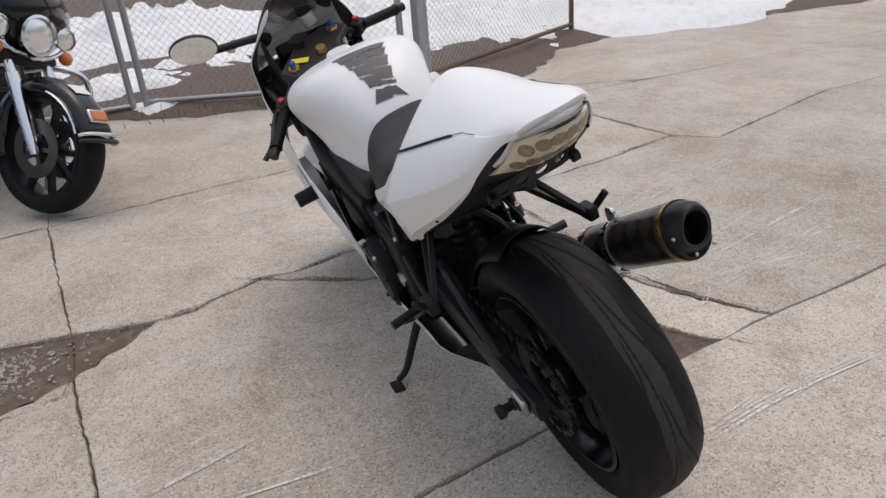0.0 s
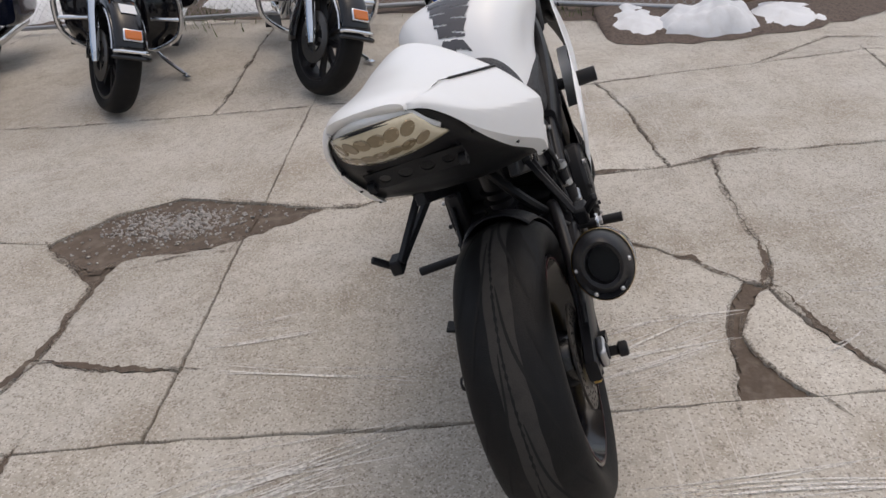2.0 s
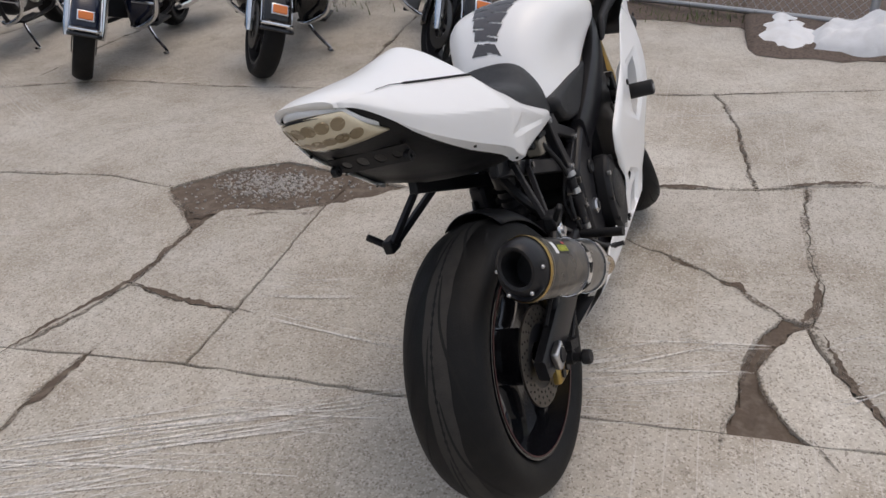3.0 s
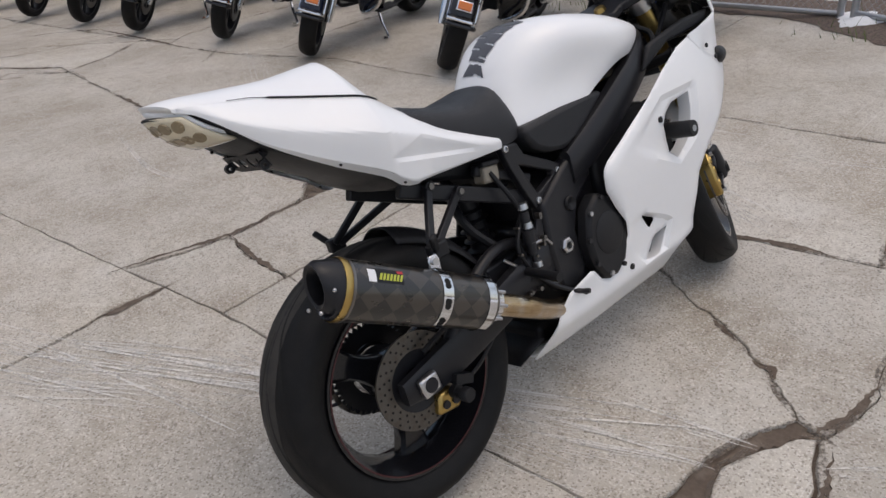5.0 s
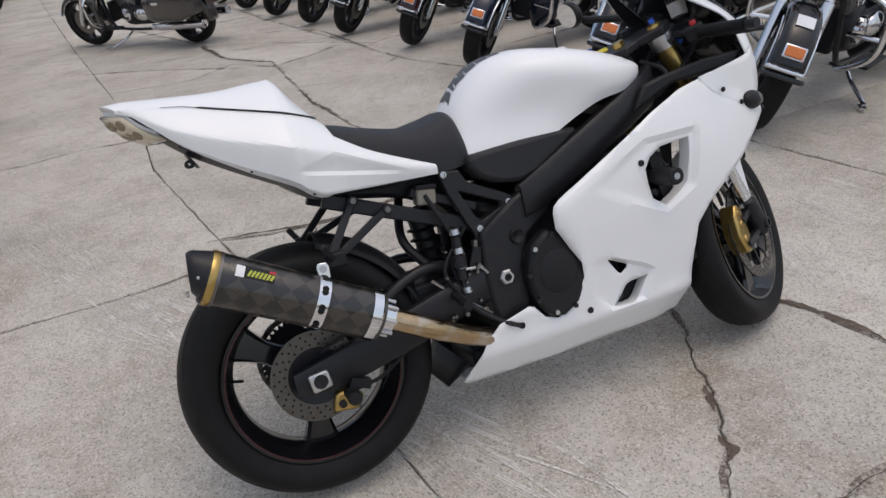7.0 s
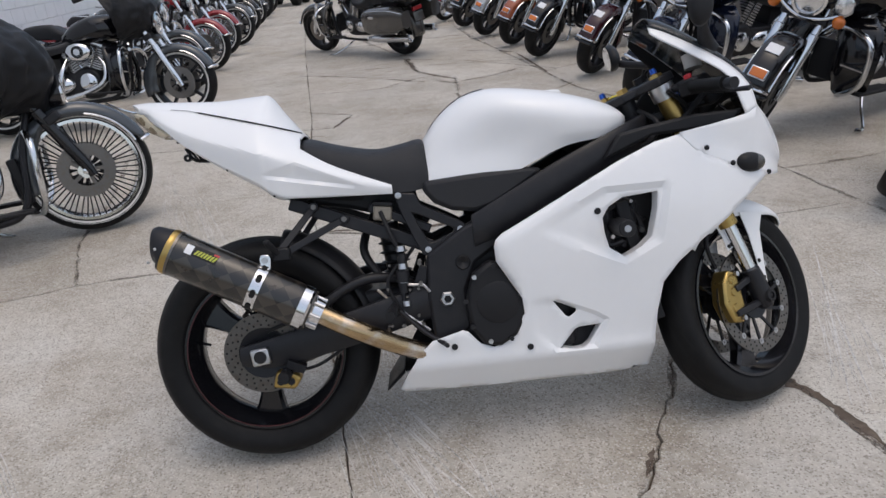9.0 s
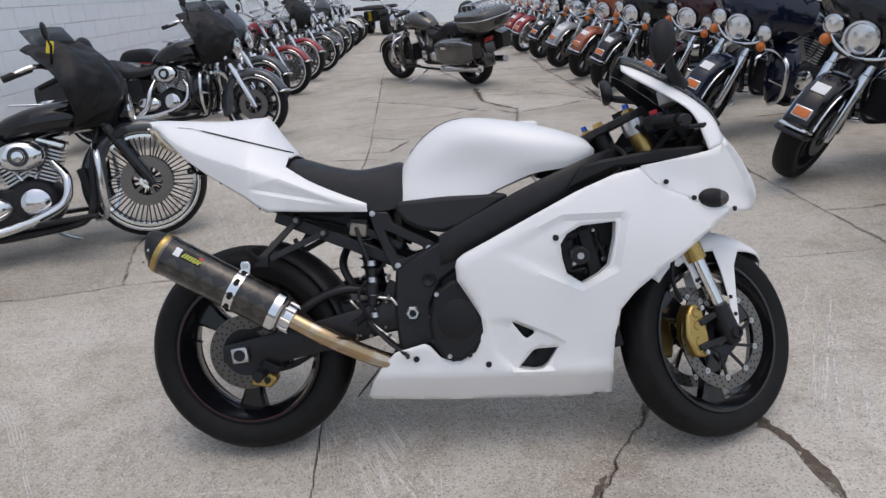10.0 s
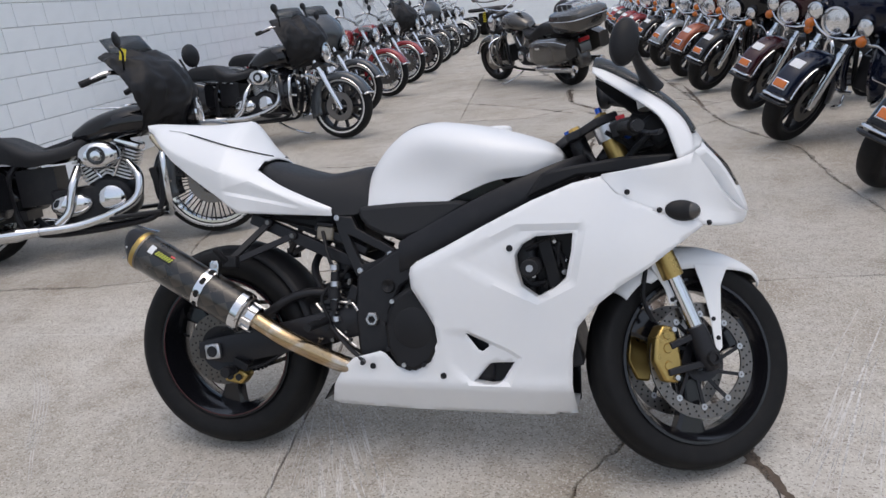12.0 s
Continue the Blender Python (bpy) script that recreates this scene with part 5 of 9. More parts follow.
    grid(bm, [[(x, s * y, z) for x, z in lp] for lp, y in ((rim_, 0.1445), (rim_, 0.122), (hole_, 0.122), (hole_, 0.1445), (rim_, 0.1445))], False, True)
    bmesh.ops.remove_doubles(bm, verts=bm.verts, dist=1e-5)
    bmesh.ops.recalc_face_normals(bm, faces=bm.faces)
    part("subframe_bracket", bm, SATIN, bike, "black cast triangular subframe bracket", bevel=0.0035)
    for p in ((0.568, 0.593), (0.477, 0.547), (0.412, 0.698)):
        bm = B()
        lathe(bm, [(0.0, -0.1455), (0.0042, -0.1455), (0.0048, -0.1500), (0.0082, -0.1495), (0.0088, -0.144), (0.0, -0.143)], (p[0], 0, p[1]), 14)
        bmesh.ops.transform(bm, matrix=Matrix.Diagonal((1, -s, 1, 1)), verts=bm.verts)
        part("frame_bolt", bm, ALU, bike, "dull steel socket bolt")
    bm = B()
    bar(bm, (0.495, s * 0.118, 0.548), (0.12, s * 0.10, 0.705), 0.022, 0.036)
    bar(bm, (0.49, s * 0.118, 0.60), (0.33, s * 0.11, 0.675), 0.018, 0.024)
    part("subframe_rail", bm, SATIN, bike, "black subframe rail", bevel=0.004)
    # pivot
    bm = B()
    lathe(bm, [(0.011, -0.160), (0.011, -0.172), (0.017, -0.172), (0.021, -0.168), (0.021, -0.158)], (0.515, 0, 0.412), 6)
    part("pivot_nut", bm, ALU, bike, "silver hexagon pivot nut", xf=Matrix.Diagonal((1, -s, 1, 1)))
    bm = B()
    lathe(bm, [(0.0, -0.158), (0.017, -0.158), (0.020, -0.163), (0.017, -0.168), (0.008, -0.164), (0.0, -0.160)], (0.565, 0, 0.505), 20)
    part("frame_plug", bm, BLACK, bike, xf=Matrix.Diagonal((1, -s, 1, 1)))
    # pillion hanger: two struts to a folded peg
    bm = B()
    for A, C in (((0.185, 0.118, 0.690), (0.093, 0.190, 0.585)), ((0.262, 0.118, 0.650), (0.105, 0.190, 0.580))):
        bar(bm, (A[0], s * A[1], A[2]), (C[0], s * C[1], C[2]), 0.012, 0.018)
        cyl(bm, (A[0], s * (A[1] - 0.008), A[2]), (A[0], s * (A[1] + 0.012), A[2]), 0.013, seg=12)
    hang = part("pillion_hanger", bm, SATIN, bike, "black pillion footrest hanger", bevel=0.002)
    bm = B()
    box(bm, (0.10, s * 0.200, 0.580), (0.045, 0.026, 0.034))
    part("peg_clevis", bm, BLACK, hang, bevel=0.005)
    bm = B()
    bar(bm, (0.092, s * 0.208, 0.582), (0.070, s * 0.236, 0.622), 0.012, 0.016)
    part("pillion_peg", bm, BLACK, hang, bevel=0.004)
    for A in ((0.185, 0.690), (0.262, 0.650)):
        bm = B()
        cyl(bm, (A[0], s * 0.128, A[1]), (A[0], s * 0.134, A[1]), 0.007, seg=12)
        part("hanger_bolt", bm, STEEL, hang)
    # rider rearset
    bm = B()
    prism(bm, [(0.36, 0.40), (0.40, 0.37), (0.455, 0.42), (0.47, 0.50), (0.45, 0.51), (0.42, 0.44)], -0.150, -0.140)
    rs = part("footrest_plate", bm, SATIN, bike, "black rear-set footrest plate", xf=Matrix.Diagonal((1, -s, 1, 1)), bevel=0.003)
    bm = B()
    cyl(bm, (0.372, s * 0.15, 0.405), (0.362, s * 0.262, 0.402), 0.011, 0.012, 12)
    part("footrest", bm, BLACK, rs, "black ribbed footrest")
    bm = B()
    tube(bm, [(0.385, s * 0.158, 0.392), (0.44, s * 0.170, 0.335), (0.49, s * 0.185, 0.300), (0.50, s * 0.215, 0.298)], 0.0065, 8, 12)
    part("pedal", bm, SATIN, rs)
# rear brake cylinder, hoses, linkage: small hardware behind the footrest
bm = B()
cyl(bm, (0.405, -0.158, 0.545), (0.400, -0.160, 0.44), 0.012, 0.012)
cyl(bm, (0.402, -0.160, 0.50), (0.401, -0.160, 0.47), 0.018, 0.018)
cyl(bm, (0.40, -0.160, 0.44), (0.398, -0.160, 0.40), 0.005, 0.005)
part("brake_master_cylinder", bm, SATIN, bike, "black rear brake cylinder")
for z in (0.552, 0.505, 0.468, 0.405):
    bm = B()
    cyl(bm, (0.404, -0.160, z), (0.404, -0.160, z + 0.014), 0.0135, 0.012, 14)
    part("cylinder_fitting", bm, ALU, bike, "bright hydraulic fitting")
bm = B()
rnd = random.Random(4)
for k in range(16):
    x, z = rnd.uniform(0.33, 0.46), rnd.uniform(0.33, 0.56)
    cyl(bm, (x, -0.150, z), (x, -0.166, z), rnd.uniform(0.003, 0.006), seg=8)
part("linkage_bolt", bm, STEEL, bike, "small bright bolts and joints", kind="stuff")
bm = B()
tube(bm, [(0.36, -0.13, 0.66), (0.38, -0.150, 0.60), (0.40, -0.155, 0.55)], 0.006, 8, 12)
tube(bm, [(0.42, -0.14, 0.54), (0.36, -0.155, 0.47), (0.38, -0.150, 0.38), (0.25, -0.13, 0.36), (0.1, -0.13, 0.30)], 0.005, 8, 26)
tube(bm, [(0.44, -0.14, 0.56), (0.39, -0.13, 0.48), (0.42, -0.15, 0.36), (0.47, -0.14, 0.31)], 0.005, 8, 20)
tube(bm, [(0.34, 0.02, 0.66), (0.30, -0.06, 0.56), (0.34, -0.1, 0.48)], 0.012, 8, 16)
part("hose", bm, BLACK, bike)
bm = B()
tube(bm, [(0.33, -0.13, 0.45), (0.40, -0.155, 0.38), (0.46, -0.155, 0.33)], 0.004, 6)
tube(bm, [(0.41, -0.155, 0.46), (0.455, -0.158, 0.455), (0.47, -0.158, 0.435)], 0.004, 6)
part("linkage_rod", bm, ALU, bike)
bm = B()
cyl(bm, (0.37, 0, 0.62), (0.40, 0, 0.36), 0.030, 0.030, 16)
shock = part("shock_absorber", bm, SATIN, bike, "black rear shock absorber")
for k in range(7):
    z = 0.40 + k * 0.027
    bm = B()
    lathe(bm, [(0.030, -0.005), (0.042, 0), (0.030, 0.005)], (0.40 - (z - 0.36) * 0.115, 0, z), 18, True, 'Z')
    part("spring_coil", bm, BLACK, shock)
bm = B()
box(bm, (0.365, -0.112, 0.655), (0.050, 0.040, 0.040), pose(0, 0, 0, 0, 8, 0))
res = part("coolant_reservoir", bm, BEIGE, bike, "yellowed plastic fluid reservoir", bevel=0.006)
bm = B()
box(bm, (0.368, -0.113, 0.680), (0.054, 0.044, 0.012), pose(0, 0, 0, 0, 8, 0))
part("reservoir_lid", bm, BLACK, res, bevel=0.003)
bm = B()
prism(bm, [(0.10, 0.735), (0.46, 0.715), (0.47, 0.60), (0.44, 0.585), (0.40, 0.635), (0.28, 0.672), (0.12, 0.705)], -0.080, 0.080)
part("battery_tray", bm, BLACK, bike, "matt black battery tray", bevel=0.012)
# belly tray end and oil pan: dark box added as the header shadow
bm = B()
box(bm, (0.72, 0, 0.195), (0.62, 0.19, 0.06))
part("oil_pan", bm, SATIN, bike, bevel=0.015)
# side stand on the left
bm = B()
tube(bm, [(0.56, 0.115, 0.30), (0.555, 0.19, 0.215), (0.545, 0.262, 0.125), (0.535, 0.30, 0.112)], [0.013, 0.012, 0.010, 0.009], 10, 16)
stand = part("side_stand", bm, BLACK, bike, "black side stand leg, extended")
bm = B()
box(bm, (0.528, 0.310, 0.100), (0.05, 0.034, 0.009), pose(0, 0, 0, 17, 0, 0))
part("stand_foot", bm, BLACK, stand, bevel=0.003)

# ---- bodywork ----


def tail_sections():
    return [
        (-0.290, [(0, 1.015), (0.024, 1.013), (0.040, 1.009), (0.050, 1.004), (0.056, 0.999), (0.058, 0.995), (0.057, 0.990)]),
        (-0.24, [(0, 1.016), (0.036, 1.012), (0.062, 1.001), (0.080, 0.986), (0.089, 0.972), (0.090, 0.966), (0.088, 0.958)]),
        (-0.16, [(0, 1.010), (0.042, 1.003), (0.074, 0.986), (0.100, 0.963), (0.119, 0.935), (0.121, 0.923), (0.115, 0.903)]),
        (-0.05, [(0, 1.002), (0.045, 0.994), (0.084, 0.969), (0.122, 0.934), (0.154, 0.890), (0.157, 0.872), (0.147, 0.830)]),
        (0.055, [(0, 1.006), (0.050, 0.991), (0.100, 0.957), (0.148, 0.912), (0.189, 0.856), (0.193, 0.834), (0.178, 0.768)]),
        (0.088, [(0, 1.001), (0.050, 0.983), (0.102, 0.942), (0.151, 0.896), (0.190, 0.845), (0.194, 0.820), (0.178, 0.740)]),
        (0.124, [(0, 0.950), (0.052, 0.934), (0.104, 0.906), (0.151, 0.872), (0.187, 0.830), (0.191, 0.803), (0.176, 0.720)]),
        (0.172, [(0, 0.885), (0.058, 0.880), (0.108, 0.866), (0.150, 0.845), (0.180, 0.812), (0.184, 0.785), (0.166, 0.716)]),
    ]


def swept(x, y):
    """The rear edge sweeps forward towards the sides."""
    return x + 0.034 * min(1.4, (y / 0.06) ** 2) * min(1.0, max(0.0, (-0.13 - x) / 0.16)) ** 1.3


RAW = surface([(x, half_ring(p)) for x, p in tail_sections()], 72, 61)
TAIL = [[(swept(p[0], p[1]), p[1], p[2]) for p in r] for r in RAW]
WING = [(0.172, None), (0.24, [(0.152, 0.800), (0.174, 0.780), (0.176, 0.760), (0.160, 0.712)]), (0.32, [(0.152, 0.762), (0.166, 0.748), (0.167, 0.732), (0.156, 0.708)]), (0.40, [(0.148, 0.728), (0.153, 0.722), (0.153, 0.714), (0.150, 0.704)])]
stations = [[tuple(p) for p in RAW[-1][45:61]]] + [[(x, y, z) for y, z in cr(prof, 16)] for x, prof in WING[1:]]
wing_rows = [list(r) for r in zip(*[cr([st[j] for st in stations], 30) for j in range(16)])]
FLANK = [(float(r[30][0]), [float(p[2]) for p in r[:29:-1]], [float(p[1]) for p in r[:29:-1]]) for r in RAW]
FLANK += [(float(r[0][0]), [float(p[2]) for p in r[::-1]], [float(p[1]) for p in r[::-1]]) for r in wing_rows[1:]]


def seam_z(x):
    return 0.976 - (x + 0.123) * 0.297 if x > -0.123 else 0.976 + (-0.123 - x) * 0.12


def facet(x, z):
    """Depth of the folded undercut on the flank."""
    if not 0.066 < x < 0.33:
        return 0.0
    top = float(np.interp(x, (0.066, 0.158, 0.33), (0.788, 0.812, 0.731)))
    low = float(np.interp(x, (0.066, 0.33), (0.788, 0.731)))
    deep = 0.32 * (top - low)
    if z > top or z < low - 0.010:
        return 0.0
    return deep * (top - z) / max(1e-4, top - low) if z > low else deep * (z - low + 0.010) / 0.010


def flank_y(x, z):
    k = min(len(FLANK) - 2, max(0, sum(1 for f in FLANK if f[0] <= x) - 1))
    a, b = FLANK[k], FLANK[k + 1]
    f = min(1.0, max(0.0, (x - a[0]) / (b[0] - a[0])))
    return float(np.interp(z, a[1], a[2])) * (1 - f) + float(np.interp(z, b[1], b[2])) * f + 0.0012 - facet(x, z)


# seat cowl: the body above the shut line
bm = B()
vs = grid(bm, TAIL)
rim_ = [bm.verts.new((v.co.x + 0.004, v.co.y * 0.95, 1.004 - 4.8 * v.co.y ** 2)) for v in vs[0]]
for j in range(60):
    bm.faces.new((vs[0][j], vs[0][j + 1], rim_[j + 1], rim_[j]))
gone = [f for f in bm.faces if f.calc_center_median().x > -0.275 and f.calc_center_median().z < seam_z(f.calc_center_median().x) - 0.014]
bmesh.ops.delete(bm, geom=gone, context='FACES')
bmesh.ops.recalc_face_normals(bm, faces=bm.faces)
tail = part("tail_fairing", bm, WHITE, bike, "white seat cowl and tail fairing", smooth=40, solid=0.004, inner=BLACK)
LOW = [(float(r[-1][0]), float(r[-1][2])) for r in RAW if r[-1][0] < 0.125]
BELOW = LOW + [(0.134, 0.7195), (0.24, 0.7125), (0.32, 0.7085), (0.40, 0.7045)]
ABOVE = [(float(r[0][0]), float(r[0][2]) - 0.0005) for r in wing_rows]
flank_x = list(np.linspace(-0.286, 0.06, 40)) + list(np.linspace(0.068, 0.158, 16)) + [0.164, 0.169, 0.1725] + list(np.linspace(0.18, 0.328, 26)) + list(np.linspace(0.335, 0.399, 12))


def flank_column(x):
    """Heights down the side panel at one station, with rows lying on its folds."""
    top = seam_z(x) if x < 0.166 else float(np.interp(x, (0.166, 0.170), (0.888, 0.862))) if x < 0.171 else float(np.interp(x, [q[0] for q in ABOVE], [q[1] for q in ABOVE]))
    low = float(np.interp(x, [q[0] for q in BELOW], [q[1] for q in BELOW]))
    f1 = float(np.interp(x, (0.068, 0.158, 0.328), (0.7875, 0.812, 0.7315)))
    f2 = float(np.interp(x, (0.068, 0.328), (0.7875, 0.7312)))
    if x < 0.068:
        f1 = f2 = low + (0.7875 - 0.762) * (top - low) / 0.157
    elif x > 0.328:
        f1 = f2 = low + (0.7312 - 0.7081) * (top - low) / 0.052
    f1 = max(f1, f2 + 0.0015)
    f3 = f2 - min(0.010, 0.5 * (f2 - low))
    knots = [top] + [top + (f1 - top) * k / 18 for k in range(1, 19)] + [f1 + (f2 - f1) * k / 5 for k in range(1, 6)] + [f3] + [f3 + (low - f3) * k / 5 for k in range(1, 6)]
    return knots


for s in (-1, 1):
    bm = B()
    grid(bm, [[(swept(float(x), flank_y(x, z)), s * flank_y(x, z), z) for z in flank_column(x)] for x in flank_x])
    for f in bm.faces:
        f.normal_update()
        if f.normal.y * s < 0:
            f.normal_flip()
    flank = part("tail_flank", bm, WHITE, tail, "white tail side panel with a folded crease", smooth=16, solid=0.004)
    # undercut panel folded in below the flank
    bm = B()
    edge_ = [Vector((swept(x, flank_y(x, z)), s * flank_y(x, z), z)) for x, z in [(0.134, 0.718)] + LOW[::-4] if x > -0.215]
    n = len(edge_)
    grid(bm, [[e, e + Vector((0, -s * 0.020, -0.010)) * (min(1, 5 * i / n, 3 * (n - 1 - i) / n) + 0.03)] for i, e in enumerate(edge_)])
    part("tail_undercut", bm, WHITE, tail, "white undercut panel below the flank", smooth=40, face=(0, s, -1))
    for k in (3, 8, 12, 15):
        e = edge_[min(n - 2, k)]
        bm = B()
        ball(bm, e + Vector((0, -s * 0.008, -0.004)), 0.0036, 10, 6)
        part("tail_screw", bm, BLACK, tail)
    # dark shut line beside the cowl
    bm = B()
    seam = [(swept(x, flank_y(x, seam_z(x))), s * (flank_y(x, seam_z(x)) + 0.0006), seam_z(x) + 0.0012) for x in np.linspace(-0.175, 0.165, 40)]
    tube(bm, seam, [0.0006 if k < 10 else 0.0022 for k in range(40)], 6)
    part("cowl_seam", bm, BLACK, bike, "dark shut line beside the seat cowl")
# under-tail, closing the shell from below
bm = B()
rows = []
for row in TAIL[5::2]:
    a, b = np.array(row[0]), np.array(row[-1])
    rows.append([a * (1 - f) + b * f + np.array((0, 0, -0.022 * math.sin(math.pi * f) + 0.006)) for f in np.linspace(0.03, 0.97, 9)])
grid(bm, rows)
part("under_tail", bm, BLACK, bike, "black under-tail tray", smooth=50, solid=0.003)
bm = B()
rows = []
for x, z, w, h in ((-0.13, 0.902, 0.065, 0.02), (-0.02, 0.850, 0.09, 0.03), (0.10, 0.778, 0.105, 0.035), (0.20, 0.722, 0.10, 0.035), (0.32, 0.695, 0.09, 0.04)):
    rows.append([(x, a * w, z + b * h) for a, b in ((-1, 0.5), (-0.8, -0.5), (0.8, -0.5), (1, 0.5))])
vs = grid(bm, rows, False, True)
cap(bm, vs[0])
cap(bm, vs[-1])
part("rear_mudguard", bm, BLACK, bike, "black rear inner mudguard", bevel=0.008)
# tail lamp
def lamp_point(f, v, w0, w1, off=0.0):
    y = v * (w0 + w1 * f ** 0.7)
    x = -0.287 + 0.078 * f - 0.010 * math.sin(math.pi * min(1, f)) * (1 - v * v * 0.6) + 0.044 * v * v
    z = 1.004 - 0.0155 * v * v
    z -= (z - 0.922) * f + 0.006 * math.sin(math.pi * min(1, f))
    return (x + off, y, z + off)


bm = B()
grid(bm, [[lamp_point(f, v, 0.0565, 0.030, 0.0) for v in np.linspace(-1, 1, 15)] for f in np.linspace(0, 1.12, 10)])
part("lamp_surround", bm, WHITE, bike, "white surround of the tail lamp", smooth=60, solid=0.003)
LAMP = [[lamp_point(f, v, 0.0545, 0.028, -0.004) for v in np.linspace(-1, 1, 15)] for f in np.linspace(0.06, 0.98, 9)]
bm = B()
grid(bm, LAMP)
lamp = part("tail_lamp", bm, LENS, bike, "yellowed clear tail lamp lens with round reflectors", smooth=60, solid=-0.006)
bm = B()
tube(bm, [tuple(np.array(p) + np.array((-0.003, 0, -0.003))) for p in LAMP[0]], 0.003, 6)
part("lamp_rim", bm, BLACK, lamp, "dark gap above the lens")
for r, n in ((2, 6), (5, 7)):
    for k in range(n):
        v = 1.0 + (k + 0.5) * 12 / n
        j = int(v)
        f = v - j
        p = Vector(tuple(np.array(LAMP[r][j]) * (1 - f) + np.array(LAMP[r][j + 1]) * f))
        a = Vector(tuple(np.array(LAMP[r + 1][j]) - np.array(LAMP[r - 1][j]))).normalized()
        b = Vector(tuple(np.array(LAMP[r][min(14, j + 1)]) - np.array(LAMP[r][j]))).normalized()
        nrm = a.cross(b).normalized()
        if nrm.x > 0:
            nrm = -nrm
        bm = B()
        tube(bm, [p + nrm * 0.004, p + nrm * 0.0068], [0.0128, 0.0120], 16)
        part("reflector_cup", bm, CUP, lamp)
# plate bracket
bm = B()
P = [(-0.085, 0.012), (-0.085, -0.022), (-0.06, -0.030), (0.06, -0.030), (0.085, -0.022), (0.085, 0.012)]
rings_ = [[(y + r * math.cos(k * math.pi / 6), -0.009 + r * math.sin(k * math.pi / 6)) for k in range(12)] for y, r in ((-0.055, 0.010), (-0.019, 0.0125), (0.019, 0.0125), (0.055, 0.010))]
panel(bm, P, rings_, lambda x, z: 0.0, 0.012)
bracket = part("plate_bracket", bm, BLACK, bike, "black drilled metal plate bracket", xf=pose(-0.135, 0, 0.868, 0, -28, 0) @ pose(0, 0, 0, 0, 0, 90), smooth=0, solid=0.003)
for s in (-1, 1):
    bm = B()
    bar(bm, (-0.135, s * 0.075, 0.875), (-0.085, s * 0.07, 0.895), 0.004, 0.02)
    part("bracket_arm", bm, BLACK, bracket)
    bm = B()
    lathe(bm, [(0.004, -0.006), (0.010, -0.006), (0.010, 0.006), (0.004, 0.006)], (-0.139, s * 0.079, 0.853), 14)
    part("bracket_eye", bm, BLACK, bracket)

# seat
SEAT = surface([(x, half_ring(p)) for x, p in (
    (0.150, [(0, 0.862), (0.06, 0.858), (0.105, 0.842), (0.118, 0.820), (0.115, 0.80)]),
    (0.185, [(0, 0.874), (0.07, 0.870), (0.120, 0.850), (0.138, 0.815), (0.136, 0.775)]),
    (0.26, [(0, 0.850), (0.08, 0.848), (0.132, 0.828), (0.150, 0.790), (0.150, 0.745)]),
    (0.36, [(0, 0.828), (0.08, 0.827), (0.128, 0.808), (0.146, 0.770), (0.148, 0.715)]),
    (0.44, [(0, 0.838), (0.065, 0.836), (0.108, 0.820), (0.134, 0.770), (0.140, 0.705)]),
    (0.485, [(0, 0.846), (0.050, 0.842), (0.088, 0.822), (0.120, 0.768), (0.130, 0.712)]),
    (0.512, [(0, 0.815), (0.038, 0.810), (0.068, 0.792), (0.098, 0.757), (0.118, 0.722)]))], 34, 31)
bm = B()
vs = grid(bm, SEAT)
cap(bm, vs[0])
cap(bm, vs[-1][::-1])
bm.normal_update()
bmesh.ops.recalc_face_normals(bm, faces=bm.faces)
part("seat", bm, SEATM, bike, "black vinyl rider seat", smooth=60)

# tank
TANK = surface([(x, half_ring(p)) for x, p in (
    (0.478, [(0, 0.806), (0.030, 0.804), (0.055, 0.795), (0.080, 0.775), (0.100, 0.750), (0.112, 0.730)]),
    (0.50, [(0, 0.850), (0.035, 0.846), (0.068, 0.832), (0.094, 0.800), (0.112, 0.762), (0.124, 0.724)]),
    (0.55, [(0, 0.908), (0.045, 0.904), (0.088, 0.886), (0.115, 0.842), (0.126, 0.775), (0.138, 0.720)]),
    (0.615, [(0, 0.950), (0.060, 0.946), (0.112, 0.925), (0.142, 0.875), (0.138, 0.785), (0.146, 0.716)]),
    (0.69, [(0, 0.963), (0.075, 0.958), (0.136, 0.938), (0.168, 0.890), (0.150, 0.800), (0.152, 0.714)]),
    (0.78, [(0, 0.952), (0.085, 0.948), (0.155, 0.925), (0.186, 0.880), (0.172, 0.815), (0.156, 0.752)]),
    (0.87, [(0, 0.934), (0.085, 0.930), (0.158, 0.908), (0.188, 0.868), (0.182, 0.822), (0.160, 0.785)]),
    (0.96, [(0, 0.908), (0.080, 0.904), (0.140, 0.886), (0.168, 0.860), (0.166, 0.824), (0.150, 0.797)]),
    (1.02, [(0, 0.884), (0.065, 0.880), (0.112, 0.868), (0.138, 0.854), (0.138, 0.834), (0.124, 0.815)]),
    (1.045, [(0, 0.858), (0.045, 0.856), (0.080, 0.852), (0.098, 0.848), (0.098, 0.836), (0.090, 0.824)]))], 60, 53)
bm = B()
vs = grid(bm, TANK)
cap(bm, vs[0])
cap(bm, vs[-1][::-1])
bmesh.ops.recalc_face_normals(bm, faces=bm.faces)
tank = part("fuel_tank", bm, WHITE, bike, "white fuel tank with sculpted knee recesses", smooth=60)


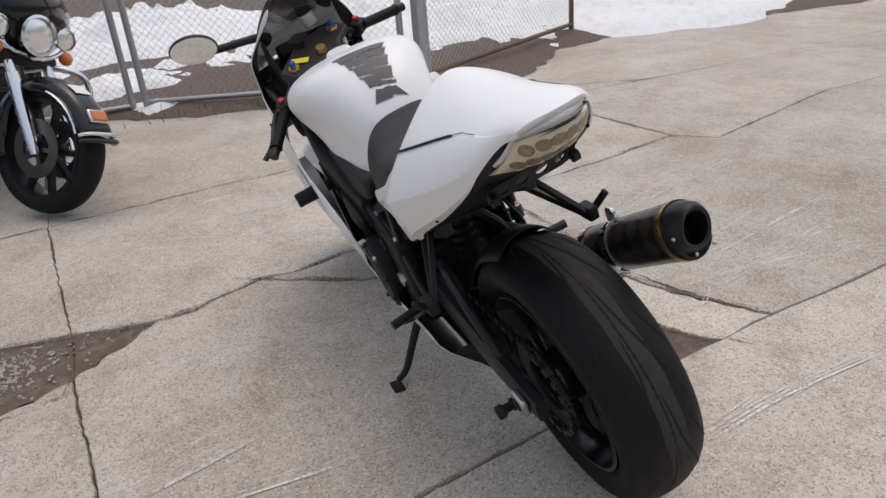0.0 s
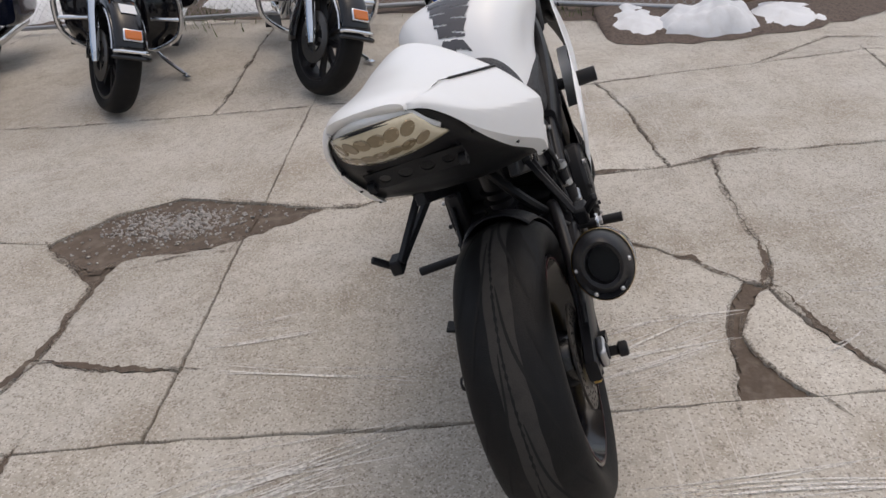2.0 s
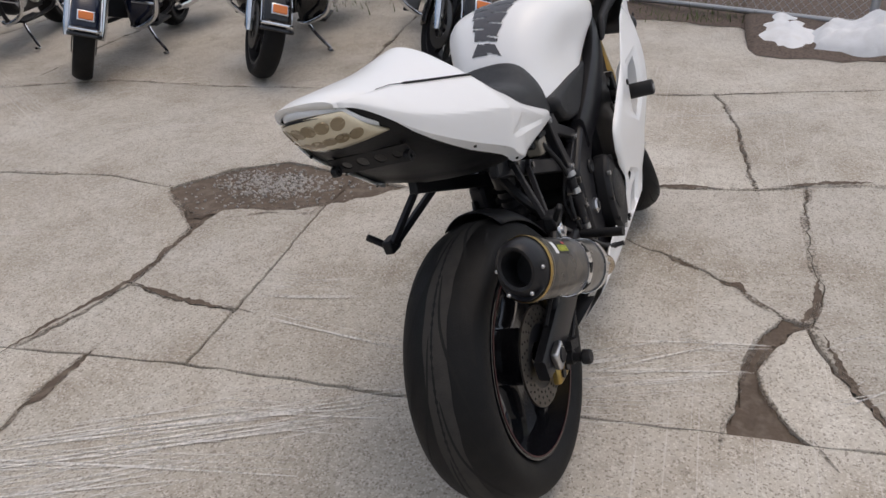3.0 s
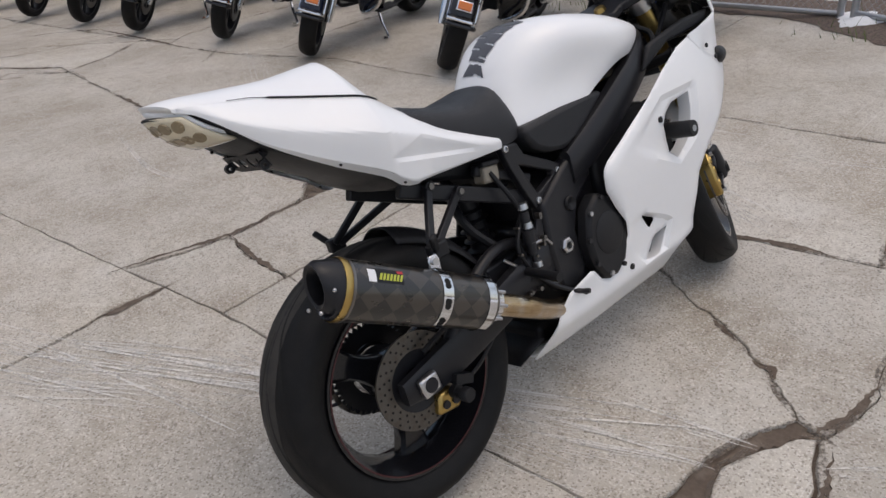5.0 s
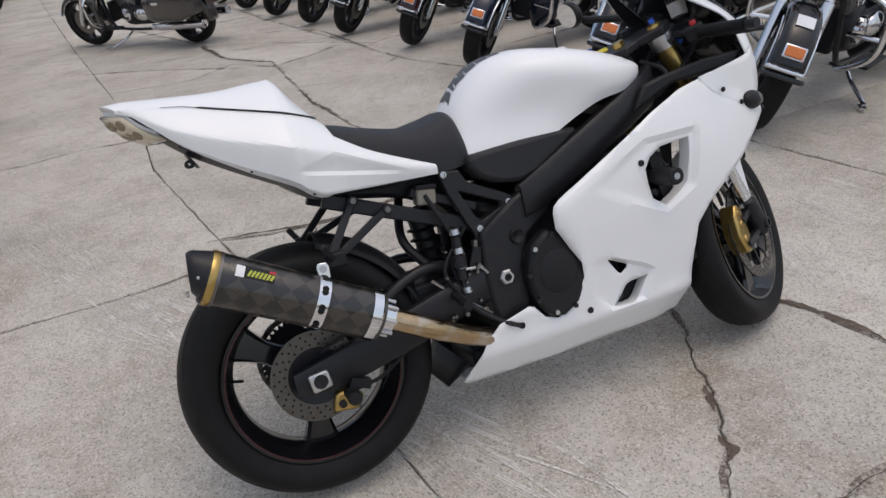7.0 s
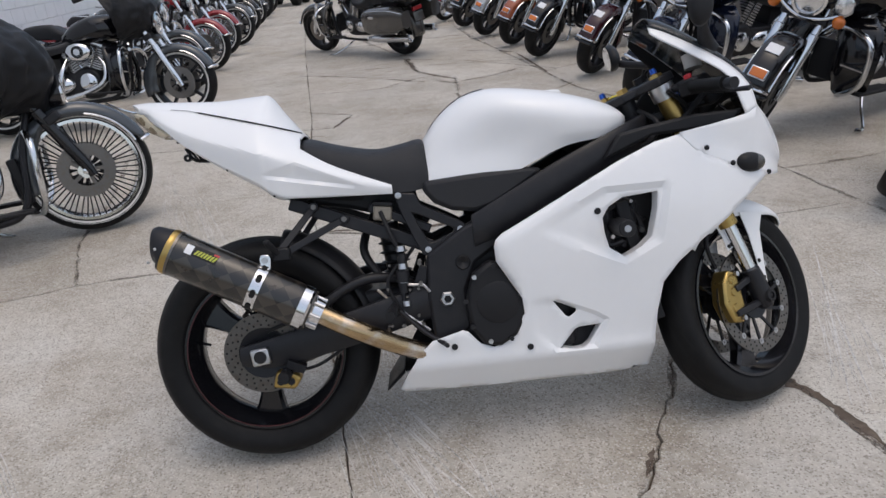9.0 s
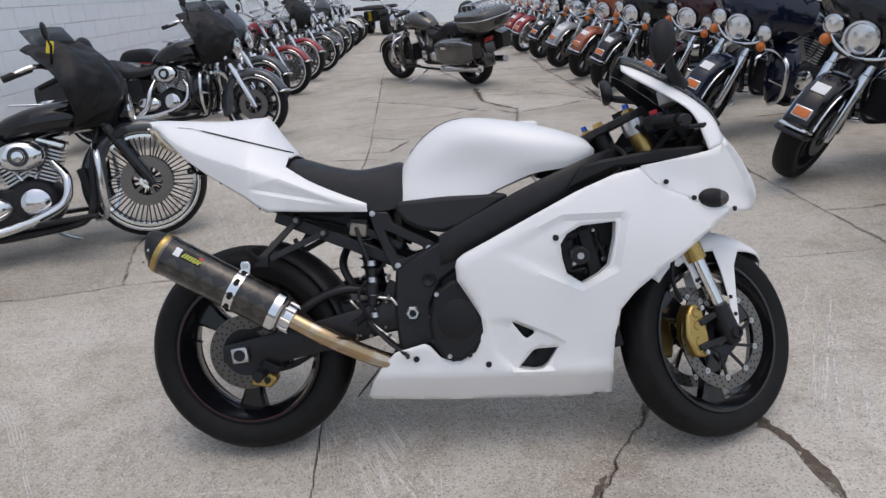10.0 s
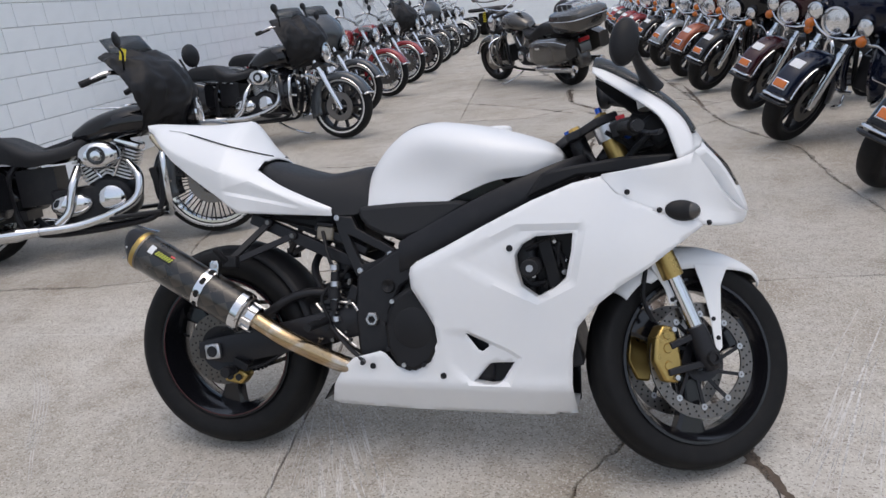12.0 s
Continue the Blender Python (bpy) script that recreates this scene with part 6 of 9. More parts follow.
def on_tank(x, w):
    """Point on the tank at x along, w metres from the centre line over the surface."""
    best = max(i for i in range(len(TANK) - 1) if TANK[i][26][0] <= x or i == 0)
    g = (x - TANK[best][26][0]) / (TANK[best + 1][26][0] - TANK[best][26][0])
    row = [np.array(p) * (1 - g) + np.array(q) * g for p, q in zip(TANK[best], TANK[best + 1])]
    d, j, sgn = 0.0, 26, (1 if w >= 0 else -1)
    while 0 < j < 52 and d < abs(w):
        st = np.linalg.norm(np.array(row[j + sgn]) - np.array(row[j]))
        if d + st > abs(w):
            f = (abs(w) - d) / st
            return np.array(row[j]) * (1 - f) + np.array(row[j + sgn]) * f
        d += st
        j += sgn
    return np.array(row[j])


bm = B()
nu, nw = 90, 40
pad = [[None] * (nw + 1) for _ in range(nu + 1)]
for i in range(nu + 1):
    f = i / nu
    tooth = 0.010 * (1 - (f * 5) % 1)
    lo, hi = -(0.060 - 0.042 * f) - tooth * (1 - 0.6 * f), (0.054 - 0.034 * f) + 0.007 * ((f * 5 + 0.5) % 1)
    if f > 0.86:
        lo, hi = -0.018 - 0.13 * (f - 0.86), 0.020 + 0.13 * (f - 0.86)
    lo, hi = lo * 1.12, hi * 1.10
    for j in range(nw + 1):
        w = lo + (hi - lo) * j / nw
        pad[i][j] = bm.verts.new(tuple(on_tank(0.680 - 0.168 * f + 0.22 * w * (1 - 0.5 * f), w) + np.array((-0.0014, 0, 0.0016))))
for i in range(nu):
    for j in range(nw):
        f, g = (i + 0.5) / nu, (j + 0.5) / nw
        slit = ((f * 5 + 0.30 * g) % 1 < 0.13 and g < 0.46) or ((f * 5 + 0.30 * g + 0.5) % 1 < 0.13 and g > 0.58) or 0.86 < f + 0.03 * g < 0.89
        if not slit:
            bm.faces.new((pad[i][j], pad[i][j + 1], pad[i + 1][j + 1], pad[i + 1][j]))
for v in [v for v in bm.verts if not v.link_faces]:
    bm.verts.remove(v)
part("tank_pad", bm, DECALM, tank, "dark grey ribbed tank pad sticker", smooth=60, face=(-1, 0, 1))
bm = B()
lathe(bm, [(0.0, 0.010), (0.032, 0.010), (0.037, 0.004), (0.037, -0.02), (0, -0.02)], (0.86, 0, 0.934), 28, True, 'Z')
part("filler_cap", bm, WHITE, tank, "white painted filler cap")


# side fairings
DISH = [(0.742, 0.578), (0.935, 0.670), (1.114, 0.670), (1.084, 0.512), (0.985, 0.462), (0.948, 0.478)]
LOWER = [(0.715, 0.392), (0.80, 0.390), (0.905, 0.342), (0.940, 0.318), (0.905, 0.236), (0.79, 0.236), (0.735, 0.290)]
REAR = [(0.86, 0.672), (0.748, 0.616), (0.668, 0.577), (0.650, 0.562), (0.645, 0.545), (0.647, 0.505), (0.680, 0.448), (0.708, 0.40)]
REAR_IN = [(0.86, 0.668), (0.770, 0.600), (0.696, 0.556), (0.682, 0.538), (0.684, 0.514), (0.712, 0.452), (0.711, 0.402)]
RETURN = REAR + REAR_IN[::-1]


def to_line(x, z, line, closed=True):
    best = 9.0
    for i in range(len(line) if closed else len(line) - 1):
        a, b = line[i], line[(i + 1) % len(line)]
        ex, ez = b[0] - a[0], b[1] - a[1]
        f = min(1, max(0, ((x - a[0]) * ex + (z - a[1]) * ez) / (ex * ex + ez * ez)))
        best = min(best, math.hypot(x - a[0] - ex * f, z - a[1] - ez * f))
    return best


def inset(poly, d):
    out = []
    sg = 1 if area_of(poly) > 0 else -1
    for i in range(len(poly)):
        a, p, b = Vector(poly[i - 1]), Vector(poly[i]), Vector(poly[(i + 1) % len(poly)])
        n1, n2 = (p - a).normalized(), (b - p).normalized()
        n1, n2 = Vector((-n1.y, n1.x)) * sg, Vector((-n2.y, n2.x)) * sg
        m = (n1 + n2).normalized()
        q = p + m * d / max(0.5, m.dot(n1))
        out.append((q.x, q.y))
    return out


def flow(v, xs, ys):
    """Smooth curve through the given stations."""
    v = min(xs[-1], max(xs[0], v))
    k = min(len(xs) - 2, max(i for i in range(len(xs)) if xs[i] <= v))
    def slope(i):
        a, b = max(0, i - 1), min(len(xs) - 1, i + 1)
        return (ys[b] - ys[a]) / (xs[b] - xs[a])
    h = xs[k + 1] - xs[k]
    f = (v - xs[k]) / h
    return (2 * f ** 3 - 3 * f * f + 1) * ys[k] + (f ** 3 - 2 * f * f + f) * h * slope(k) + (3 * f * f - 2 * f ** 3) * ys[k + 1] + (f ** 3 - f * f) * h * slope(k + 1)


def fair_w(x, z):
    w = float(flow(z, (0.13, 0.17, 0.20, 0.232, 0.27, 0.34, 0.42, 0.50, 0.60, 0.68, 0.76, 0.82), (0.085, 0.122, 0.150, 0.177, 0.182, 0.196, 0.212, 0.226, 0.236, 0.232, 0.218, 0.20)))
    w *= float(flow(x, (0.34, 0.45, 0.60, 0.80, 1.05, 1.15, 1.21, 1.29, 1.37, 1.41, 1.47, 1.51), (0.92, 0.97, 1.0, 1.0, 1.0, 1.0, 0.985, 0.890, 0.765, 0.67, 0.40, 0.05)))
    # lower edge tucks in towards the front wheel
    w -= 0.03 * max(0.0, (x - 0.98) / 0.1) * max(0.0, (0.34 - z) / 0.2)
    if in_poly((x, z), DISH):
        w -= 0.010 * min(1.0, to_line(x, z, DISH) / 0.018) * min(1.0, max(0.0, (x - 0.745) / 0.14))
    if in_poly((x, z), LOWER):
        w -= 0.009 * min(1.0, to_line(x, z, LOWER) / 0.012) * min(1.0, max(0.0, (x - 0.72) / 0.06))
    d = to_line(x, z, REAR, False)
    if x < 0.865 and z > 0.395 and (d < 0.0015 or in_poly((x, z), RETURN)):
        e = to_line(x, z, REAR_IN, False)
        w -= min(1.0, e / 0.030) * 0.012 * e / (e + d + 1e-6)
    return w


SIDE = [(0.645, 0.545), (0.650, 0.562), (0.668, 0.577), (0.748, 0.616), (0.86, 0.672), (0.974, 0.728), (1.08, 0.770), (1.150, 0.784), (1.175, 0.760), (1.205, 0.728), (1.29, 0.692), (1.380, 0.668), (1.392, 0.655), (1.318, 0.600), (1.26, 0.555), (1.193, 0.512), (1.125, 0.455), (1.085, 0.405), (1.070, 0.33), (1.066, 0.25), (1.074, 0.142), (0.90, 0.140), (0.60, 0.142), (0.375, 0.150), (0.362, 0.160), (0.388, 0.215), (0.425, 0.270), (0.462, 0.305), (0.545, 0.328), (0.560, 0.322), (0.590, 0.286), (0.625, 0.272), (0.658, 0.280), (0.690, 0.318), (0.712, 0.358), (0.708, 0.400), (0.680, 0.448), (0.647, 0.505)]
CREASES = [DISH + DISH[:1], LOWER[1:6], inset(LOWER, 0.012)[1:6], REAR_IN, [(0.42, 0.232), (1.06, 0.232)]]
DISH_IN = inset(DISH, 0.018)
CREASES += [[DISH_IN[1], DISH_IN[2], DISH_IN[3], DISH_IN[4], DISH_IN[5], (0.82, 0.571)]]
VENT = [(0.930, 0.590), (0.948, 0.618), (0.985, 0.638), (1.078, 0.645), (1.074, 0.60), (1.058, 0.530), (1.030, 0.505), (0.985, 0.482), (0.945, 0.510), (0.934, 0.55)]
NOTCH = [(0.788, 0.384), (0.850, 0.354), (0.850, 0.345), (0.832, 0.332), (0.822, 0.337)]
DUCT = [(0.804, 0.246), (0.846, 0.296), (0.858, 0.301), (0.917, 0.304), (0.883, 0.252), (0.866, 0.242), (0.842, 0.240)]
for s in (-1, 1):
    bm = B()
    panel(bm, SIDE, [VENT, NOTCH, DUCT], lambda x, z: s * fair_w(x, z), 0.011, CREASES)
    for f in bm.faces:
        f.normal_update()
        if f.normal.y * s < 0:
            f.normal_flip()
    sf = part("side_fairing", bm, WHITE, bike, "white side fairing with open vents", smooth=28, solid=0.0015, inner=BLACK)
    for x, z in ((0.918, 0.609), (0.722, 0.262), (0.520, 0.284)):
        y = s * fair_w(x, z)
        bm = B()
        cyl(bm, (x, y - s * 0.004, z), (x, y + s * 0.004, z), 0.0085, seg=14)
        part("fairing_screw", bm, BLACK, sf, "black fairing screw")
    # lips round the vents
    for hole, nm in ((VENT, "vent_lip"), (DUCT, "duct_lip")):
        bm = B()
        loop = [(x, s * (fair_w(x, z)), z) for x, z in hole]
        inner = [(x + (0.99 - x) * 0.03, s * (fair_w(x, z) - 0.035), z) for x, z in hole]
        grid(bm, [loop, inner], False, True)
        part(nm, bm, WHITE, sf, smooth=40)
    bm = B()
    prism(bm, [(0.72, 0.235), (1.04, 0.235), (1.07, 0.45), (1.10, 0.66), (0.90, 0.64), (0.74, 0.50)], s * 0.128, s * 0.134)
    part("inner_shield", bm, BLACK, bike, "black inner shield behind the vents")
    bm = B()
    cyl(bm, (0.976, s * 0.14, 0.562), (0.976, s * 0.24, 0.562), 0.018, 0.018, 18)
    cyl(bm, (0.976, s * 0.205, 0.562), (0.976, s * 0.286, 0.562), 0.0235, 0.0225, 20)
    sl = part("frame_slider", bm, BLACK, bike, "black frame slider bobbin", bevel=0.003)
    bm = B()
    cyl(bm, (0.976, s * 0.282, 0.562), (0.976, s * 0.2872, 0.562), 0.009, 0.009, 12)
    part("slider_bolt", bm, GALV, sl)
    for x, z, r, m_ in ((1.045, 0.545, 0.009, ALU), (1.052, 0.575, 0.006, CHROME), (0.965, 0.535, 0.007, ALU), (1.02, 0.625, 0.006, ALU)):
        bm = B()
        cyl(bm, (x, s * 0.134, z), (x + 0.006, s * 0.165, z - 0.004), r, r * 0.8, 12)
        part("engine_fitting", bm, m_, engine, "bright hose fitting")
    for pts_ in ([(0.95, 0.60), (1.0, 0.615), (1.04, 0.585), (1.06, 0.53)], [(1.0, 0.50), (1.03, 0.55), (1.035, 0.62)], [(0.93, 0.55), (0.96, 0.51), (1.0, 0.515)]):
        bm = B()
        tube(bm, [(x, s * (0.150 + 0.01 * math.sin(9 * x)), z) for x, z in pts_], 0.008, 8, 14)
        part("coolant_hose", bm, SATIN, engine, "black rubber hose")
    # smoked indicator
    bm = B()
    ball(bm, (1.342, s * 0.190, 0.693), (0.045, 0.018, 0.026), 20, 12, pose(0, 0, 0, 0, 6, -s * 18))
    ind = part("indicator", bm, BLACK, bike, "flush black indicator with smoked lens")
    bm = B()
    ball(bm, (1.358, s * 0.1855, 0.692), (0.028, 0.0178, 0.0225), 18, 10, pose(0, 0, 0, 0, 6, -s * 18))
    part("indicator_lens", bm, mat("smoked_amber_lens", (0.05, 0.045, 0.04), 0.15, 0, 0.1, coat=0.5), ind)
bm = B()
rows = [[(x, y, 0.152) for y in np.linspace(-0.084, 0.084, 7)] for x in np.linspace(0.38, 1.07, 12)]
grid(bm, rows)
part("belly_pan", bm, WHITE, bike, "white belly pan floor", solid=0.004)
bm = B()
rows = [[(x, y, z) for y in np.linspace(-w, w, 7)] for x, z, w in ((0.326, 0.154, 0.085), (0.380, 0.215, 0.140), (0.425, 0.270, 0.165))]
grid(bm, [rows[0], rows[1]])
part("belly_rear_edge", bm, BLACK, bike, "dark rear wall of the belly pan", solid=0.003)

# nose and screen



def loft(bm, curves, n, m):
    """Right and left shell between (x, half width, z) curves, folded along each curve."""
    lines = [cr(c, n) for c in curves]
    rows = [lines[0]]
    for a, b in zip(lines, lines[1:]):
        rows += [[p + (q - p) * k / m for p, q in zip(a, b)] for k in range(1, m + 1)]
    for sg in (-1, 1):
        grid(bm, [[(p[0], sg * max(0.0, p[1]), p[2]) for p in r] for r in rows])


def shell(name, bm, material, label, centre, inner=None, thick=0.004, smooth=24):
    bmesh.ops.remove_doubles(bm, verts=bm.verts, dist=2e-5)
    bmesh.ops.recalc_face_normals(bm, faces=bm.faces)
    bm.normal_update()
    if sum((f.calc_center_median() - Vector(centre)).dot(f.normal) * f.calc_area() for f in bm.faces) < 0:
        bmesh.ops.reverse_faces(bm, faces=bm.faces)
    return part(name, bm, material, bike, label, smooth=smooth, solid=thick, inner=inner)


SEAM_A = [(1.150, 0.2140, 0.781), (1.200, 0.2225, 0.726), (1.290, 0.2062, 0.688), (1.372, 0.1768, 0.665)]
SEAM_B = [(1.372, 0.1768, 0.665), (1.406, 0.157, 0.655), (1.464, 0.093, 0.652), (1.507, 0.0, 0.656)]
FOLD_A = [(1.150, 0.2145, 0.785), (1.210, 0.2165, 0.763), (1.300, 0.1965, 0.735), (1.372, 0.1715, 0.714)]
FOLD_B = [(1.372, 0.1715, 0.714), (1.430, 0.1220, 0.697), (1.478, 0.0640, 0.686), (1.5165, 0.0, 0.674)]
EDGE_A = [(1.150, 0.2150, 0.788), (1.240, 0.2110, 0.802), (1.333, 0.1995, 0.819), (1.373, 0.1800, 0.836)]
RIDGE = [(1.373, 0.1800, 0.836), (1.413, 0.1490, 0.783), (1.452, 0.1080, 0.724), (1.486, 0.0620, 0.696), (1.517, 0.0, 0.683)]
DIP = [(1.373, 0.150, 0.838), (1.4157, 0.078, 0.7934), (1.4547, 0.046, 0.739), (1.492, 0.022, 0.7026), (1.5175, 0.0, 0.684)]
STRIP = [(1.391, 0.128, 0.8514), (1.438, 0.097, 0.8045), (1.4756, 0.064, 0.7496), (1.5015, 0.033, 0.7083), (1.519, 0.0, 0.6845)]
LAMP_EDGE = [(1.3964, 0.100, 0.866), (1.4458, 0.078, 0.811), (1.4838, 0.053, 0.7525), (1.5063, 0.028, 0.7096), (1.5195, 0.0, 0.685)]
LAMP_MID = [(1.401, 0.055, 0.877), (1.457, 0.042, 0.8153), (1.4944, 0.027, 0.754), (1.5126, 0.014, 0.7094), (1.520, 0.0, 0.6855)]
KEEL = [(1.4036, 0.0, 0.886), (1.464, 0.0, 0.819), (1.500, 0.0, 0.7546), (1.516, 0.0, 0.7093), (1.520, 0.0, 0.686)]
RIM_IN = [(1.333, 0.1995, 0.819), (1.319, 0.1965, 0.862), (1.305, 0.1935, 0.902), (1.284, 0.186, 0.934), (1.245, 0.168, 0.967), (1.198, 0.142, 1.003), (1.152, 0.114, 1.038), (1.128, 0.099, 1.060)]
RIM_OUT = [(1.373, 0.1800, 0.836), (1.366, 0.1700, 0.880), (1.346, 0.1580, 0.922), (1.310, 0.1470, 0.960), (1.260, 0.1330, 0.998), (1.206, 0.1160, 1.034), (1.160, 0.1000, 1.062), (1.128, 0.0900, 1.076)]
BROW = [[RIDGE[0], DIP[0], STRIP[0], LAMP_EDGE[0], LAMP_MID[0], KEEL[0]],
        [(1.366, 0.1700, 0.880), (1.371, 0.152, 0.8824), (1.379, 0.120, 0.8864), (1.384, 0.090, 0.891), (1.388, 0.050, 0.897), (1.388, 0.0, 0.9037)]]
bm = B()
loft(bm, [SEAM_A, FOLD_A, EDGE_A], 14, 4)
loft(bm, [SEAM_B, FOLD_B, RIDGE], 14, 4)
loft(bm, [RIDGE, DIP, STRIP, LAMP_EDGE], 14, 4)
loft(bm, [c[2:] for c in (LAMP_EDGE, LAMP_MID, KEEL)], 8, 4)
loft(bm, [RIM_IN, RIM_OUT], 30, 4)
loft(bm, BROW, 17, 4)
nose = shell("nose_fairing", bm, WHITE, "white folded nose fairing with a side recess", (1.30, 0, 0.76), inner=BLACK)
bm = B()
loft(bm, [c[:3] for c in (LAMP_EDGE, LAMP_MID, KEEL)], 8, 4)
shell("headlamp", bm, TINT, "dark glazed headlamp", (1.30, 0, 0.76), thick=0.003, smooth=50)
bm = B()
top_ = [(1.388, 0.904), (1.360, 0.947), (1.325, 0.987), (1.277, 1.029), (1.232, 1.064), (1.198, 1.088), (1.164, 1.107), (1.138, 1.114)]
edge_o = cr(RIM_OUT[1:2] + RIM_OUT[2:], 24)
mid_o = cr(top_, 24)
for sg in (-1, 1):
    rows = []
    for e, c in zip(edge_o, mid_o):
        rows.append([(e[0] + (c[0] - e[0]) * math.cos(a) ** 0.9, sg * e[1] * math.sin(a), e[2] + (c[1] - e[2]) * math.cos(a) ** 0.9) for a in np.linspace(0, math.pi / 2 - 1e-6, 12)])
    grid(bm, rows)
shell("windscreen", bm, SMOKE, "dark smoked windscreen", (1.20, 0, 0.85), thick=0.003, smooth=60)
for s in (-1, 1):
    for x, z, y in ((1.406, 0.661, 0.1585), (1.287, 0.696, 0.2085), (1.211, 0.742, 0.2290)):
        bm = B()
        ball(bm, (x, s * y, z), (0.007, 0.004, 0.007), 12, 8)
        part("nose_screw", bm, BLACK, nose)
bm = B()
box(bm, (1.285, 0, 0.90), (0.05, 0.20, 0.085), pose(0, 0, 0, 0, -38, 0))
dash = part("instrument_pod", bm, BLACK, bike, "black instrument pod", bevel=0.012)
bm = B()
cyl(bm, (1.258, 0.02, 0.915), (1.250, 0.02, 0.921), 0.042, 0.040, 28)
part("dial", bm, TINT, dash)
bm = B()
tube(bm, [(1.18, -0.10, 0.80), (1.28, -0.09, 0.90), (1.33, 0, 0.93), (1.28, 0.09, 0.90), (1.18, 0.10, 0.80)], 0.008, 8, 20)
bar(bm, (1.14, -0.05, 0.84), (1.32, -0.07, 0.88), 0.02, 0.014)
bar(bm, (1.14, 0.05, 0.84), (1.32, 0.07, 0.88), 0.02, 0.014)
part("fairing_stay", bm, BLACK, bike)
# inner panel on the far side of the cockpit
bm = B()
prism(bm, [(1.09, 0.80), (1.34, 0.815), (1.345, 0.90), (1.29, 0.965), (1.23, 0.975), (1.16, 0.90)], 0.128, 0.133)
part("cockpit_panel", bm, BLACK, bike, "matt black inner cockpit panel", bevel=0.002)
# mirrors
for s, c, yaw_ in ((-1, (1.205, -0.232, 1.10), 20), (1, (1.135, 0.333, 1.058), -8)):
    bm = B()
    if s < 0:
        tube(bm, [(1.283, -0.108, 1.002), (1.270, -0.122, 1.022), (1.248, -0.160, 1.052), (1.232, -0.205, 1.078), (1.222, -0.228, 1.096)], [0.027, 0.021, 0.014, 0.012, 0.016], 12, 18)
    else:
        tube(bm, [(1.315, 0.105, 0.968), (1.29, 0.135, 0.99), (c[0] + 0.035, c[1] - 0.04, c[2] - 0.025), (c[0] + 0.02, c[1], c[2])], [0.024, 0.014, 0.012, 0.014], 10, 14)
    mr = part("mirror", bm, BLACK, bike, "black stalked rear-view mirror")
    M = pose(*c, 0, -8, yaw_) @ pose(0, 0, 0, 12, 0, 0) if s > 0 else pose(*c, 0, 0, -66) @ pose(0, 0, 0, 80, 0, 0)
    bm = B()
    k = 0.86 if s > 0 else 0.72
    ball(bm, (0.012, 0, 0), (0.026, 0.082 * k, 0.050 * k), 24, 14)
    for v in bm.verts:
        if v.co.x < 0:
            v.co.x = 0
    bmesh.ops.transform(bm, matrix=M, verts=bm.verts)
    part("mirror_shell", bm, BLACK, mr)
    bm = B()
    n = 30
    ring = [bm.verts.new((-0.0025, 0.077 * k * math.cos(2 * math.pi * i / n), 0.045 * k * math.sin(2 * math.pi * i / n))) for i in range(n)]
    bm.faces.new(ring)
    bmesh.ops.transform(bm, matrix=M, verts=bm.verts)
    part("mirror_glass", bm, MIRROR, mr, "silver mirror glass", smooth=0, face=M.to_3x3() @ Vector((-1, 0, 0)))

# ---- steered front end ----


def fork_x(z):
    return FC[0] + 0.004 + (0.30 - z) * math.tan(RAKE)


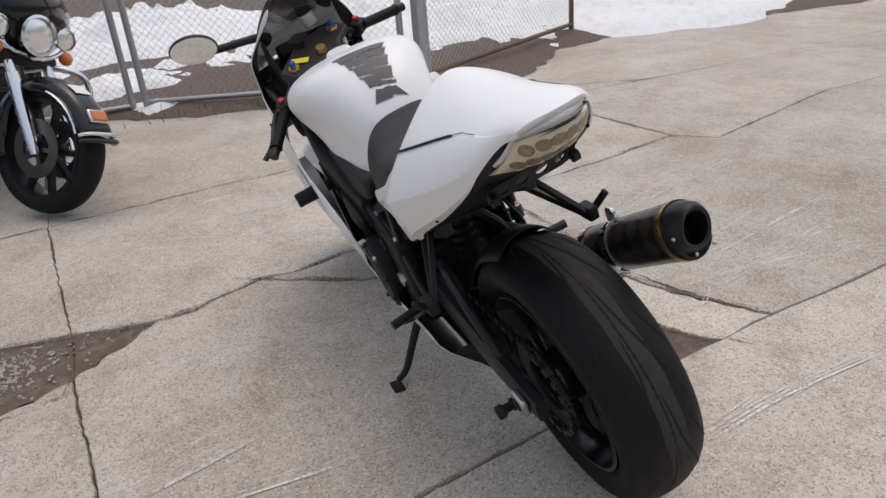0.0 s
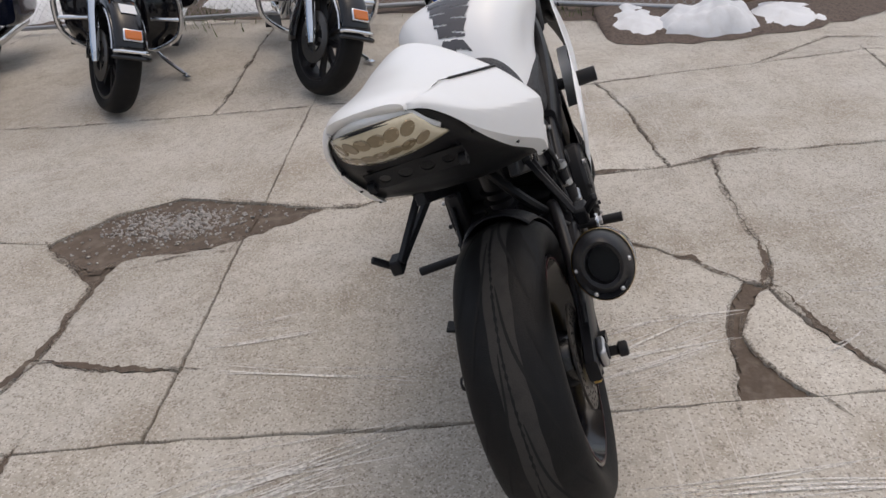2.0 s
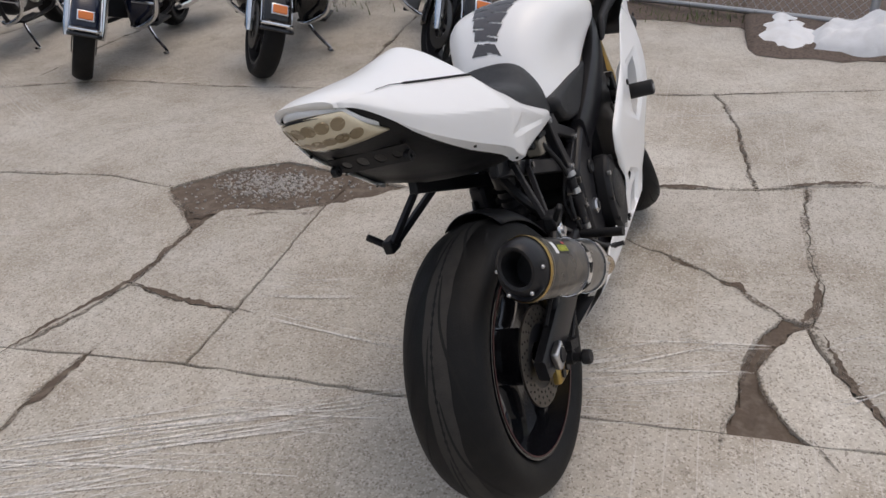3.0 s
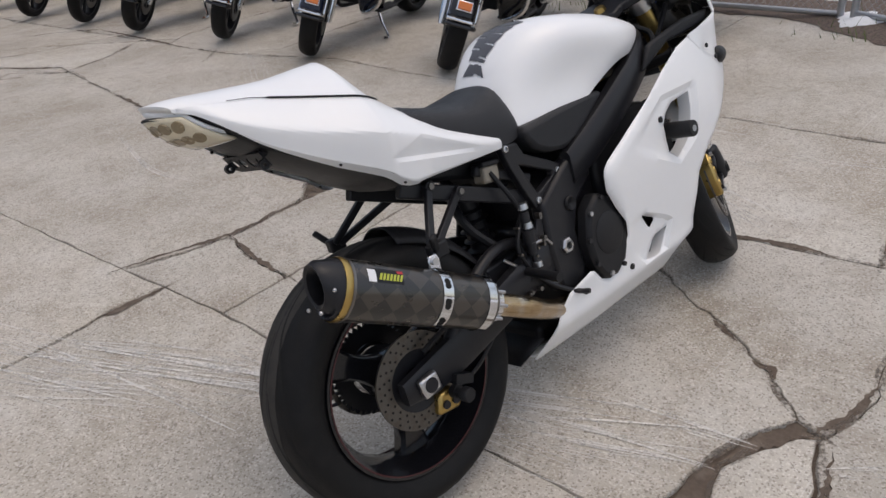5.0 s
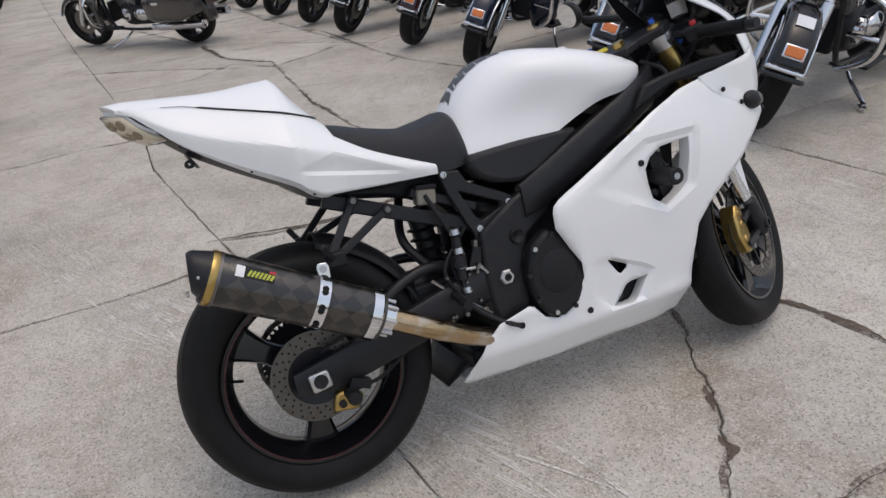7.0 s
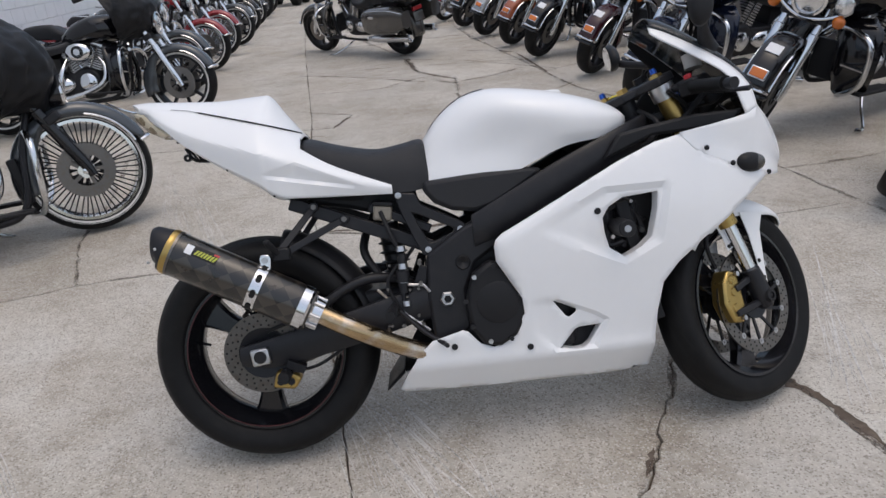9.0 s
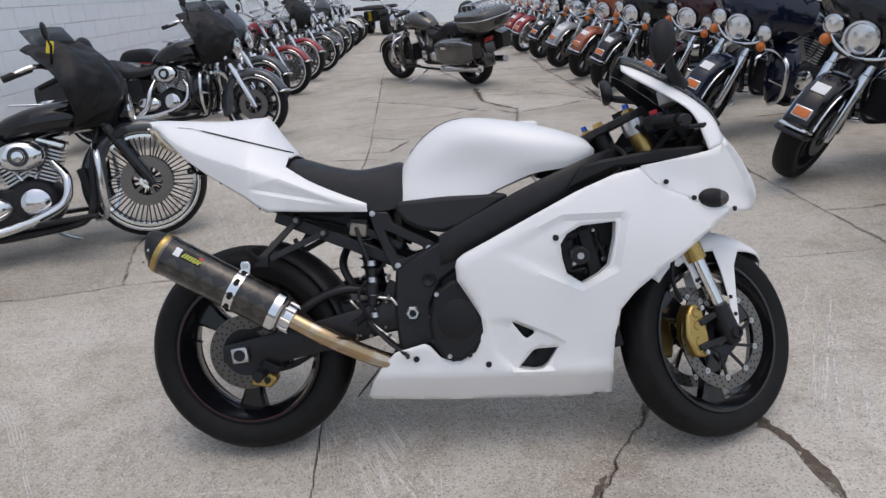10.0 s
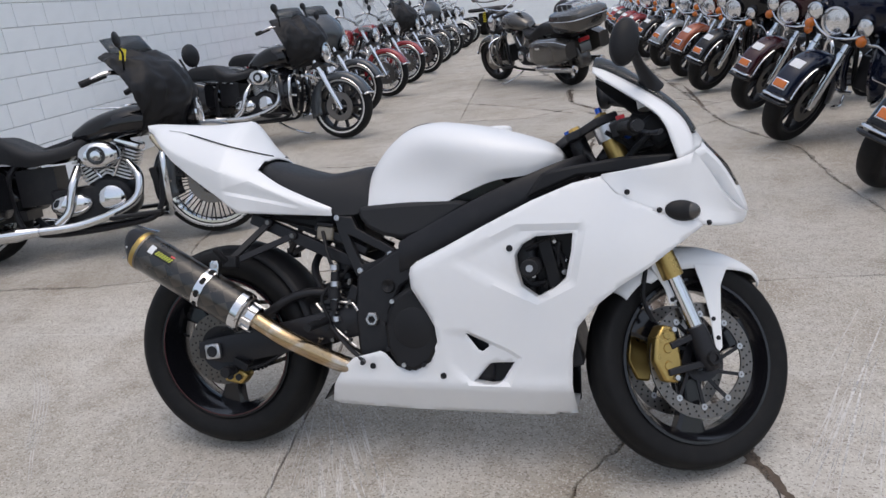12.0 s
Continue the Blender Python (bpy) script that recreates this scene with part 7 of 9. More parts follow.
front_wheel = sport_wheel("front_wheel", FC, 0.216, 0.052, 3, 0.035, 0.055, radians(25), "gloss black three-spoke front wheel", STEER @ FRONT_SHIFT)
bm = B()
tyre_mesh(bm, FC, 0.291, 0.116, 0.214)
part("tyre", bm, RUBBER, front_wheel, "black front sport tyre", xf=STEER @ FRONT_SHIFT)
bm = B()
tyre_grooves(bm, FC, 0.291, 0.116, 0.214, 11, 0.0030)
part("tread_groove", bm, GROOVE, front_wheel, xf=STEER @ FRONT_SHIFT, kind="stuff")
for s in (-1, 1):
    bm = B()
    disc(bm, FC, s * 0.064, 0.117, 0.152)
    part("brake_disc", bm, STEEL, front_wheel, "drilled front brake disc", xf=STEER @ FRONT_SHIFT)
    bm = B()
    disc_holes(bm, FC, s * 0.064, 0.117, 0.152, n=34)
    part("disc_hole", bm, GROOVE, front_wheel, xf=STEER @ FRONT_SHIFT, kind="stuff")
    bm = B()
    lathe(bm, [(0.030, s * 0.052), (0.056, s * 0.058), (0.056, s * 0.066), (0.030, s * 0.062)], FC, 28)
    spider = part("disc_carrier", bm, SATIN, front_wheel, "black disc carrier spider", xf=STEER @ FRONT_SHIFT)
    for k in range(10):
        a = 2 * math.pi * k / 10
        a2 = a + 0.28
        bm = B()
        bar(bm, (FC[0] + 0.052 * math.cos(a), s * 0.062, FC[2] + 0.052 * math.sin(a)), (FC[0] + 0.122 * math.cos(a2), s * 0.064, FC[2] + 0.122 * math.sin(a2)), 0.005, 0.009)
        part("carrier_arm", bm, SATIN, front_wheel, xf=STEER @ FRONT_SHIFT, smooth=0)
    for k in range(10):
        a = 2 * math.pi * k / 10 + 0.28
        bm = B()
        lathe(bm, [(0.003, s * 0.068), (0.0085, s * 0.068), (0.0085, s * 0.060), (0.003, s * 0.060)], (FC[0] + 0.121 * math.cos(a), 0, FC[2] + 0.121 * math.sin(a)), 12)
        part("disc_button", bm, ALU, front_wheel, xf=STEER @ FRONT_SHIFT)
    y = s * 0.102
    bm = B()
    tube(bm, [(fork_x(0.915), y, 0.915), (fork_x(0.60), y, 0.60), (fork_x(0.545), y, 0.545), (fork_x(0.535), y, 0.535), (fork_x(0.50), y, 0.50)], [0.0265, 0.0265, 0.0275, 0.0285, 0.0285], 24)
    fk = part("fork_tube", bm, GOLD, bike, "gold anodised upper fork tube", xf=STEER)
    bm = B()
    cyl(bm, (fork_x(0.50), y, 0.50), (fork_x(0.36), y, 0.36), 0.0205, 0.0205, 22)
    part("fork_stanchion", bm, CHROME, fk, "polished fork stanchion", xf=STEER)
    bm = B()
    tube(bm, [(fork_x(0.385), y, 0.385), (fork_x(0.36), y, 0.36), (fork_x(0.33), y, 0.325), (FC[0], y, FC[2]), (FC[0] + 0.012, y, FC[2] - 0.03)], [0.025, 0.027, 0.028, 0.030, 0.020], 18)
    bar(bm, (fork_x(0.37), y, 0.365), (FC[0] - 0.105, y - s * 0.004, 0.335), 0.016, 0.018)
    bar(bm, (FC[0] - 0.01, y, 0.29), (FC[0] - 0.115, y - s * 0.004, 0.268), 0.016, 0.018)
    part("fork_foot", bm, SATIN, fk, "black fork foot casting", xf=STEER @ FOOT_SHIFT, bevel=0.003)
    bm = B()
    lathe(bm, [(0.010, -s * -0.134), (0.017, s * 0.134), (0.020, s * 0.128), (0.020, s * 0.10), (0.010, s * 0.10)], FC, 20)
    part("axle_end", bm, BLACK, fk, xf=STEER @ FOOT_SHIFT)
    # caliper
    bm = B()
    prism(bm, [(FC[0] - 0.125, 0.245), (FC[0] - 0.085, 0.240), (FC[0] - 0.072, 0.290), (FC[0] - 0.078, 0.345), (FC[0] - 0.090, 0.385), (FC[0] - 0.122, 0.392), (FC[0] - 0.142, 0.36), (FC[0] - 0.150, 0.30)], s * 0.048, s * 0.098)
    cal = part("front_caliper", bm, GOLD, bike, "gold four-piston brake caliper", xf=STEER @ FOOT_SHIFT, bevel=0.007)
    for z in (0.285, 0.33, 0.365):
        bm = B()
        lathe(bm, [(0.0, s * 0.1015), (0.011, s * 0.1015), (0.013, s * 0.098), (0, s * 0.095)], (FC[0] - 0.112, 0, z), 16)
        part("caliper_cap", bm, GOLD, cal, xf=STEER @ FOOT_SHIFT)
    for z in (0.255, 0.378):
        bm = B()
        cyl(bm, (FC[0] - 0.095, s * 0.100, z), (FC[0] - 0.095, s * 0.109, z), 0.007, seg=10)
        part("caliper_bolt", bm, ALU, cal, xf=STEER @ FOOT_SHIFT)
    bm = B()
    tube(bm, [(FC[0] - 0.13, s * 0.075, 0.385), (FC[0] - 0.16, s * 0.085, 0.45), (FC[0] - 0.15, s * 0.095, 0.55), (FC[0] - 0.16, s * 0.085, 0.66)], 0.006, 8, 18)
    part("brake_hose", bm, BLACK, bike, xf=STEER)
    # fork top, clip-on, grip, lever
    bm = B()
    lathe(bm, [(0.0, 0.014), (0.009, 0.014), (0.009, 0.008), (0.017, 0.008), (0.019, 0.004), (0.019, -0.012), (0, -0.012)], (0, 0, 0), 6, True, 'Z')
    tp = Matrix.Translation((fork_x(0.926), y, 0.926)) @ Matrix.Rotation(-RAKE, 4, 'Y')
    part("fork_cap", bm, GOLD, fk, "gold fork cap", xf=STEER @ tp)
    bm = B()
    cyl(bm, (0, 0, 0.012), (0, 0, 0.026), 0.0095, 0.008, 12)
    part("preload_adjuster", bm, BLUE, fk, "blue fork adjuster", xf=STEER @ tp)
    bm = B()
    x0 = fork_x(0.885)
    lathe(bm, [(0.027, -0.02), (0.034, -0.02), (0.034, 0.02), (0.027, 0.02)], (0, 0, 0), 20, True, 'Z')
    clip = part("clip_on_clamp", bm, SATIN if s > 0 else ALU, bike, "clip-on handlebar clamp", xf=STEER @ (Matrix.Translation((x0, y, 0.885)) @ Matrix.Rotation(-RAKE, 4, 'Y')))
    g0, g1 = Vector((x0 + 0.01, s * 0.125, 0.888)), Vector((x0 - 0.055, s * 0.345, 0.822))
    bm = B()
    cyl(bm, g0, g1, 0.011, 0.011, 14)
    part("handlebar", bm, BLACK, clip, xf=STEER)
    bm = B()
    q0, q1 = g0.lerp(g1, 0.42), g0.lerp(g1, 0.97)
    tube(bm, [q0, q0.lerp(q1, 0.05), q0.lerp(q1, 0.9), q1], [0.019, 0.0165, 0.0165, 0.019], 16)
    part("grip", bm, RUBBER, clip, "black rubber grip", xf=STEER)
    bm = B()
    cyl(bm, g1, g1 + (g1 - g0).normalized() * 0.025, 0.014, 0.014, 14)
    part("bar_end", bm, SATIN, clip, xf=STEER)
    bm = B()
    c0 = g0.lerp(g1, 0.34)
    box(bm, c0, (0.036, 0.05, 0.042), pose(0, 0, 0, 0, -20, -s * 15))
    sw = part("switchgear", bm, BLACK, clip, xf=STEER, bevel=0.006)
    bm = B()
    box(bm, c0 + Vector((-0.004, 0.004 * s, 0.026)), (0.018, 0.016, 0.012), pose(0, 0, 0, 0, -20, -s * 15))
    part("kill_switch", bm, RED, sw, "red switch button", xf=STEER, bevel=0.002)
    bm = B()
    tube(bm, [g0.lerp(g1, 0.22) + Vector((0.035, 0, -0.004)), g0.lerp(g1, 0.5) + Vector((0.058, 0, -0.010)), g0.lerp(g1, 0.85) + Vector((0.045, 0, -0.014)), g1 + Vector((0.050, s * 0.02, -0.018))], [0.010, 0.008, 0.007, 0.0085], 10, 16, flat=0.6)
    part("lever", bm, SATIN, clip, "black control lever", xf=STEER)
    bm = B()
    cyl(bm, g0.lerp(g1, 0.2) + Vector((0.03, 0, -0.005)), g0.lerp(g1, 0.42) + Vector((0.03, 0, -0.005)), 0.014, 0.012, 14)
    part("lever_clamp", bm, BLACK, clip, xf=STEER)
bm = B()
cyl(bm, (1.222, -0.135, 0.945), (1.220, -0.135, 0.985), 0.024, 0.026, 20)
rsv = part("brake_reservoir", bm, MILKY, bike, "milky brake fluid reservoir", xf=STEER)
bm = B()
cyl(bm, (1.220, -0.135, 0.985), (1.219, -0.135, 0.996), 0.027, 0.027, 20)
part("reservoir_cap", bm, BLACK, rsv, xf=STEER)
bm = B()
P = [(-0.035, -0.135), (0.03, -0.135), (0.045, -0.09), (0.06, -0.03), (0.06, 0.03), (0.045, 0.09), (0.03, 0.135), (-0.035, 0.135), (-0.05, 0.06), (-0.085, 0.04), (-0.085, -0.04), (-0.05, -0.06)]
prism(bm, P, -0.012, 0.012, 'XY')
clamp_m = STEER @ Matrix.Translation((fork_x(0.915), 0, 0.915)) @ Matrix.Rotation(-RAKE, 4, 'Y')
yoke = part("top_yoke", bm, SATIN, bike, "black top triple clamp", xf=clamp_m, bevel=0.005)
bm = B()
cyl(bm, (-0.03, 0, 0.010), (-0.03, 0, 0.026), 0.019, 0.016, 6)
part("stem_nut", bm, GOLD, yoke, "brass-coloured stem nut", xf=clamp_m)
bm = B()
cyl(bm, (0.055, 0, 0.0), (0.055, 0, 0.03), 0.018, 0.018, 16)
part("ignition_lock", bm, BLACK, yoke, xf=clamp_m)
bm = B()
box(bm, (0.005, 0.066, 0.015), (0.055, 0.026, 0.002), pose(0, 0, 0, 6, 0, 30))
part("key_tag", bm, YELLOW, yoke, "yellow paper key tag", xf=clamp_m)
bm = B()
box(bm, (fork_x(0.72), 0, 0.72), (0.07, 0.26, 0.035), pose(0, 0, 0, 0, -22.6, 0))
cyl(bm, (1.075, 0, 0.90), (1.15, 0, 0.72), 0.026, 0.026)
part("lower_yoke", bm, SATIN, bike, xf=STEER, bevel=0.006)
bm = B()
tube(bm, [(1.10, 0.05, 0.86), (1.14, 0.1, 0.80), (1.22, 0.08, 0.76), (1.3, 0.03, 0.80)], 0.007, 8, 18)
tube(bm, [(1.16, -0.12, 0.90), (1.22, -0.09, 0.86), (1.26, -0.05, 0.80), (1.2, 0, 0.74)], 0.006, 8, 18)
tube(bm, [(1.10, -0.05, 0.86), (1.13, -0.11, 0.82), (1.10, -0.12, 0.77), (1.05, -0.09, 0.75)], 0.008, 8, 18)
part("cockpit_cable", bm, BLACK, bike, "black control cables")
bm = B()
ball(bm, (1.215, -0.085, 0.895), (0.012, 0.008, 0.012), 10, 8)
part("bleed_fitting", bm, BLUE, bike, "blue hose fitting")
# airbox cover behind the yoke
bm = B()
box(bm, (0.99, 0, 0.80), (0.22, 0.22, 0.10), pose(0, 0, 0, 0, 18, 0))
part("airbox", bm, BLACK, bike, bevel=0.02)
# front mudguard
bm = B()
rows = []
for t in np.linspace(radians(43), radians(142), 34):
    tip_ = min(1.0, (t - radians(43)) / radians(16))
    w = 0.076 * (0.50 + 0.50 * tip_ ** 0.5) if t < radians(120) else 0.076 - 0.010 * (t - radians(120)) / radians(22)
    row = []
    for v in np.linspace(-1, 1, 17):
        deep = 0.026 + 0.042 * min(1.0, max(0.0, (t - radians(52)) / radians(24)))
        r = 0.3115 - deep * abs(v) ** 2.3 * (1.0 if t < radians(125) else 0.75)
        row.append((FC[0] + r * math.cos(t), w * math.sin(v * math.pi / 2), FC[2] + r * math.sin(t)))
    rows.append(row)
grid(bm, rows)
bmesh.ops.recalc_face_normals(bm, faces=bm.faces)
mg = part("front_mudguard", bm, WHITE, bike, "white front mudguard", xf=STEER @ FRONT_SHIFT, smooth=50, solid=0.0035, inner=BLACK)
for s in (-1, 1):
    bm = B()
    prism(bm, [(FC[0] - 0.010, 0.556), (FC[0] + 0.092, 0.552), (FC[0] + 0.066, 0.500), (FC[0] + 0.058, 0.40), (FC[0] + 0.056, 0.335), (FC[0] + 0.047, 0.324), (FC[0] + 0.035, 0.335), (FC[0] + 0.026, 0.42), (FC[0] + 0.012, 0.49)], s * 0.0760, s * 0.0795)
    part("mudguard_stay", bm, WHITE, mg, "white mudguard side leg", xf=STEER @ FRONT_SHIFT, bevel=0.0015)
    bm = B()
    prism(bm, [(FC[0] - 0.14, 0.555), (FC[0] - 0.05, 0.580), (FC[0] - 0.066, 0.52), (FC[0] - 0.070, 0.455), (FC[0] - 0.088, 0.448), (FC[0] - 0.100, 0.49)], s * 0.0755, s * 0.079)
    part("mudguard_rear_leg", bm, WHITE, mg, xf=STEER @ FRONT_SHIFT, bevel=0.0015)
    for x, z in ((0.045, 0.36), (0.035, 0.41), (-0.082, 0.462)):
        bm = B()
        cyl(bm, (FC[0] + x, s * 0.076, z), (FC[0] + x, s * 0.082, z), 0.006, seg=12)
        part("mudguard_bolt", bm, BLACK, mg, xf=STEER @ FRONT_SHIFT)

# ---- parked cruisers ----


def cruiser(paint, label, fairing="none", bags=True, trunk=False, wheel="cast", whitewall=False, lamps=True, lowers=False, fork=None, fender_tag=True, guard=True, steer=22, big=False, group="", shield=False, seat_high=False, detail=1, bar_h=1.05, fender=None, fwd=0.0, drop=0.0, cover=False):
    """A touring cruiser, front tyre contact at the origin, facing +x."""
    fork = fork or CHROME
    c = thing("cruiser_motorcycle", Matrix.Identity(4), label, "motorcycle", group)
    R = 0.335 if big else 0.322
    FA, RA = Vector((0, 0, R)), Vector((-1.62, 0, 0.318))
    rk = radians(27)
    ax = Vector((-math.sin(rk), 0, math.cos(rk)))
    a0 = Vector((-0.03, 0, R))
    ST = Matrix.Translation(a0) @ Matrix.Rotation(radians(steer), 4, ax) @ Matrix.Translation(-a0)
    sg = 40 if detail else 28

    def fx(z):
        return (R - z) * math.tan(rk) + 0.02

    for nm, C, rad, w, xf in (("front_wheel", FA, R, 0.13, ST), ("rear_wheel", RA, 0.318, 0.165, None)):
        rim = rad - 0.085 if not big or nm == "rear_wheel" else rad - 0.068
        bm = B()
        lathe(bm, [(rim + 0.006, -w * 0.42), (rim + 0.006, w * 0.42), (rim - 0.010, w * 0.42), (rim - 0.022, 0), (rim - 0.010, -w * 0.42)], C, sg)
        wh = part(nm, bm, SATIN if wheel == "cast" else CHROME, c, "cast alloy wheel" if wheel == "cast" else "chrome wire-spoked wheel", xf=xf)
        bm = B()
        lathe(bm, [(0.0, -0.07), (0.045, -0.07), (0.055, 0), (0.045, 0.07), (0.0, 0.07)], C, 18)
        part("hub", bm, SATIN if wheel == "cast" else CHROME, wh, xf=xf)
        if wheel == "cast":
            for k in range(9):
                a = 2 * math.pi * k / 9
                bm = B()
                bar(bm, (C.x + 0.04 * math.cos(a), 0, C.z + 0.04 * math.sin(a)), (C.x + (rim - 0.01) * math.cos(a), 0, C.z + (rim - 0.01) * math.sin(a)), 0.03, 0.026)
                part("spoke", bm, SATIN, wh, xf=xf, smooth=0)
        if wheel != "cast":
            bm = B()
            for k in range(52 if wheel == "blackwire" else 40):
                a = 2 * math.pi * k / (52 if wheel == "blackwire" else 40)
                s = 1 if k % 2 else -1
                a2 = a + 0.12 * (1 if k % 4 < 2 else -1)
                tube(bm, [(C.x + 0.05 * math.cos(a2), s * 0.045, C.z + 0.05 * math.sin(a2)), (C.x + (rim - 0.01) * math.cos(a), s * 0.006, C.z + (rim - 0.01) * math.sin(a))], 0.0050 if wheel == "blackwire" else 0.0034, 4, caps=False)
            part("wheel_spoke", bm, CHROME if wheel == "wire" else SATIN, wh, xf=xf, kind="stuff", smooth=60)
        bm = B()
        lathe(bm, tyre_profile(rad, w, rim, 10) + [(rim - 0.002, w * 0.3), (rim - 0.002, -w * 0.3)], C, sg)
        part("tyre", bm, RUBBER, wh, "black road tyre", xf=xf)
        if whitewall:
            bm = B()
            for s in (-1, 1):
                lathe(bm, [(rim + 0.014, s * w * 0.47), (rim + 0.030, s * w * 0.505), (rim + 0.030, s * w * 0.49), (rim + 0.014, s * w * 0.45)], C, sg)
            part("whitewall", bm, WHITEWALL, wh, "white tyre wall", xf=xf)
        bm = B()
        for s in (-1, 1):
            lathe(bm, [(0.085, s * 0.072), (0.145, s * 0.072), (0.145, s * 0.078), (0.085, s * 0.078)], C, 32)
            for k in range(5):
                a = 2 * math.pi * k / 5
                bar(bm, (C.x + 0.04 * math.cos(a), s * 0.075, C.z + 0.04 * math.sin(a)), (C.x + 0.09 * math.cos(a), s * 0.075, C.z + 0.09 * math.sin(a)), 0.005, 0.02)
        part("brake_disc", bm, STEEL, wh, xf=xf)
    # fenders
    for nm, C, r0, w, t0, t1, xf in (("front_fender", FA, R + 0.028, 0.088, 18, 198, ST), ("rear_fender", RA, 0.352, 0.105, 25, 190, None)):
        bm = B()
        rows = []
        for t in np.linspace(radians(t0), radians(t1), 26):
            row = []
            for v in np.linspace(-1, 1, 11):
                skirt = 0.075 + (0.075 * min(1.0, max(0.0, (t - radians(120)) / radians(40))) if nm == "front_fender" else 0.0)
                r = r0 - skirt * abs(v) ** 3 * (0.6 if t < radians(30) else 1)
                row.append((C.x + r * math.cos(t), w * math.sin(v * math.pi / 2), C.z + r * math.sin(t)))
            rows.append(row)
        grid(bm, rows)
        bmesh.ops.recalc_face_normals(bm, faces=bm.faces)
        # fender: grey used instead of the black paint, a sky sheen put into colour
        fn = part(nm, bm, fender if fender and nm == "front_fender" else paint, c, "painted steel fender", xf=xf, smooth=50, solid=0.004)
        if nm == "front_fender":
            bm = B()
            t = radians(34)
            box(bm, (C.x + (r0 + 0.006) * math.cos(t), 0, C.z + (r0 + 0.006) * math.sin(t)), (0.030, 0.088, 0.052), pose(0, 0, 0, 0, -34, 0))
            if lamps:
                part("fender_lamp", bm, AMBER, fn, "amber fender tip lamp", xf=xf, bevel=0.006)
                bm = B()
                box(bm, (C.x + (r0 + 0.004) * math.cos(t), 0, C.z + (r0 + 0.004) * math.sin(t)), (0.018, 0.104, 0.068), pose(0, 0, 0, 0, -34, 0))
                part("lamp_bezel", bm, CHROME, fn, "chrome fender lamp bezel", xf=xf, bevel=0.006)
                bm = B()
                tube(bm, [(C.x + (r0 - 0.05 * abs(v) ** 3 + 0.005) * math.cos(radians(15)) + 0.010, (w + 0.006) * math.sin(v * math.pi / 2), C.z + (r0 - 0.05 * abs(v) ** 3) * math.sin(radians(15))) for v in np.linspace(-1, 1, 13)], 0.014, 8)
                part("bumper_strip", bm, GLOSS, fn, "black strip round the fender tip", xf=xf)
            else:
                bm.free()
            bm = B()
            ring = []
            for v in np.linspace(-1, 1, 13):
                t = radians(20)
                r = r0 - 0.05 * abs(v) ** 3 + 0.004
                ring.append((C.x + r * math.cos(t) + 0.006, (w + 0.004) * math.sin(v * math.pi / 2), C.z + r * math.sin(t)))
            tube(bm, ring, 0.011, 8)
            for s in (-1, 1):
                tube(bm, [(C.x + (r0 - 0.066) * math.cos(radians(t_)), s * (w + 0.002), C.z + (r0 - 0.066) * math.sin(radians(t_))) for t_ in range(22, 80, 8)], 0.007, 6)
            part("fender_trim", bm, CHROME, fn, "chrome fender trim", xf=xf)
            if fender_tag:
                bm = B()
                t = radians(62)
                box(bm, (C.x + (r0 + 0.003) * math.cos(t), 0.0, C.z + (r0 + 0.003) * math.sin(t)), (0.07, 0.085, 0.002), pose(0, 0, 0, 0, 28, 0))
                part("stock_tag", bm, PAPER, fn, "blank white paper tag", xf=xf)
        else:
            bm = B()
            box(bm, (C.x - 0.345, 0, 0.60), (0.03, 0.16, 0.05))
            part("tail_lamp", bm, REDLENS, fn, "red tail lamp", bevel=0.006)
            bm = B()
            box(bm, (C.x - 0.355, 0, 0.50), (0.012, 0.18, 0.12), pose(0, 0, 0, 0, 10, 0))
            part("rear_apron", bm, paint, fn, "rear apron panel below the lamp", bevel=0.006)
    # fork
    for s in (-1, 1):
        y = s * 0.105
        bm = B()
        tube(bm, [(fx(R - 0.02), y, R - 0.03), (fx(R + 0.05), y, R + 0.05), (fx(R + 0.34), y, R + 0.34), (fx(R + 0.345), y, R + 0.345), (fx(0.98), y, 0.98)], [0.022, 0.031, 0.031, 0.024, 0.024], 14)
        part("fork_leg", bm, fork, c, "chrome fork leg" if fork is CHROME else "black fork leg", xf=ST)
        bm = B()
        lathe(bm, [(0.0, s * 0.128), (0.016, s * 0.126), (0.02, s * 0.115), (0.02, s * 0.09), (0, s * 0.09)], FA, 12)
        part("axle_cap", bm, CHROME, c, xf=ST)
    bm = B()
    box(bm, (fx(0.74), 0, 0.74), (0.08, 0.28, 0.05), pose(0, 0, 0, 0, -27, 0))
    box(bm, (fx(0.95), 0, 0.95), (0.07, 0.27, 0.04), pose(0, 0, 0, 0, -27, 0))
    part("yoke", bm, SATIN, c, xf=ST, bevel=0.01)
    # headlamp, passing lamps, indicators
    hx, hz = fx(0.86) + 0.125, 0.86
    bm = B()
    lathe(bm, [(0.0, -0.11), (0.06, -0.10), (0.092, -0.04), (0.098, 0.0), (0.098, 0.012), (0.090, 0.018), (0.084, 0.010)], (hx, 0, hz), 28, False, 'X')
    hl = part("headlamp", bm, CHROME if fairing == "none" else GLOSS, c, "round headlamp", xf=ST)
    bm = B()
    lathe(bm, [(0.0, 0.026), (0.03, 0.024), (0.06, 0.018), (0.086, 0.006), (0.086, 0.0), (0, 0.0)], (hx, 0, hz), 28, True, 'X')
    part("lamp_glass", bm, HEADGLASS, hl, "bright fluted headlamp glass", xf=ST)
    bm = B()
    lathe(bm, [(0.084, 0.0), (0.098, 0.004), (0.100, 0.016), (0.086, 0.020)], (hx, 0, hz), 28, True, 'X')
    part("lamp_ring", bm, CHROME, hl, xf=ST)
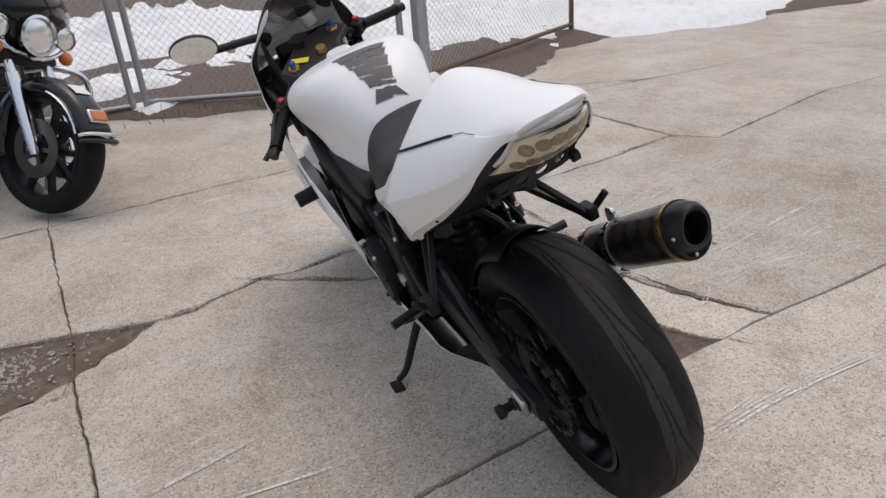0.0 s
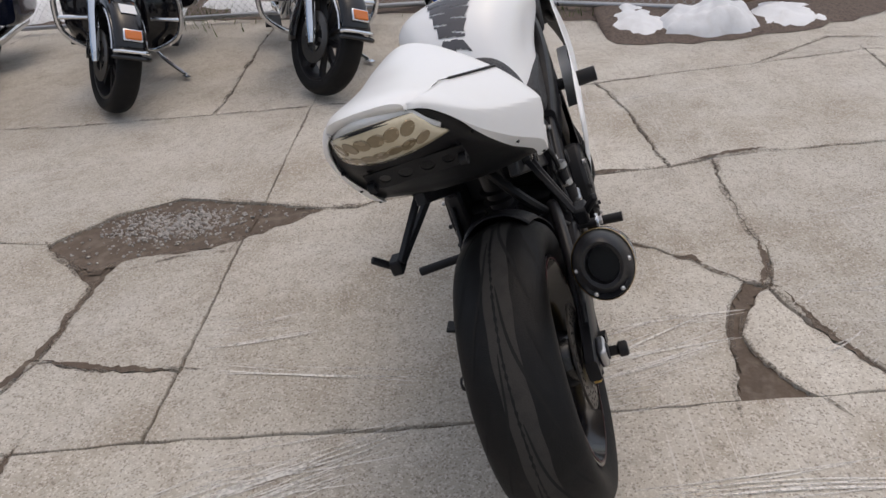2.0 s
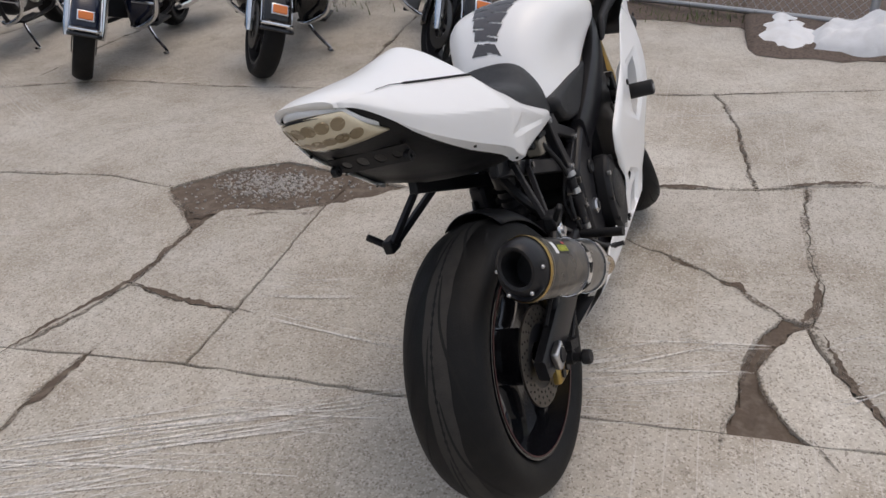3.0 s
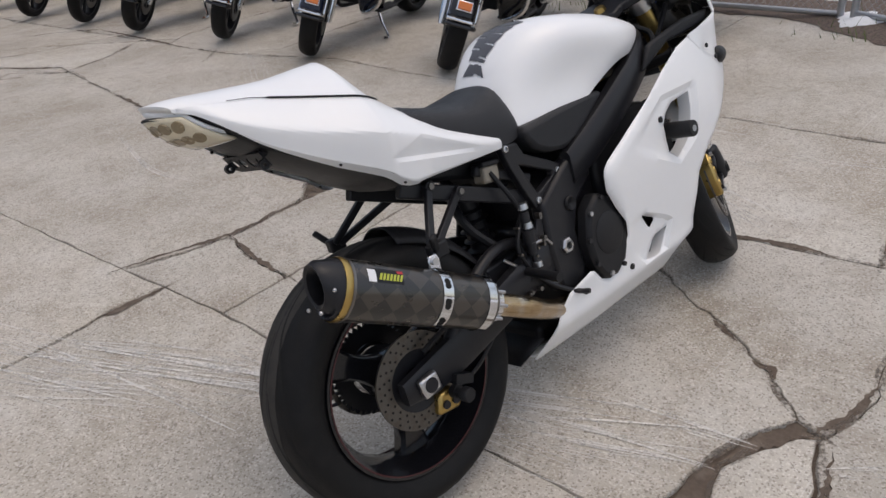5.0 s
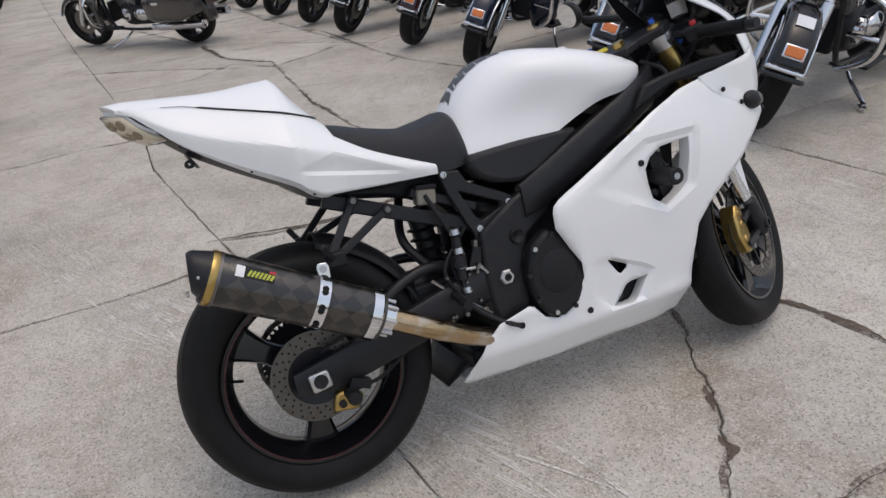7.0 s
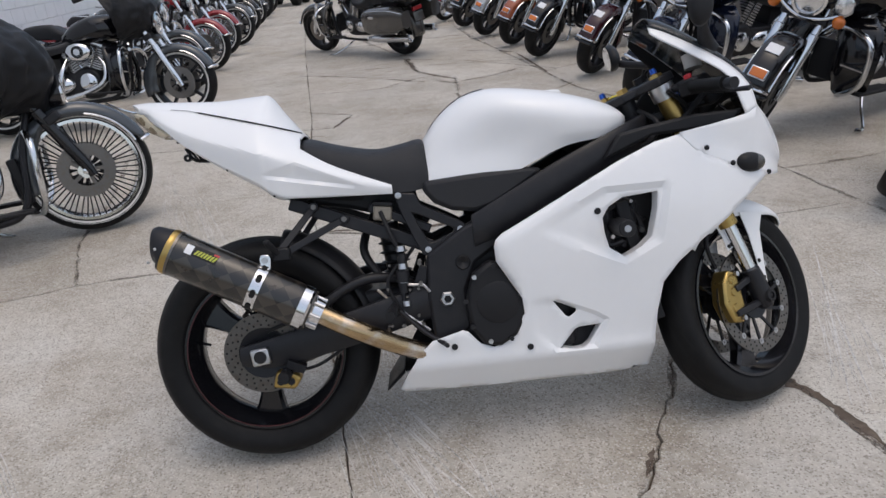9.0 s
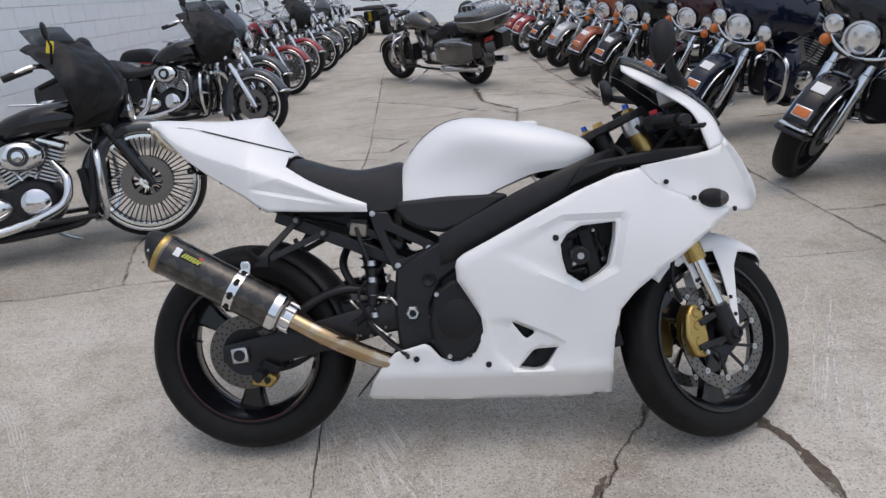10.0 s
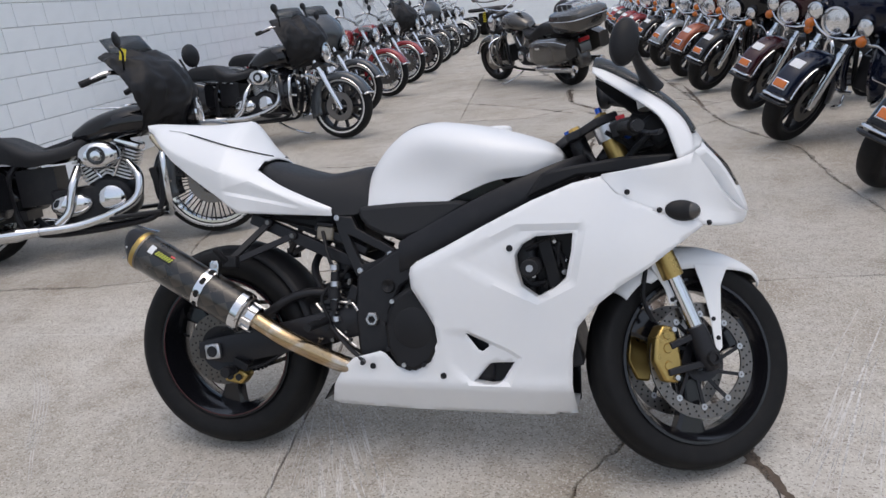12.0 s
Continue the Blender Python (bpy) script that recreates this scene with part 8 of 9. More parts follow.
    if lamps:
        bm = B()
        tube(bm, [(hx - 0.05, -0.22, hz - 0.02), (hx - 0.02, -0.12, hz - 0.085), (hx, 0, hz - 0.11), (hx - 0.02, 0.12, hz - 0.085), (hx - 0.05, 0.22, hz - 0.02)], 0.011, 8, 18)
        lb = part("lamp_bar", bm, CHROME, c, "chrome auxiliary lamp bar", xf=ST)
        for s in (-1, 1):
            bm = B()
            lathe(bm, [(0.0, -0.07), (0.04, -0.055), (0.056, -0.01), (0.058, 0.008), (0.050, 0.012)], (hx - 0.03, s * 0.185, hz + 0.01), 20, False, 'X')
            pl = part("passing_lamp", bm, CHROME, c, "small chrome passing lamp", xf=ST)
            bm = B()
            lathe(bm, [(0.0, 0.016), (0.03, 0.013), (0.051, 0.006), (0.051, 0), (0, 0)], (hx - 0.03, s * 0.185, hz + 0.01), 20, True, 'X')
            part("lamp_glass", bm, HEADGLASS, pl, xf=ST)
            bm = B()
            ball(bm, (hx - 0.03, s * 0.195, hz - 0.085), (0.030, 0.036, 0.036), 14, 10)
            part("indicator", bm, AMBER, c, "amber indicator", xf=ST)
    # bars and controls
    bm = B()
    bx = fx(bar_h) - 0.02
    tube(bm, [(bx - 0.26, -0.42, bar_h + 0.02), (bx - 0.10, -0.36, bar_h + 0.07), (bx, -0.16, bar_h), (bx + 0.01, 0, bar_h - 0.05), (bx, 0.16, bar_h), (bx - 0.10, 0.36, bar_h + 0.07), (bx - 0.26, 0.42, bar_h + 0.02)], 0.014, 8, 30)
    hb = part("handlebar", bm, CHROME, c, "chrome handlebar", xf=ST)
    for s in (-1, 1):
        bm = B()
        cyl(bm, (bx - 0.14, s * 0.375, bar_h + 0.06), (bx - 0.27, s * 0.425, bar_h + 0.015), 0.019, seg=10)
        part("grip", bm, BLACK, hb, xf=ST)
        bm = B()
        tube(bm, [(bx - 0.05, s * 0.33, bar_h + 0.06), (bx - 0.02, s * 0.40, bar_h + 0.16), (bx - 0.03, s * 0.43, bar_h + 0.20)], 0.007, 6)
        ball(bm, (bx - 0.03, s * 0.44, bar_h + 0.23), (0.014, 0.065, 0.042), 14, 8)
        part("mirror", bm, BLACK if fairing != "none" else CHROME, hb, "handlebar mirror", xf=ST)
    if fairing == "bat":
        bm = B()
        rows = []
        for z, xf_, w in ((0.72, 0.06, 0.17), (0.78, 0.095, 0.27), (0.87, 0.115, 0.36), (0.97, 0.105, 0.41), (1.06, 0.055, 0.39), (1.13, -0.01, 0.33), (1.17, -0.06, 0.26)):
            rows.append([(fx(0.86) + xf_ - (0.24 * abs(math.sin(v * math.pi / 2)) ** 2.2), w * math.sin(v * math.pi / 2) * (1 - 0.08 * (1 - abs(v))), z + 0.05 * (1 - v * v)) for v in np.linspace(-1, 1, 21)])
        rows = [list(r) for r in zip(*[cr([rows[i][j] for i in range(len(rows))], 18) for j in range(21)])]
        grid(bm, rows)
        bmesh.ops.recalc_face_normals(bm, faces=bm.faces)
        part("fork_fairing", bm, paint, c, "fork-mounted fairing", xf=ST, smooth=60, solid=0.006)
        bm = B()
        top = rows[-1]
        grid(bm, [[tuple(p) for p in top[3:18]], [(p[0] - 0.06, p[1] * 0.82, p[2] + (0.10 if not shield else 0.28)) for p in top[3:18]]])
        part("wind_deflector", bm, SMOKE, c, "dark tinted wind deflector", xf=ST, smooth=60, solid=0.004)
        bm = B()
        box(bm, (fx(0.86) - 0.10, 0, 0.98), (0.10, 0.52, 0.22), pose(0, 0, 0, 0, -20, 0))
        part("inner_dash", bm, BLACK, c, xf=ST, bevel=0.03)
    elif fairing == "shield":
        bm = B()
        rows = []
        for z, xf_, w in ((0.92, 0.07, 0.20), (1.06, 0.03, 0.25), (1.22, -0.05, 0.24), (1.36, -0.13, 0.17)):
            rows.append([(fx(0.86) + xf_ - 0.09 * v * v, w * v, z) for v in np.linspace(-1, 1, 13)])
        grid(bm, rows)
        part("windshield", bm, glass_mat("clear_screen", (0.55, 0.58, 0.60), 0.05, 0.25), c, "clear windshield", xf=ST, smooth=60, solid=0.004)
    # tank, seat
    tk = surface([(x, half_ring(p)) for x, p in (
        (-0.46, [(0, 0.93), (0.05, 0.925), (0.10, 0.90), (0.12, 0.84), (0.09, 0.78), (0.03, 0.75)]),
        (-0.52, [(0, 0.965), (0.08, 0.96), (0.14, 0.92), (0.165, 0.85), (0.14, 0.765), (0.04, 0.74)]),
        (-0.68, [(0, 0.965), (0.09, 0.96), (0.155, 0.92), (0.18, 0.85), (0.155, 0.765), (0.05, 0.73)]),
        (-0.85, [(0, 0.91), (0.07, 0.905), (0.12, 0.87), (0.14, 0.81), (0.12, 0.745), (0.04, 0.71)]),
        (-0.96, [(0, 0.83), (0.04, 0.825), (0.07, 0.81), (0.08, 0.775), (0.06, 0.73), (0.02, 0.70)]))], 18, 23)
    bm = B()
    vs = grid(bm, tk)
    cap(bm, vs[0])
    cap(bm, vs[-1])
    tank_ = part("fuel_tank", bm, paint, c, "painted teardrop fuel tank", smooth=60)
    bm = B()
    cyl(bm, (-0.66, 0, 0.955), (-0.66, 0, 0.985), 0.05, 0.045, 20)
    box(bm, (-0.70, 0, 0.962), (0.30, 0.07, 0.014), pose(0, 0, 0, 0, 8, 0))
    part("tank_console", bm, CHROME, tank_, bevel=0.004)
    st_ = surface([(x, half_ring(p)) for x, p in (
        (-0.86, [(0, 0.80), (0.06, 0.795), (0.09, 0.76), (0.08, 0.70)]),
        (-1.00, [(0, 0.745), (0.11, 0.742), (0.17, 0.715), (0.16, 0.66)]),
        (-1.16, [(0, 0.735), (0.14, 0.735), (0.20, 0.705), (0.18, 0.64)]),
        (-1.28, [(0, 0.80), (0.13, 0.80), (0.18, 0.76), (0.16, 0.66)]),
        (-1.36, [(0, 0.835), (0.11, 0.832), (0.15, 0.79), (0.14, 0.68)]),
        (-1.60, [(0, 0.825), (0.10, 0.822), (0.14, 0.785), (0.13, 0.70)]),
        (-1.70, [(0, 0.77), (0.07, 0.765), (0.10, 0.74), (0.10, 0.69)]))], 26, 21)
    bm = B()
    vs = grid(bm, st_)
    cap(bm, vs[0])
    cap(bm, vs[-1])
    part("seat", bm, SEATM, c, "black two-up seat", smooth=60)
    if seat_high or trunk:
        bm = B()
        ball(bm, (-1.66, 0, 0.96), (0.05, 0.15, 0.12), 18, 12)
        tube(bm, [(-1.62, -0.12, 0.74), (-1.72, -0.12, 0.92)], 0.012, 8)
        tube(bm, [(-1.62, 0.12, 0.74), (-1.72, 0.12, 0.92)], 0.012, 8)
        part("backrest", bm, SEATM, c, "black passenger backrest")
    # engine: V-twin
    eng = B()
    lathe(eng, [(0.0, -0.13), (0.12, -0.12), (0.15, -0.06), (0.15, 0.06), (0.12, 0.12), (0.0, 0.13)], (-0.80, 0, 0.40), 26)
    en = part("engine_case", eng, SATIN, c, "black and chrome V-twin engine", bevel=0.015)
    bm = B()
    box(bm, (-0.98, 0, 0.38), (0.30, 0.24, 0.22))
    part("gearbox", bm, SATIN, en, bevel=0.015)
    for a, nm in ((24, "front_cylinder"), (-24, "rear_cylinder")):
        d = Vector((math.sin(radians(a)), 0, math.cos(radians(a))))
        bm = B()
        o = Vector((-0.80, 0, 0.40))
        q = pose(0, 0, 0, 0, a, 0)
        for k in range(9):
            p = o + d * (0.14 + 0.021 * k)
            box(bm, p, (0.15, 0.17, 0.010), q)
        fins = bm
        bm = B()
        box(bm, o + d * 0.22, (0.115, 0.13, 0.20), q)
        cy = part(nm, bm, SATIN, en, "finned cylinder", smooth=0)
        part("cooling_fin", fins, ALU, en, smooth=0, kind="stuff")
        bm = B()
        box(bm, o + d * 0.345, (0.16, 0.16, 0.045), q)
        part("rocker_cover", bm, CHROME, en, "chrome rocker cover", bevel=0.015)
        for s in (-1, 1):
            bm = B()
            cyl(bm, o + Vector((0.02 * (1 if a > 0 else -1), s * 0.085, 0.10)), o + d * 0.32 + Vector((0, s * 0.085, 0)), 0.011, seg=8)
            part("pushrod_tube", bm, CHROME, en)
    bm = B()
    lathe(bm, [(0.0, -0.215), (0.05, -0.214), (0.075, -0.205), (0.088, -0.185), (0.092, -0.16), (0.088, -0.12), (0.0, -0.12)], (0, 0, 0), 28)
    air = part("air_cleaner", bm, CHROME, en, "oval chrome air cleaner", xf=Matrix.Translation((-0.80, 0, 0.66)) @ Matrix.Diagonal((1.35, 1, 0.9, 1)))
    bm = B()
    lathe(bm, [(0.036, -0.222), (0.050, -0.222), (0.054, -0.212), (0.036, -0.212)], (-0.80, 0, 0.66), 24)
    part("cleaner_ring", bm, GLOSS, air, "black ring on the air cleaner")
    bm = B()
    lathe(bm, [(0.0, -0.228), (0.028, -0.225), (0.035, -0.21), (0.0, -0.21)], (-0.80, 0, 0.66), 18)
    part("cleaner_cap", bm, CHROME, air)
    for s in (-1, 1):
        bm = B()
        lathe(bm, [(0.0, s * 0.165), (0.05, s * 0.162), (0.075, s * 0.150), (0.08, s * 0.125), (0, s * 0.125)], (-0.78, 0, 0.40), 26)
        part("cam_cover", bm, CHROME, en, "round chrome cam cover")
        bm = B()
        ball(bm, (-1.02, s * 0.13, 0.39), (0.12, 0.045, 0.075), 18, 10)
        part("engine_cover", bm, CHROME, en, "chrome gearbox cover")
    for s in (-1, 1):
        bm = B()
        if s < 0:
            tube(bm, [(-0.66, -0.10, 0.60), (-0.60, -0.16, 0.50), (-0.66, -0.19, 0.36), (-0.95, -0.20, 0.27), (-1.25, -0.21, 0.265)], 0.026, 10, 24)
            tube(bm, [(-0.95, -0.10, 0.60), (-0.98, -0.17, 0.50), (-1.02, -0.19, 0.36), (-1.10, -0.20, 0.29)], 0.026, 10, 16)
        tube(bm, [(-1.2, s * 0.215, 0.265), (-1.28, s * 0.22, 0.265), (-1.32, s * 0.225, 0.265), (-1.98, s * 0.235, 0.285), (-2.0, s * 0.235, 0.286), (-1.97, s * 0.235, 0.285)], [0.03, 0.035, 0.045, 0.047, 0.042, 0.036], 16)
        part("exhaust_silencer", bm, CHROME, c, "long chrome silencer")
    # frame, boards, guard, stand
    bm = B()
    for s in (-1, 1):
        tube(bm, [(-0.36, s * 0.04, 0.86), (-0.46, s * 0.10, 0.60), (-0.52, s * 0.13, 0.30), (-0.70, s * 0.13, 0.23), (-1.25, s * 0.13, 0.24), (-1.35, s * 0.12, 0.45), (-1.30, s * 0.08, 0.66), (-0.90, s * 0.04, 0.78), (-0.40, s * 0.03, 0.90)], 0.017, 8, 40)
    box(bm, (-1.5, 0, 0.36), (0.42, 0.22, 0.06))
    box(bm, (-1.2, 0, 0.52), (0.22, 0.20, 0.22))
    part("frame", bm, SATIN, c, "black tubular frame")
    bm = B()
    box(bm, (-0.515, 0, 0.43), (0.05, 0.20, 0.24), pose(0, 0, 0, 0, -8, 0))
    part("oil_cooler", bm, BLACK, c, bevel=0.01)
    for s in (-1, 1):
        bm = B()
        box(bm, (-0.62, s * 0.27, 0.29), (0.30, 0.10, 0.022))
        part("floorboard", bm, BLACK, c, "black rubber floorboard", bevel=0.008)
        if guard:
            bm = B()
            tube(bm, [(-0.44, s * 0.06, 0.66), (-0.42, s * 0.20, 0.67), (-0.40, s * 0.335, 0.62), (-0.40, s * 0.36, 0.50), (-0.41, s * 0.33, 0.36), (-0.44, s * 0.20, 0.27), (-0.50, s * 0.12, 0.26)], 0.017, 10, 26)
            tube(bm, [(-0.42, s * 0.18, 0.46), (-0.40, s * 0.355, 0.46)], 0.013, 8)
            part("engine_guard", bm, CHROME, c, "chrome engine guard hoop")
        if lowers:
            bm = B()
            rows = []
            for z, w0, w1, d in ((0.28, 0.14, 0.30, 0.0), (0.40, 0.13, 0.34, 0.03), (0.54, 0.12, 0.35, 0.03), (0.66, 0.10, 0.31, 0.0), (0.72, 0.08, 0.22, -0.03)):
                rows.append([(-0.44 + d - 0.10 * (v * v), s * (w0 + (w1 - w0) * v), z) for v in np.linspace(0, 1, 7)])
            grid(bm, rows)
            bmesh.ops.recalc_face_normals(bm, faces=bm.faces)
            part("leg_fairing", bm, paint, c, "leg fairing panel", smooth=60, solid=0.03)
        if bags:
            bm = B()
            bg = surface([(x, [(y, z) for y, z in p]) for x, p in (
                (-1.32, [(0.20, 0.62), (0.30, 0.64), (0.37, 0.60), (0.375, 0.48), (0.36, 0.40), (0.27, 0.37), (0.20, 0.40)]),
                (-1.45, [(0.19, 0.665), (0.31, 0.675), (0.39, 0.63), (0.395, 0.48), (0.38, 0.375), (0.27, 0.345), (0.19, 0.37)]),
                (-1.80, [(0.19, 0.68), (0.31, 0.685), (0.39, 0.64), (0.395, 0.50), (0.38, 0.385), (0.27, 0.36), (0.19, 0.38)]),
                (-2.02, [(0.20, 0.62), (0.29, 0.63), (0.35, 0.60), (0.36, 0.52), (0.345, 0.45), (0.27, 0.43), (0.20, 0.45)]))], 16, 25)
            bg = [[(p[0], s * p[1], p[2]) for p in r] for r in bg]
            vs = grid(bm, bg, False, True)
            cap(bm, vs[0])
            cap(bm, vs[-1])
            sb = part("saddlebag", bm, paint, c, "hard saddlebag", smooth=50)
            bm = B()
            tube(bm, [(p[0], p[1] * 1.004, p[2]) for p in [bg[i][7] for i in range(16)]], 0.004, 5)
            part("lid_seam", bm, CHROME, sb)
            bm = B()
            box(bm, (-1.52, s * 0.396, 0.58), (0.10, 0.012, 0.03))
            part("latch", bm, CHROME, sb, "chrome bag latch", bevel=0.004)
    bm = B()
    tube(bm, [(-0.78, 0.12, 0.20), (-0.70, 0.20, 0.135), (-0.58, 0.33, 0.070), (-0.53, 0.345, 0.068)], 0.012, 8, 12)
    box(bm, (-0.52, 0.345, 0.068), (0.07, 0.035, 0.010), pose(0, 0, 0, 9, 0, 30))
    part("side_stand", bm, CHROME, c, "extended side stand")
    if trunk:
        low_ = Matrix.Translation((0.06, 0, -0.16))
        bm = B()
        rows = []
        for z, l, w in ((0.88 , 0.21, 0.24), (0.93, 0.265, 0.30), (1.04, 0.285, 0.325), (1.05, 0.288, 0.328), (1.11, 0.275, 0.315), (1.145, 0.225, 0.25)):
            rows.append([(-1.98 + l * math.copysign(abs(math.cos(a)) ** 0.55, math.cos(a)), w * math.copysign(abs(math.sin(a)) ** 0.55, math.sin(a)), z) for a in np.linspace(0, 2 * math.pi, 33)[:-1]])
        vs = grid(bm, rows, False, True)
        cap(bm, vs[0])
        cap(bm, vs[-1])
        tb = part("top_trunk", bm, paint, c, "hard top trunk", smooth=45, xf=low_)
        bm = B()
        for k in range(5):
            y = -0.16 + 0.08 * k
            tube(bm, [(-1.80, y, 1.13), (-1.83, y, 1.205), (-2.14, y, 1.205), (-2.17, y, 1.13)], 0.008, 6, 14)
        tube(bm, [(-1.83, -0.18, 1.205), (-1.83, 0.18, 1.205)], 0.008, 6)
        tube(bm, [(-2.14, -0.18, 1.205), (-2.14, 0.18, 1.205)], 0.008, 6)
        part("luggage_rack", bm, CHROME, tb, "chrome luggage rack", xf=low_)
        bm = B()
        tube(bm, [(-1.98 + 0.292 * math.copysign(abs(math.cos(a)) ** 0.55, math.cos(a)), 0.332 * math.copysign(abs(math.sin(a)) ** 0.55, math.sin(a)), 1.045) for a in np.linspace(0, 2 * math.pi, 41)], 0.006, 6)
        part("lid_seam", bm, CHROME, tb, "chrome lid line", xf=low_)
        bm = B()
        box(bm, (-1.75, 0, 0.84), (0.4, 0.24, 0.06))
        part("trunk_mount", bm, SATIN, tb, xf=low_)
    if fwd or drop:
        steered = ("front_wheel", "front_fender", "fork_leg", "axle_cap", "yoke", "headlamp", "lamp_bar", "passing_lamp", "indicator", "handlebar", "fork_fairing", "wind_deflector", "inner_dash", "windshield")
        for o in c.children:
            nm = o.name.split(".")[0]
            if nm in ("headlamp", "handlebar", "fork_fairing", "wind_deflector", "inner_dash", "yoke"):
                for q in [o] + list(o.children_recursive):
                    q.data.transform(Matrix.Translation((0.10, 0, -0.08 if nm in ("fork_fairing", "wind_deflector", "inner_dash") else -0.11)))
            if nm == "fuel_tank":
                for q in [o] + list(o.children_recursive):
                    q.data.transform(Matrix.Translation((0, 0, 0.72)) @ Matrix.Diagonal((1.12, 1, 0.78, 1)) @ Matrix.Translation((0.11, 0, -0.70)))
            if nm not in steered:
                move = Matrix.Translation((fwd, 0, 0 if nm == "rear_wheel" else drop))
                for q in [o] + list(o.children_recursive):
                    q.data.transform(move)
    if cover:   # loose black cover in folds over the fairing
        for o in c.children:
            if o.name.split(".")[0] == "fork_fairing":
                bm = B()
                bm.from_mesh(o.data)
                bmesh.ops.subdivide_edges(bm, edges=bm.edges[:], cuts=2, use_grid_fill=True)
                bm.normal_update()
                for v in bm.verts:
                    p = v.co
                    fold = 1 - abs(noise.noise((p.x * 5, p.y * 9, p.z * 4))) * 2.2
                    v.co = p + v.normal * (0.022 * fold + 0.010 * noise.noise(p * 24) + 0.006)
                bm.to_mesh(o.data)
                bm.free()
                o.data.materials[0] = BLACK
                tagged(o, "crumpled black cover over the fairing", "", "", "")
    return c


def parked(front, heading, lean=-9):
    return pose(front[0], front[1], 0, 0, 0, heading) @ pose(0, 0, 0, lean, 0, 0) @ pose(0, 0, 0.010, 0, 0, 0)


ROW_E, ROW_W = "row of parked motorcycles by the fence", "row of parked motorcycles along the white wall"
HEAD, TURN = 197, 27
a = cruiser(BLACKPAINT, "black touring motorcycle with batwing fairing and chrome crash bars", fairing="bat", lowers=False, bags=True, wheel="cast", group=ROW_E, steer=TURN)
a.matrix_world = parked((2.86, 1.17), HEAD)
b = cruiser(BLACKPAINT, "black dresser motorcycle with batwing fairing and white fender tag", fairing="bat", lowers=True, wheel="cast", group=ROW_E, trunk=True, steer=TURN)
b.matrix_world = parked((2.775, 2.41), HEAD)
c1 = cruiser(BLUEPAINT, "dark blue dresser motorcycle with batwing fairing and white fender tag", fairing="bat", lowers=True, wheel="cast", group=ROW_E, trunk=True, steer=TURN)
c1.matrix_world = parked((2.59, 3.72), HEAD)
d1 = cruiser(MAROON, "deep maroon dresser motorcycle with batwing fairing and amber lamp", fairing="bat", wheel="cast", group=ROW_E, steer=TURN, trunk=True)
d1.matrix_world = parked((2.63, 5.05), HEAD)
e1 = copy_thing(b, parked((2.44, 6.39), HEAD))
f1 = cruiser(ORANGEP, "copper-orange cruiser motorcycle with chrome fork", fairing="bat", wheel="cast", group=ROW_E, steer=TURN, lamps=True)
f1.matrix_world = parked((2.39, 7.59), HEAD)
g1_ = cruiser(SILVER, "silver cruiser motorcycle with round chrome lamps", fairing="none", wheel="cast", group=ROW_E, steer=TURN, bags=False)
g1_.matrix_world = parked((2.26, 8.81), HEAD)
copy_thing(a, parked((2.15, 10.18), HEAD))
i1 = cruiser(REDPAINT, "deep red cruiser motorcycle with chrome trim", fairing="none", wheel="wire", whitewall=False, group=ROW_E, steer=TURN)
i1.matrix_world = parked((1.99, 11.51), HEAD)
copy_thing(i1, parked((1.95, 12.8), HEAD))
copy_thing(b, parked((1.92, 14.1), HEAD))
copy_thing(i1, parked((1.90, 15.4), HEAD))
copy_thing(g1_, parked((1.88, 16.7), HEAD))
# along the wall
# grey front fender: sky reflection on gloss black, painted in
w1 = cruiser(BLACKPAINT, "black custom bagger with covered fairing and tall spoked front wheel", fairing="bat", bags=True, wheel="blackwire", whitewall=True, big=True, fork=GLOSS, group=ROW_W, steer=0, lamps=False, fender_tag=False, seat_high=False, guard=True, lowers=False, fender=GREYPAINT_SHEEN, fwd=0.20, drop=-0.09, cover=True)
w1.matrix_world = parked((-1.18, 2.13), 20)
bm = B()
box(bm, (-0.30, -0.345, 1.10), (0.034, 0.004, 0.065), pose(0, 0, 0, 0, 15, 20))
part("key_tag", bm, YELLOW, w1, "yellow paper key tag")
# front fender grey again stands for sky mirrored in black gloss
w2 = cruiser(BLACKPAINT, "black touring motorcycle with thin whitewall tyres", fairing="bat", wheel="cast", whitewall=True, group=ROW_W, steer=-4, fender_tag=False, lamps=False, seat_high=True, lowers=True, fender=GREYPAINT_SHEEN, cover=True)
w2.matrix_world = parked((-1.31, 5.06), -2)
w3 = cruiser(GREYPAINT_SHEEN, "charcoal grey cruiser motorcycle with chrome fork", fairing="bat", wheel="cast", whitewall=True, group=ROW_W, steer=-4, lamps=False, fender_tag=False)
w3.matrix_world = parked((-1.62, 6.6), -4)
w4 = cruiser(REDPAINT, "red cruiser motorcycle with wire wheels and whitewalls", fairing="shield", wheel="wire", whitewall=True, group=ROW_W, steer=-6, lamps=False, fender_tag=False)
w4.matrix_world = parked((-1.63, 8.05), -4)
copy_thing(w4, parked((-1.70, 9.55), -4))
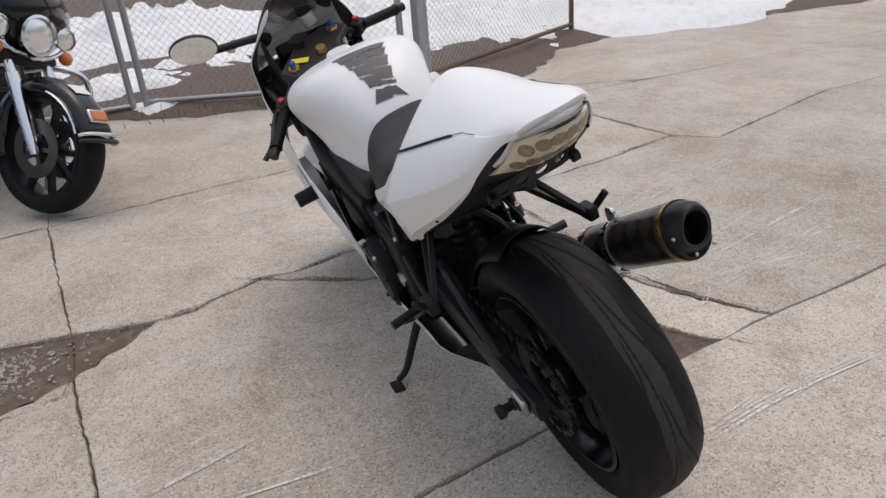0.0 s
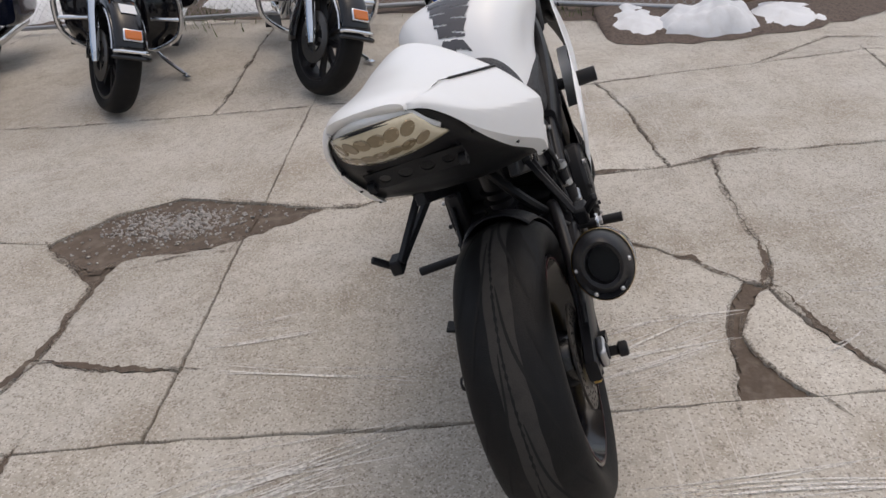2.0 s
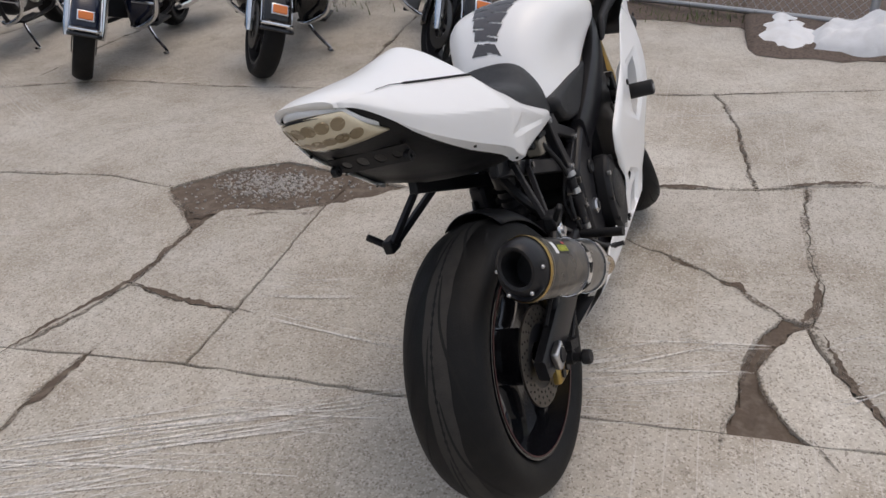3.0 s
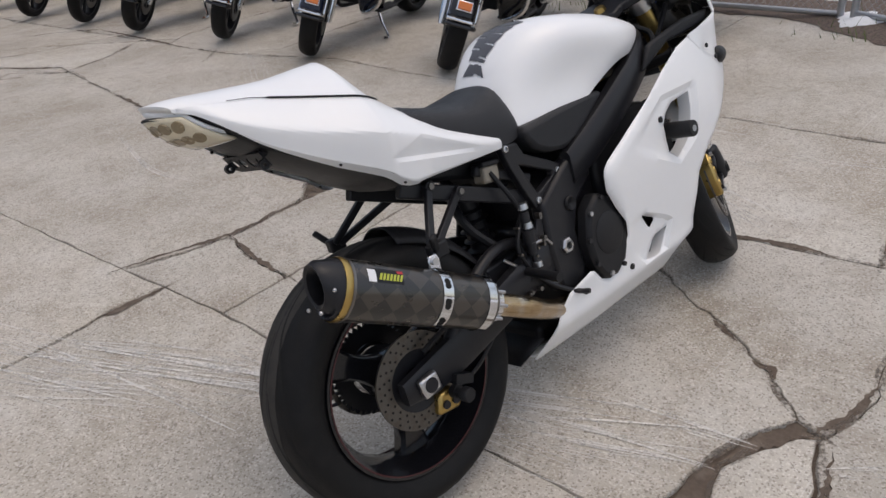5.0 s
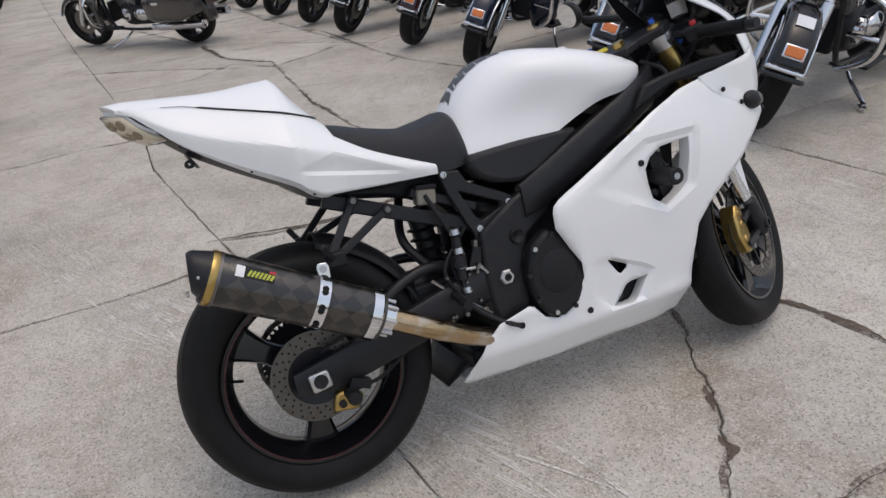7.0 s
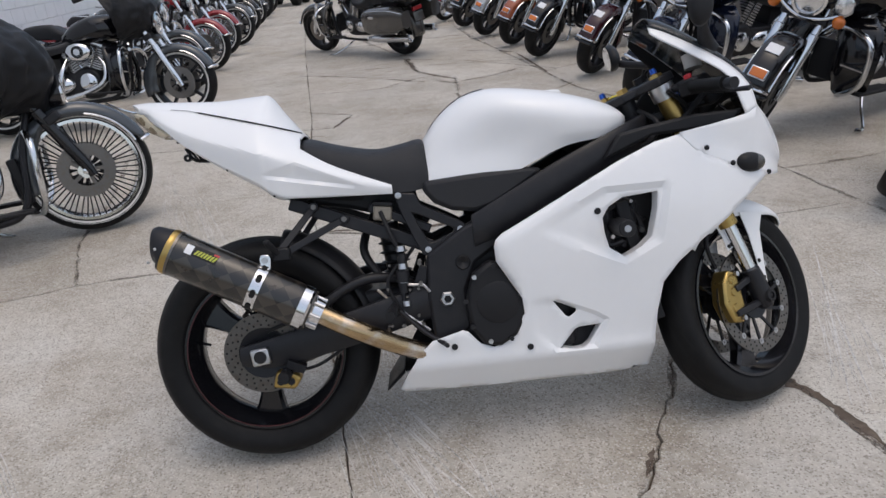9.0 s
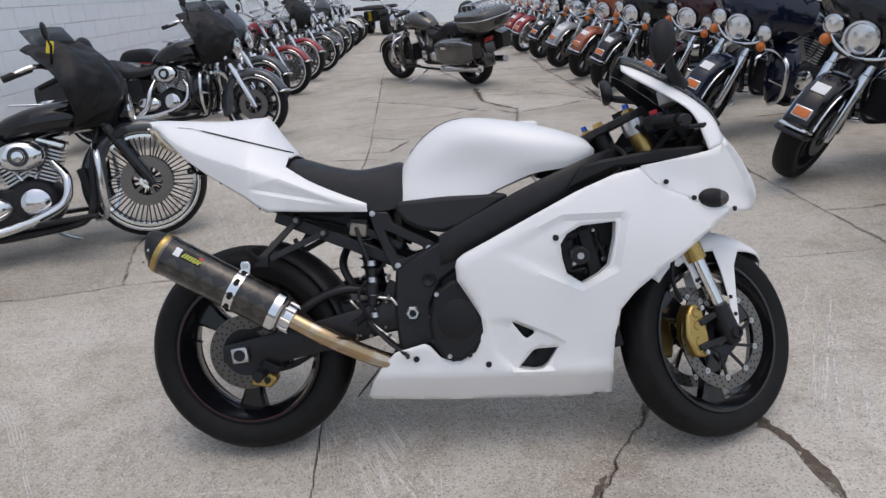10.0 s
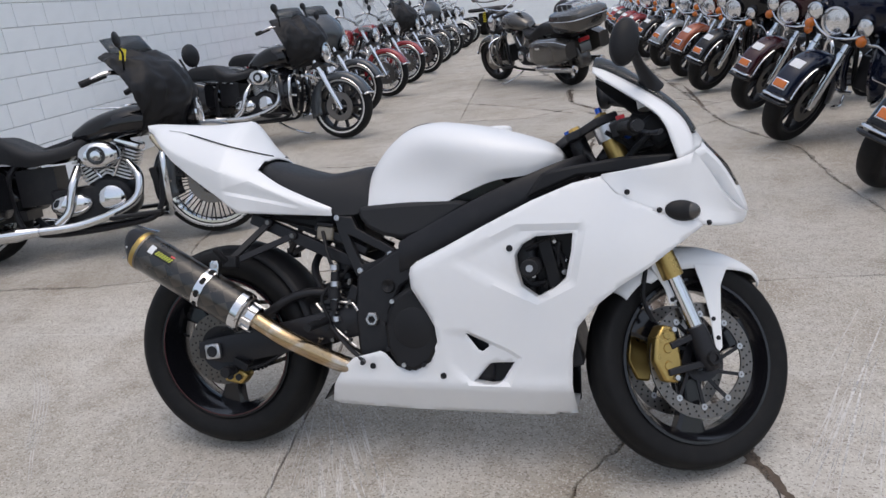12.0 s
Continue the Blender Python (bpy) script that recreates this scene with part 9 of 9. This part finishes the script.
copy_thing(w2, parked((-1.65, 10.85), -4))
w6 = cruiser(BLACKPAINT, "black cruiser motorcycle with wire wheels", fairing="none", wheel="wire", whitewall=True, group=ROW_W, steer=-6, lamps=False, fender_tag=False)
w6.matrix_world = parked((-1.75, 12.6), -4)
copy_thing(w3, parked((-1.80, 14.1), -4))
w7 = cruiser(CREAMP, "cream white cruiser motorcycle with chrome trim", fairing="shield", wheel="cast", whitewall=False, group=ROW_W, steer=-6, lamps=False, fender_tag=False)
w7.matrix_world = parked((-1.85, 16.2), -4)
copy_thing(w6, parked((-1.90, 17.7), -4))
# the one standing across the yard
x1 = cruiser(PEWTER, "pewter grey touring motorcycle with top trunk and chrome rack", fairing="none", trunk=True, wheel="cast", lowers=True, lamps=False, fender_tag=False, steer=4, guard=True)
x1.matrix_world = parked((-0.11, 8.95), 131.6)
# all-terrain vehicle far off by the wall
atv = thing("quad_bike", pose(-1.6, 20.6, 0, 0, 0, -100), "black quad bike with a yellow spring, far end of the yard", "quad bike")
for x in (-0.55, 0.55):
    for y in (-0.42, 0.42):
        bm = B()
        lathe(bm, [(0.12, -0.11), (0.24, -0.13), (0.30, -0.10), (0.31, 0), (0.30, 0.10), (0.24, 0.13), (0.12, 0.11)], (x, y, 0.31), 28)
        part("wheel", bm, RUBBER, atv, "knobbly black tyre")
bm = B()
box(bm, (0, 0, 0.55), (1.3, 0.45, 0.30))
box(bm, (0.55, 0, 0.78), (0.5, 1.0, 0.10))
box(bm, (-0.55, 0, 0.78), (0.5, 1.0, 0.10))
part("body", bm, BLACK, atv, bevel=0.05)
bm = B()
for k in range(6):
    lathe(bm, [(0.035, -0.012), (0.06, 0), (0.035, 0.012)], (0.72, 0.0, 0.45 + 0.05 * k), 16, True, 'Z')
part("spring", bm, YELLOW, atv, "yellow coil spring")
bm = B()
tube(bm, [(0.25, -0.38, 1.02), (0.32, 0, 0.98), (0.25, 0.38, 1.02)], 0.016, 8, 12)
part("handlebar", bm, BLACK, atv)
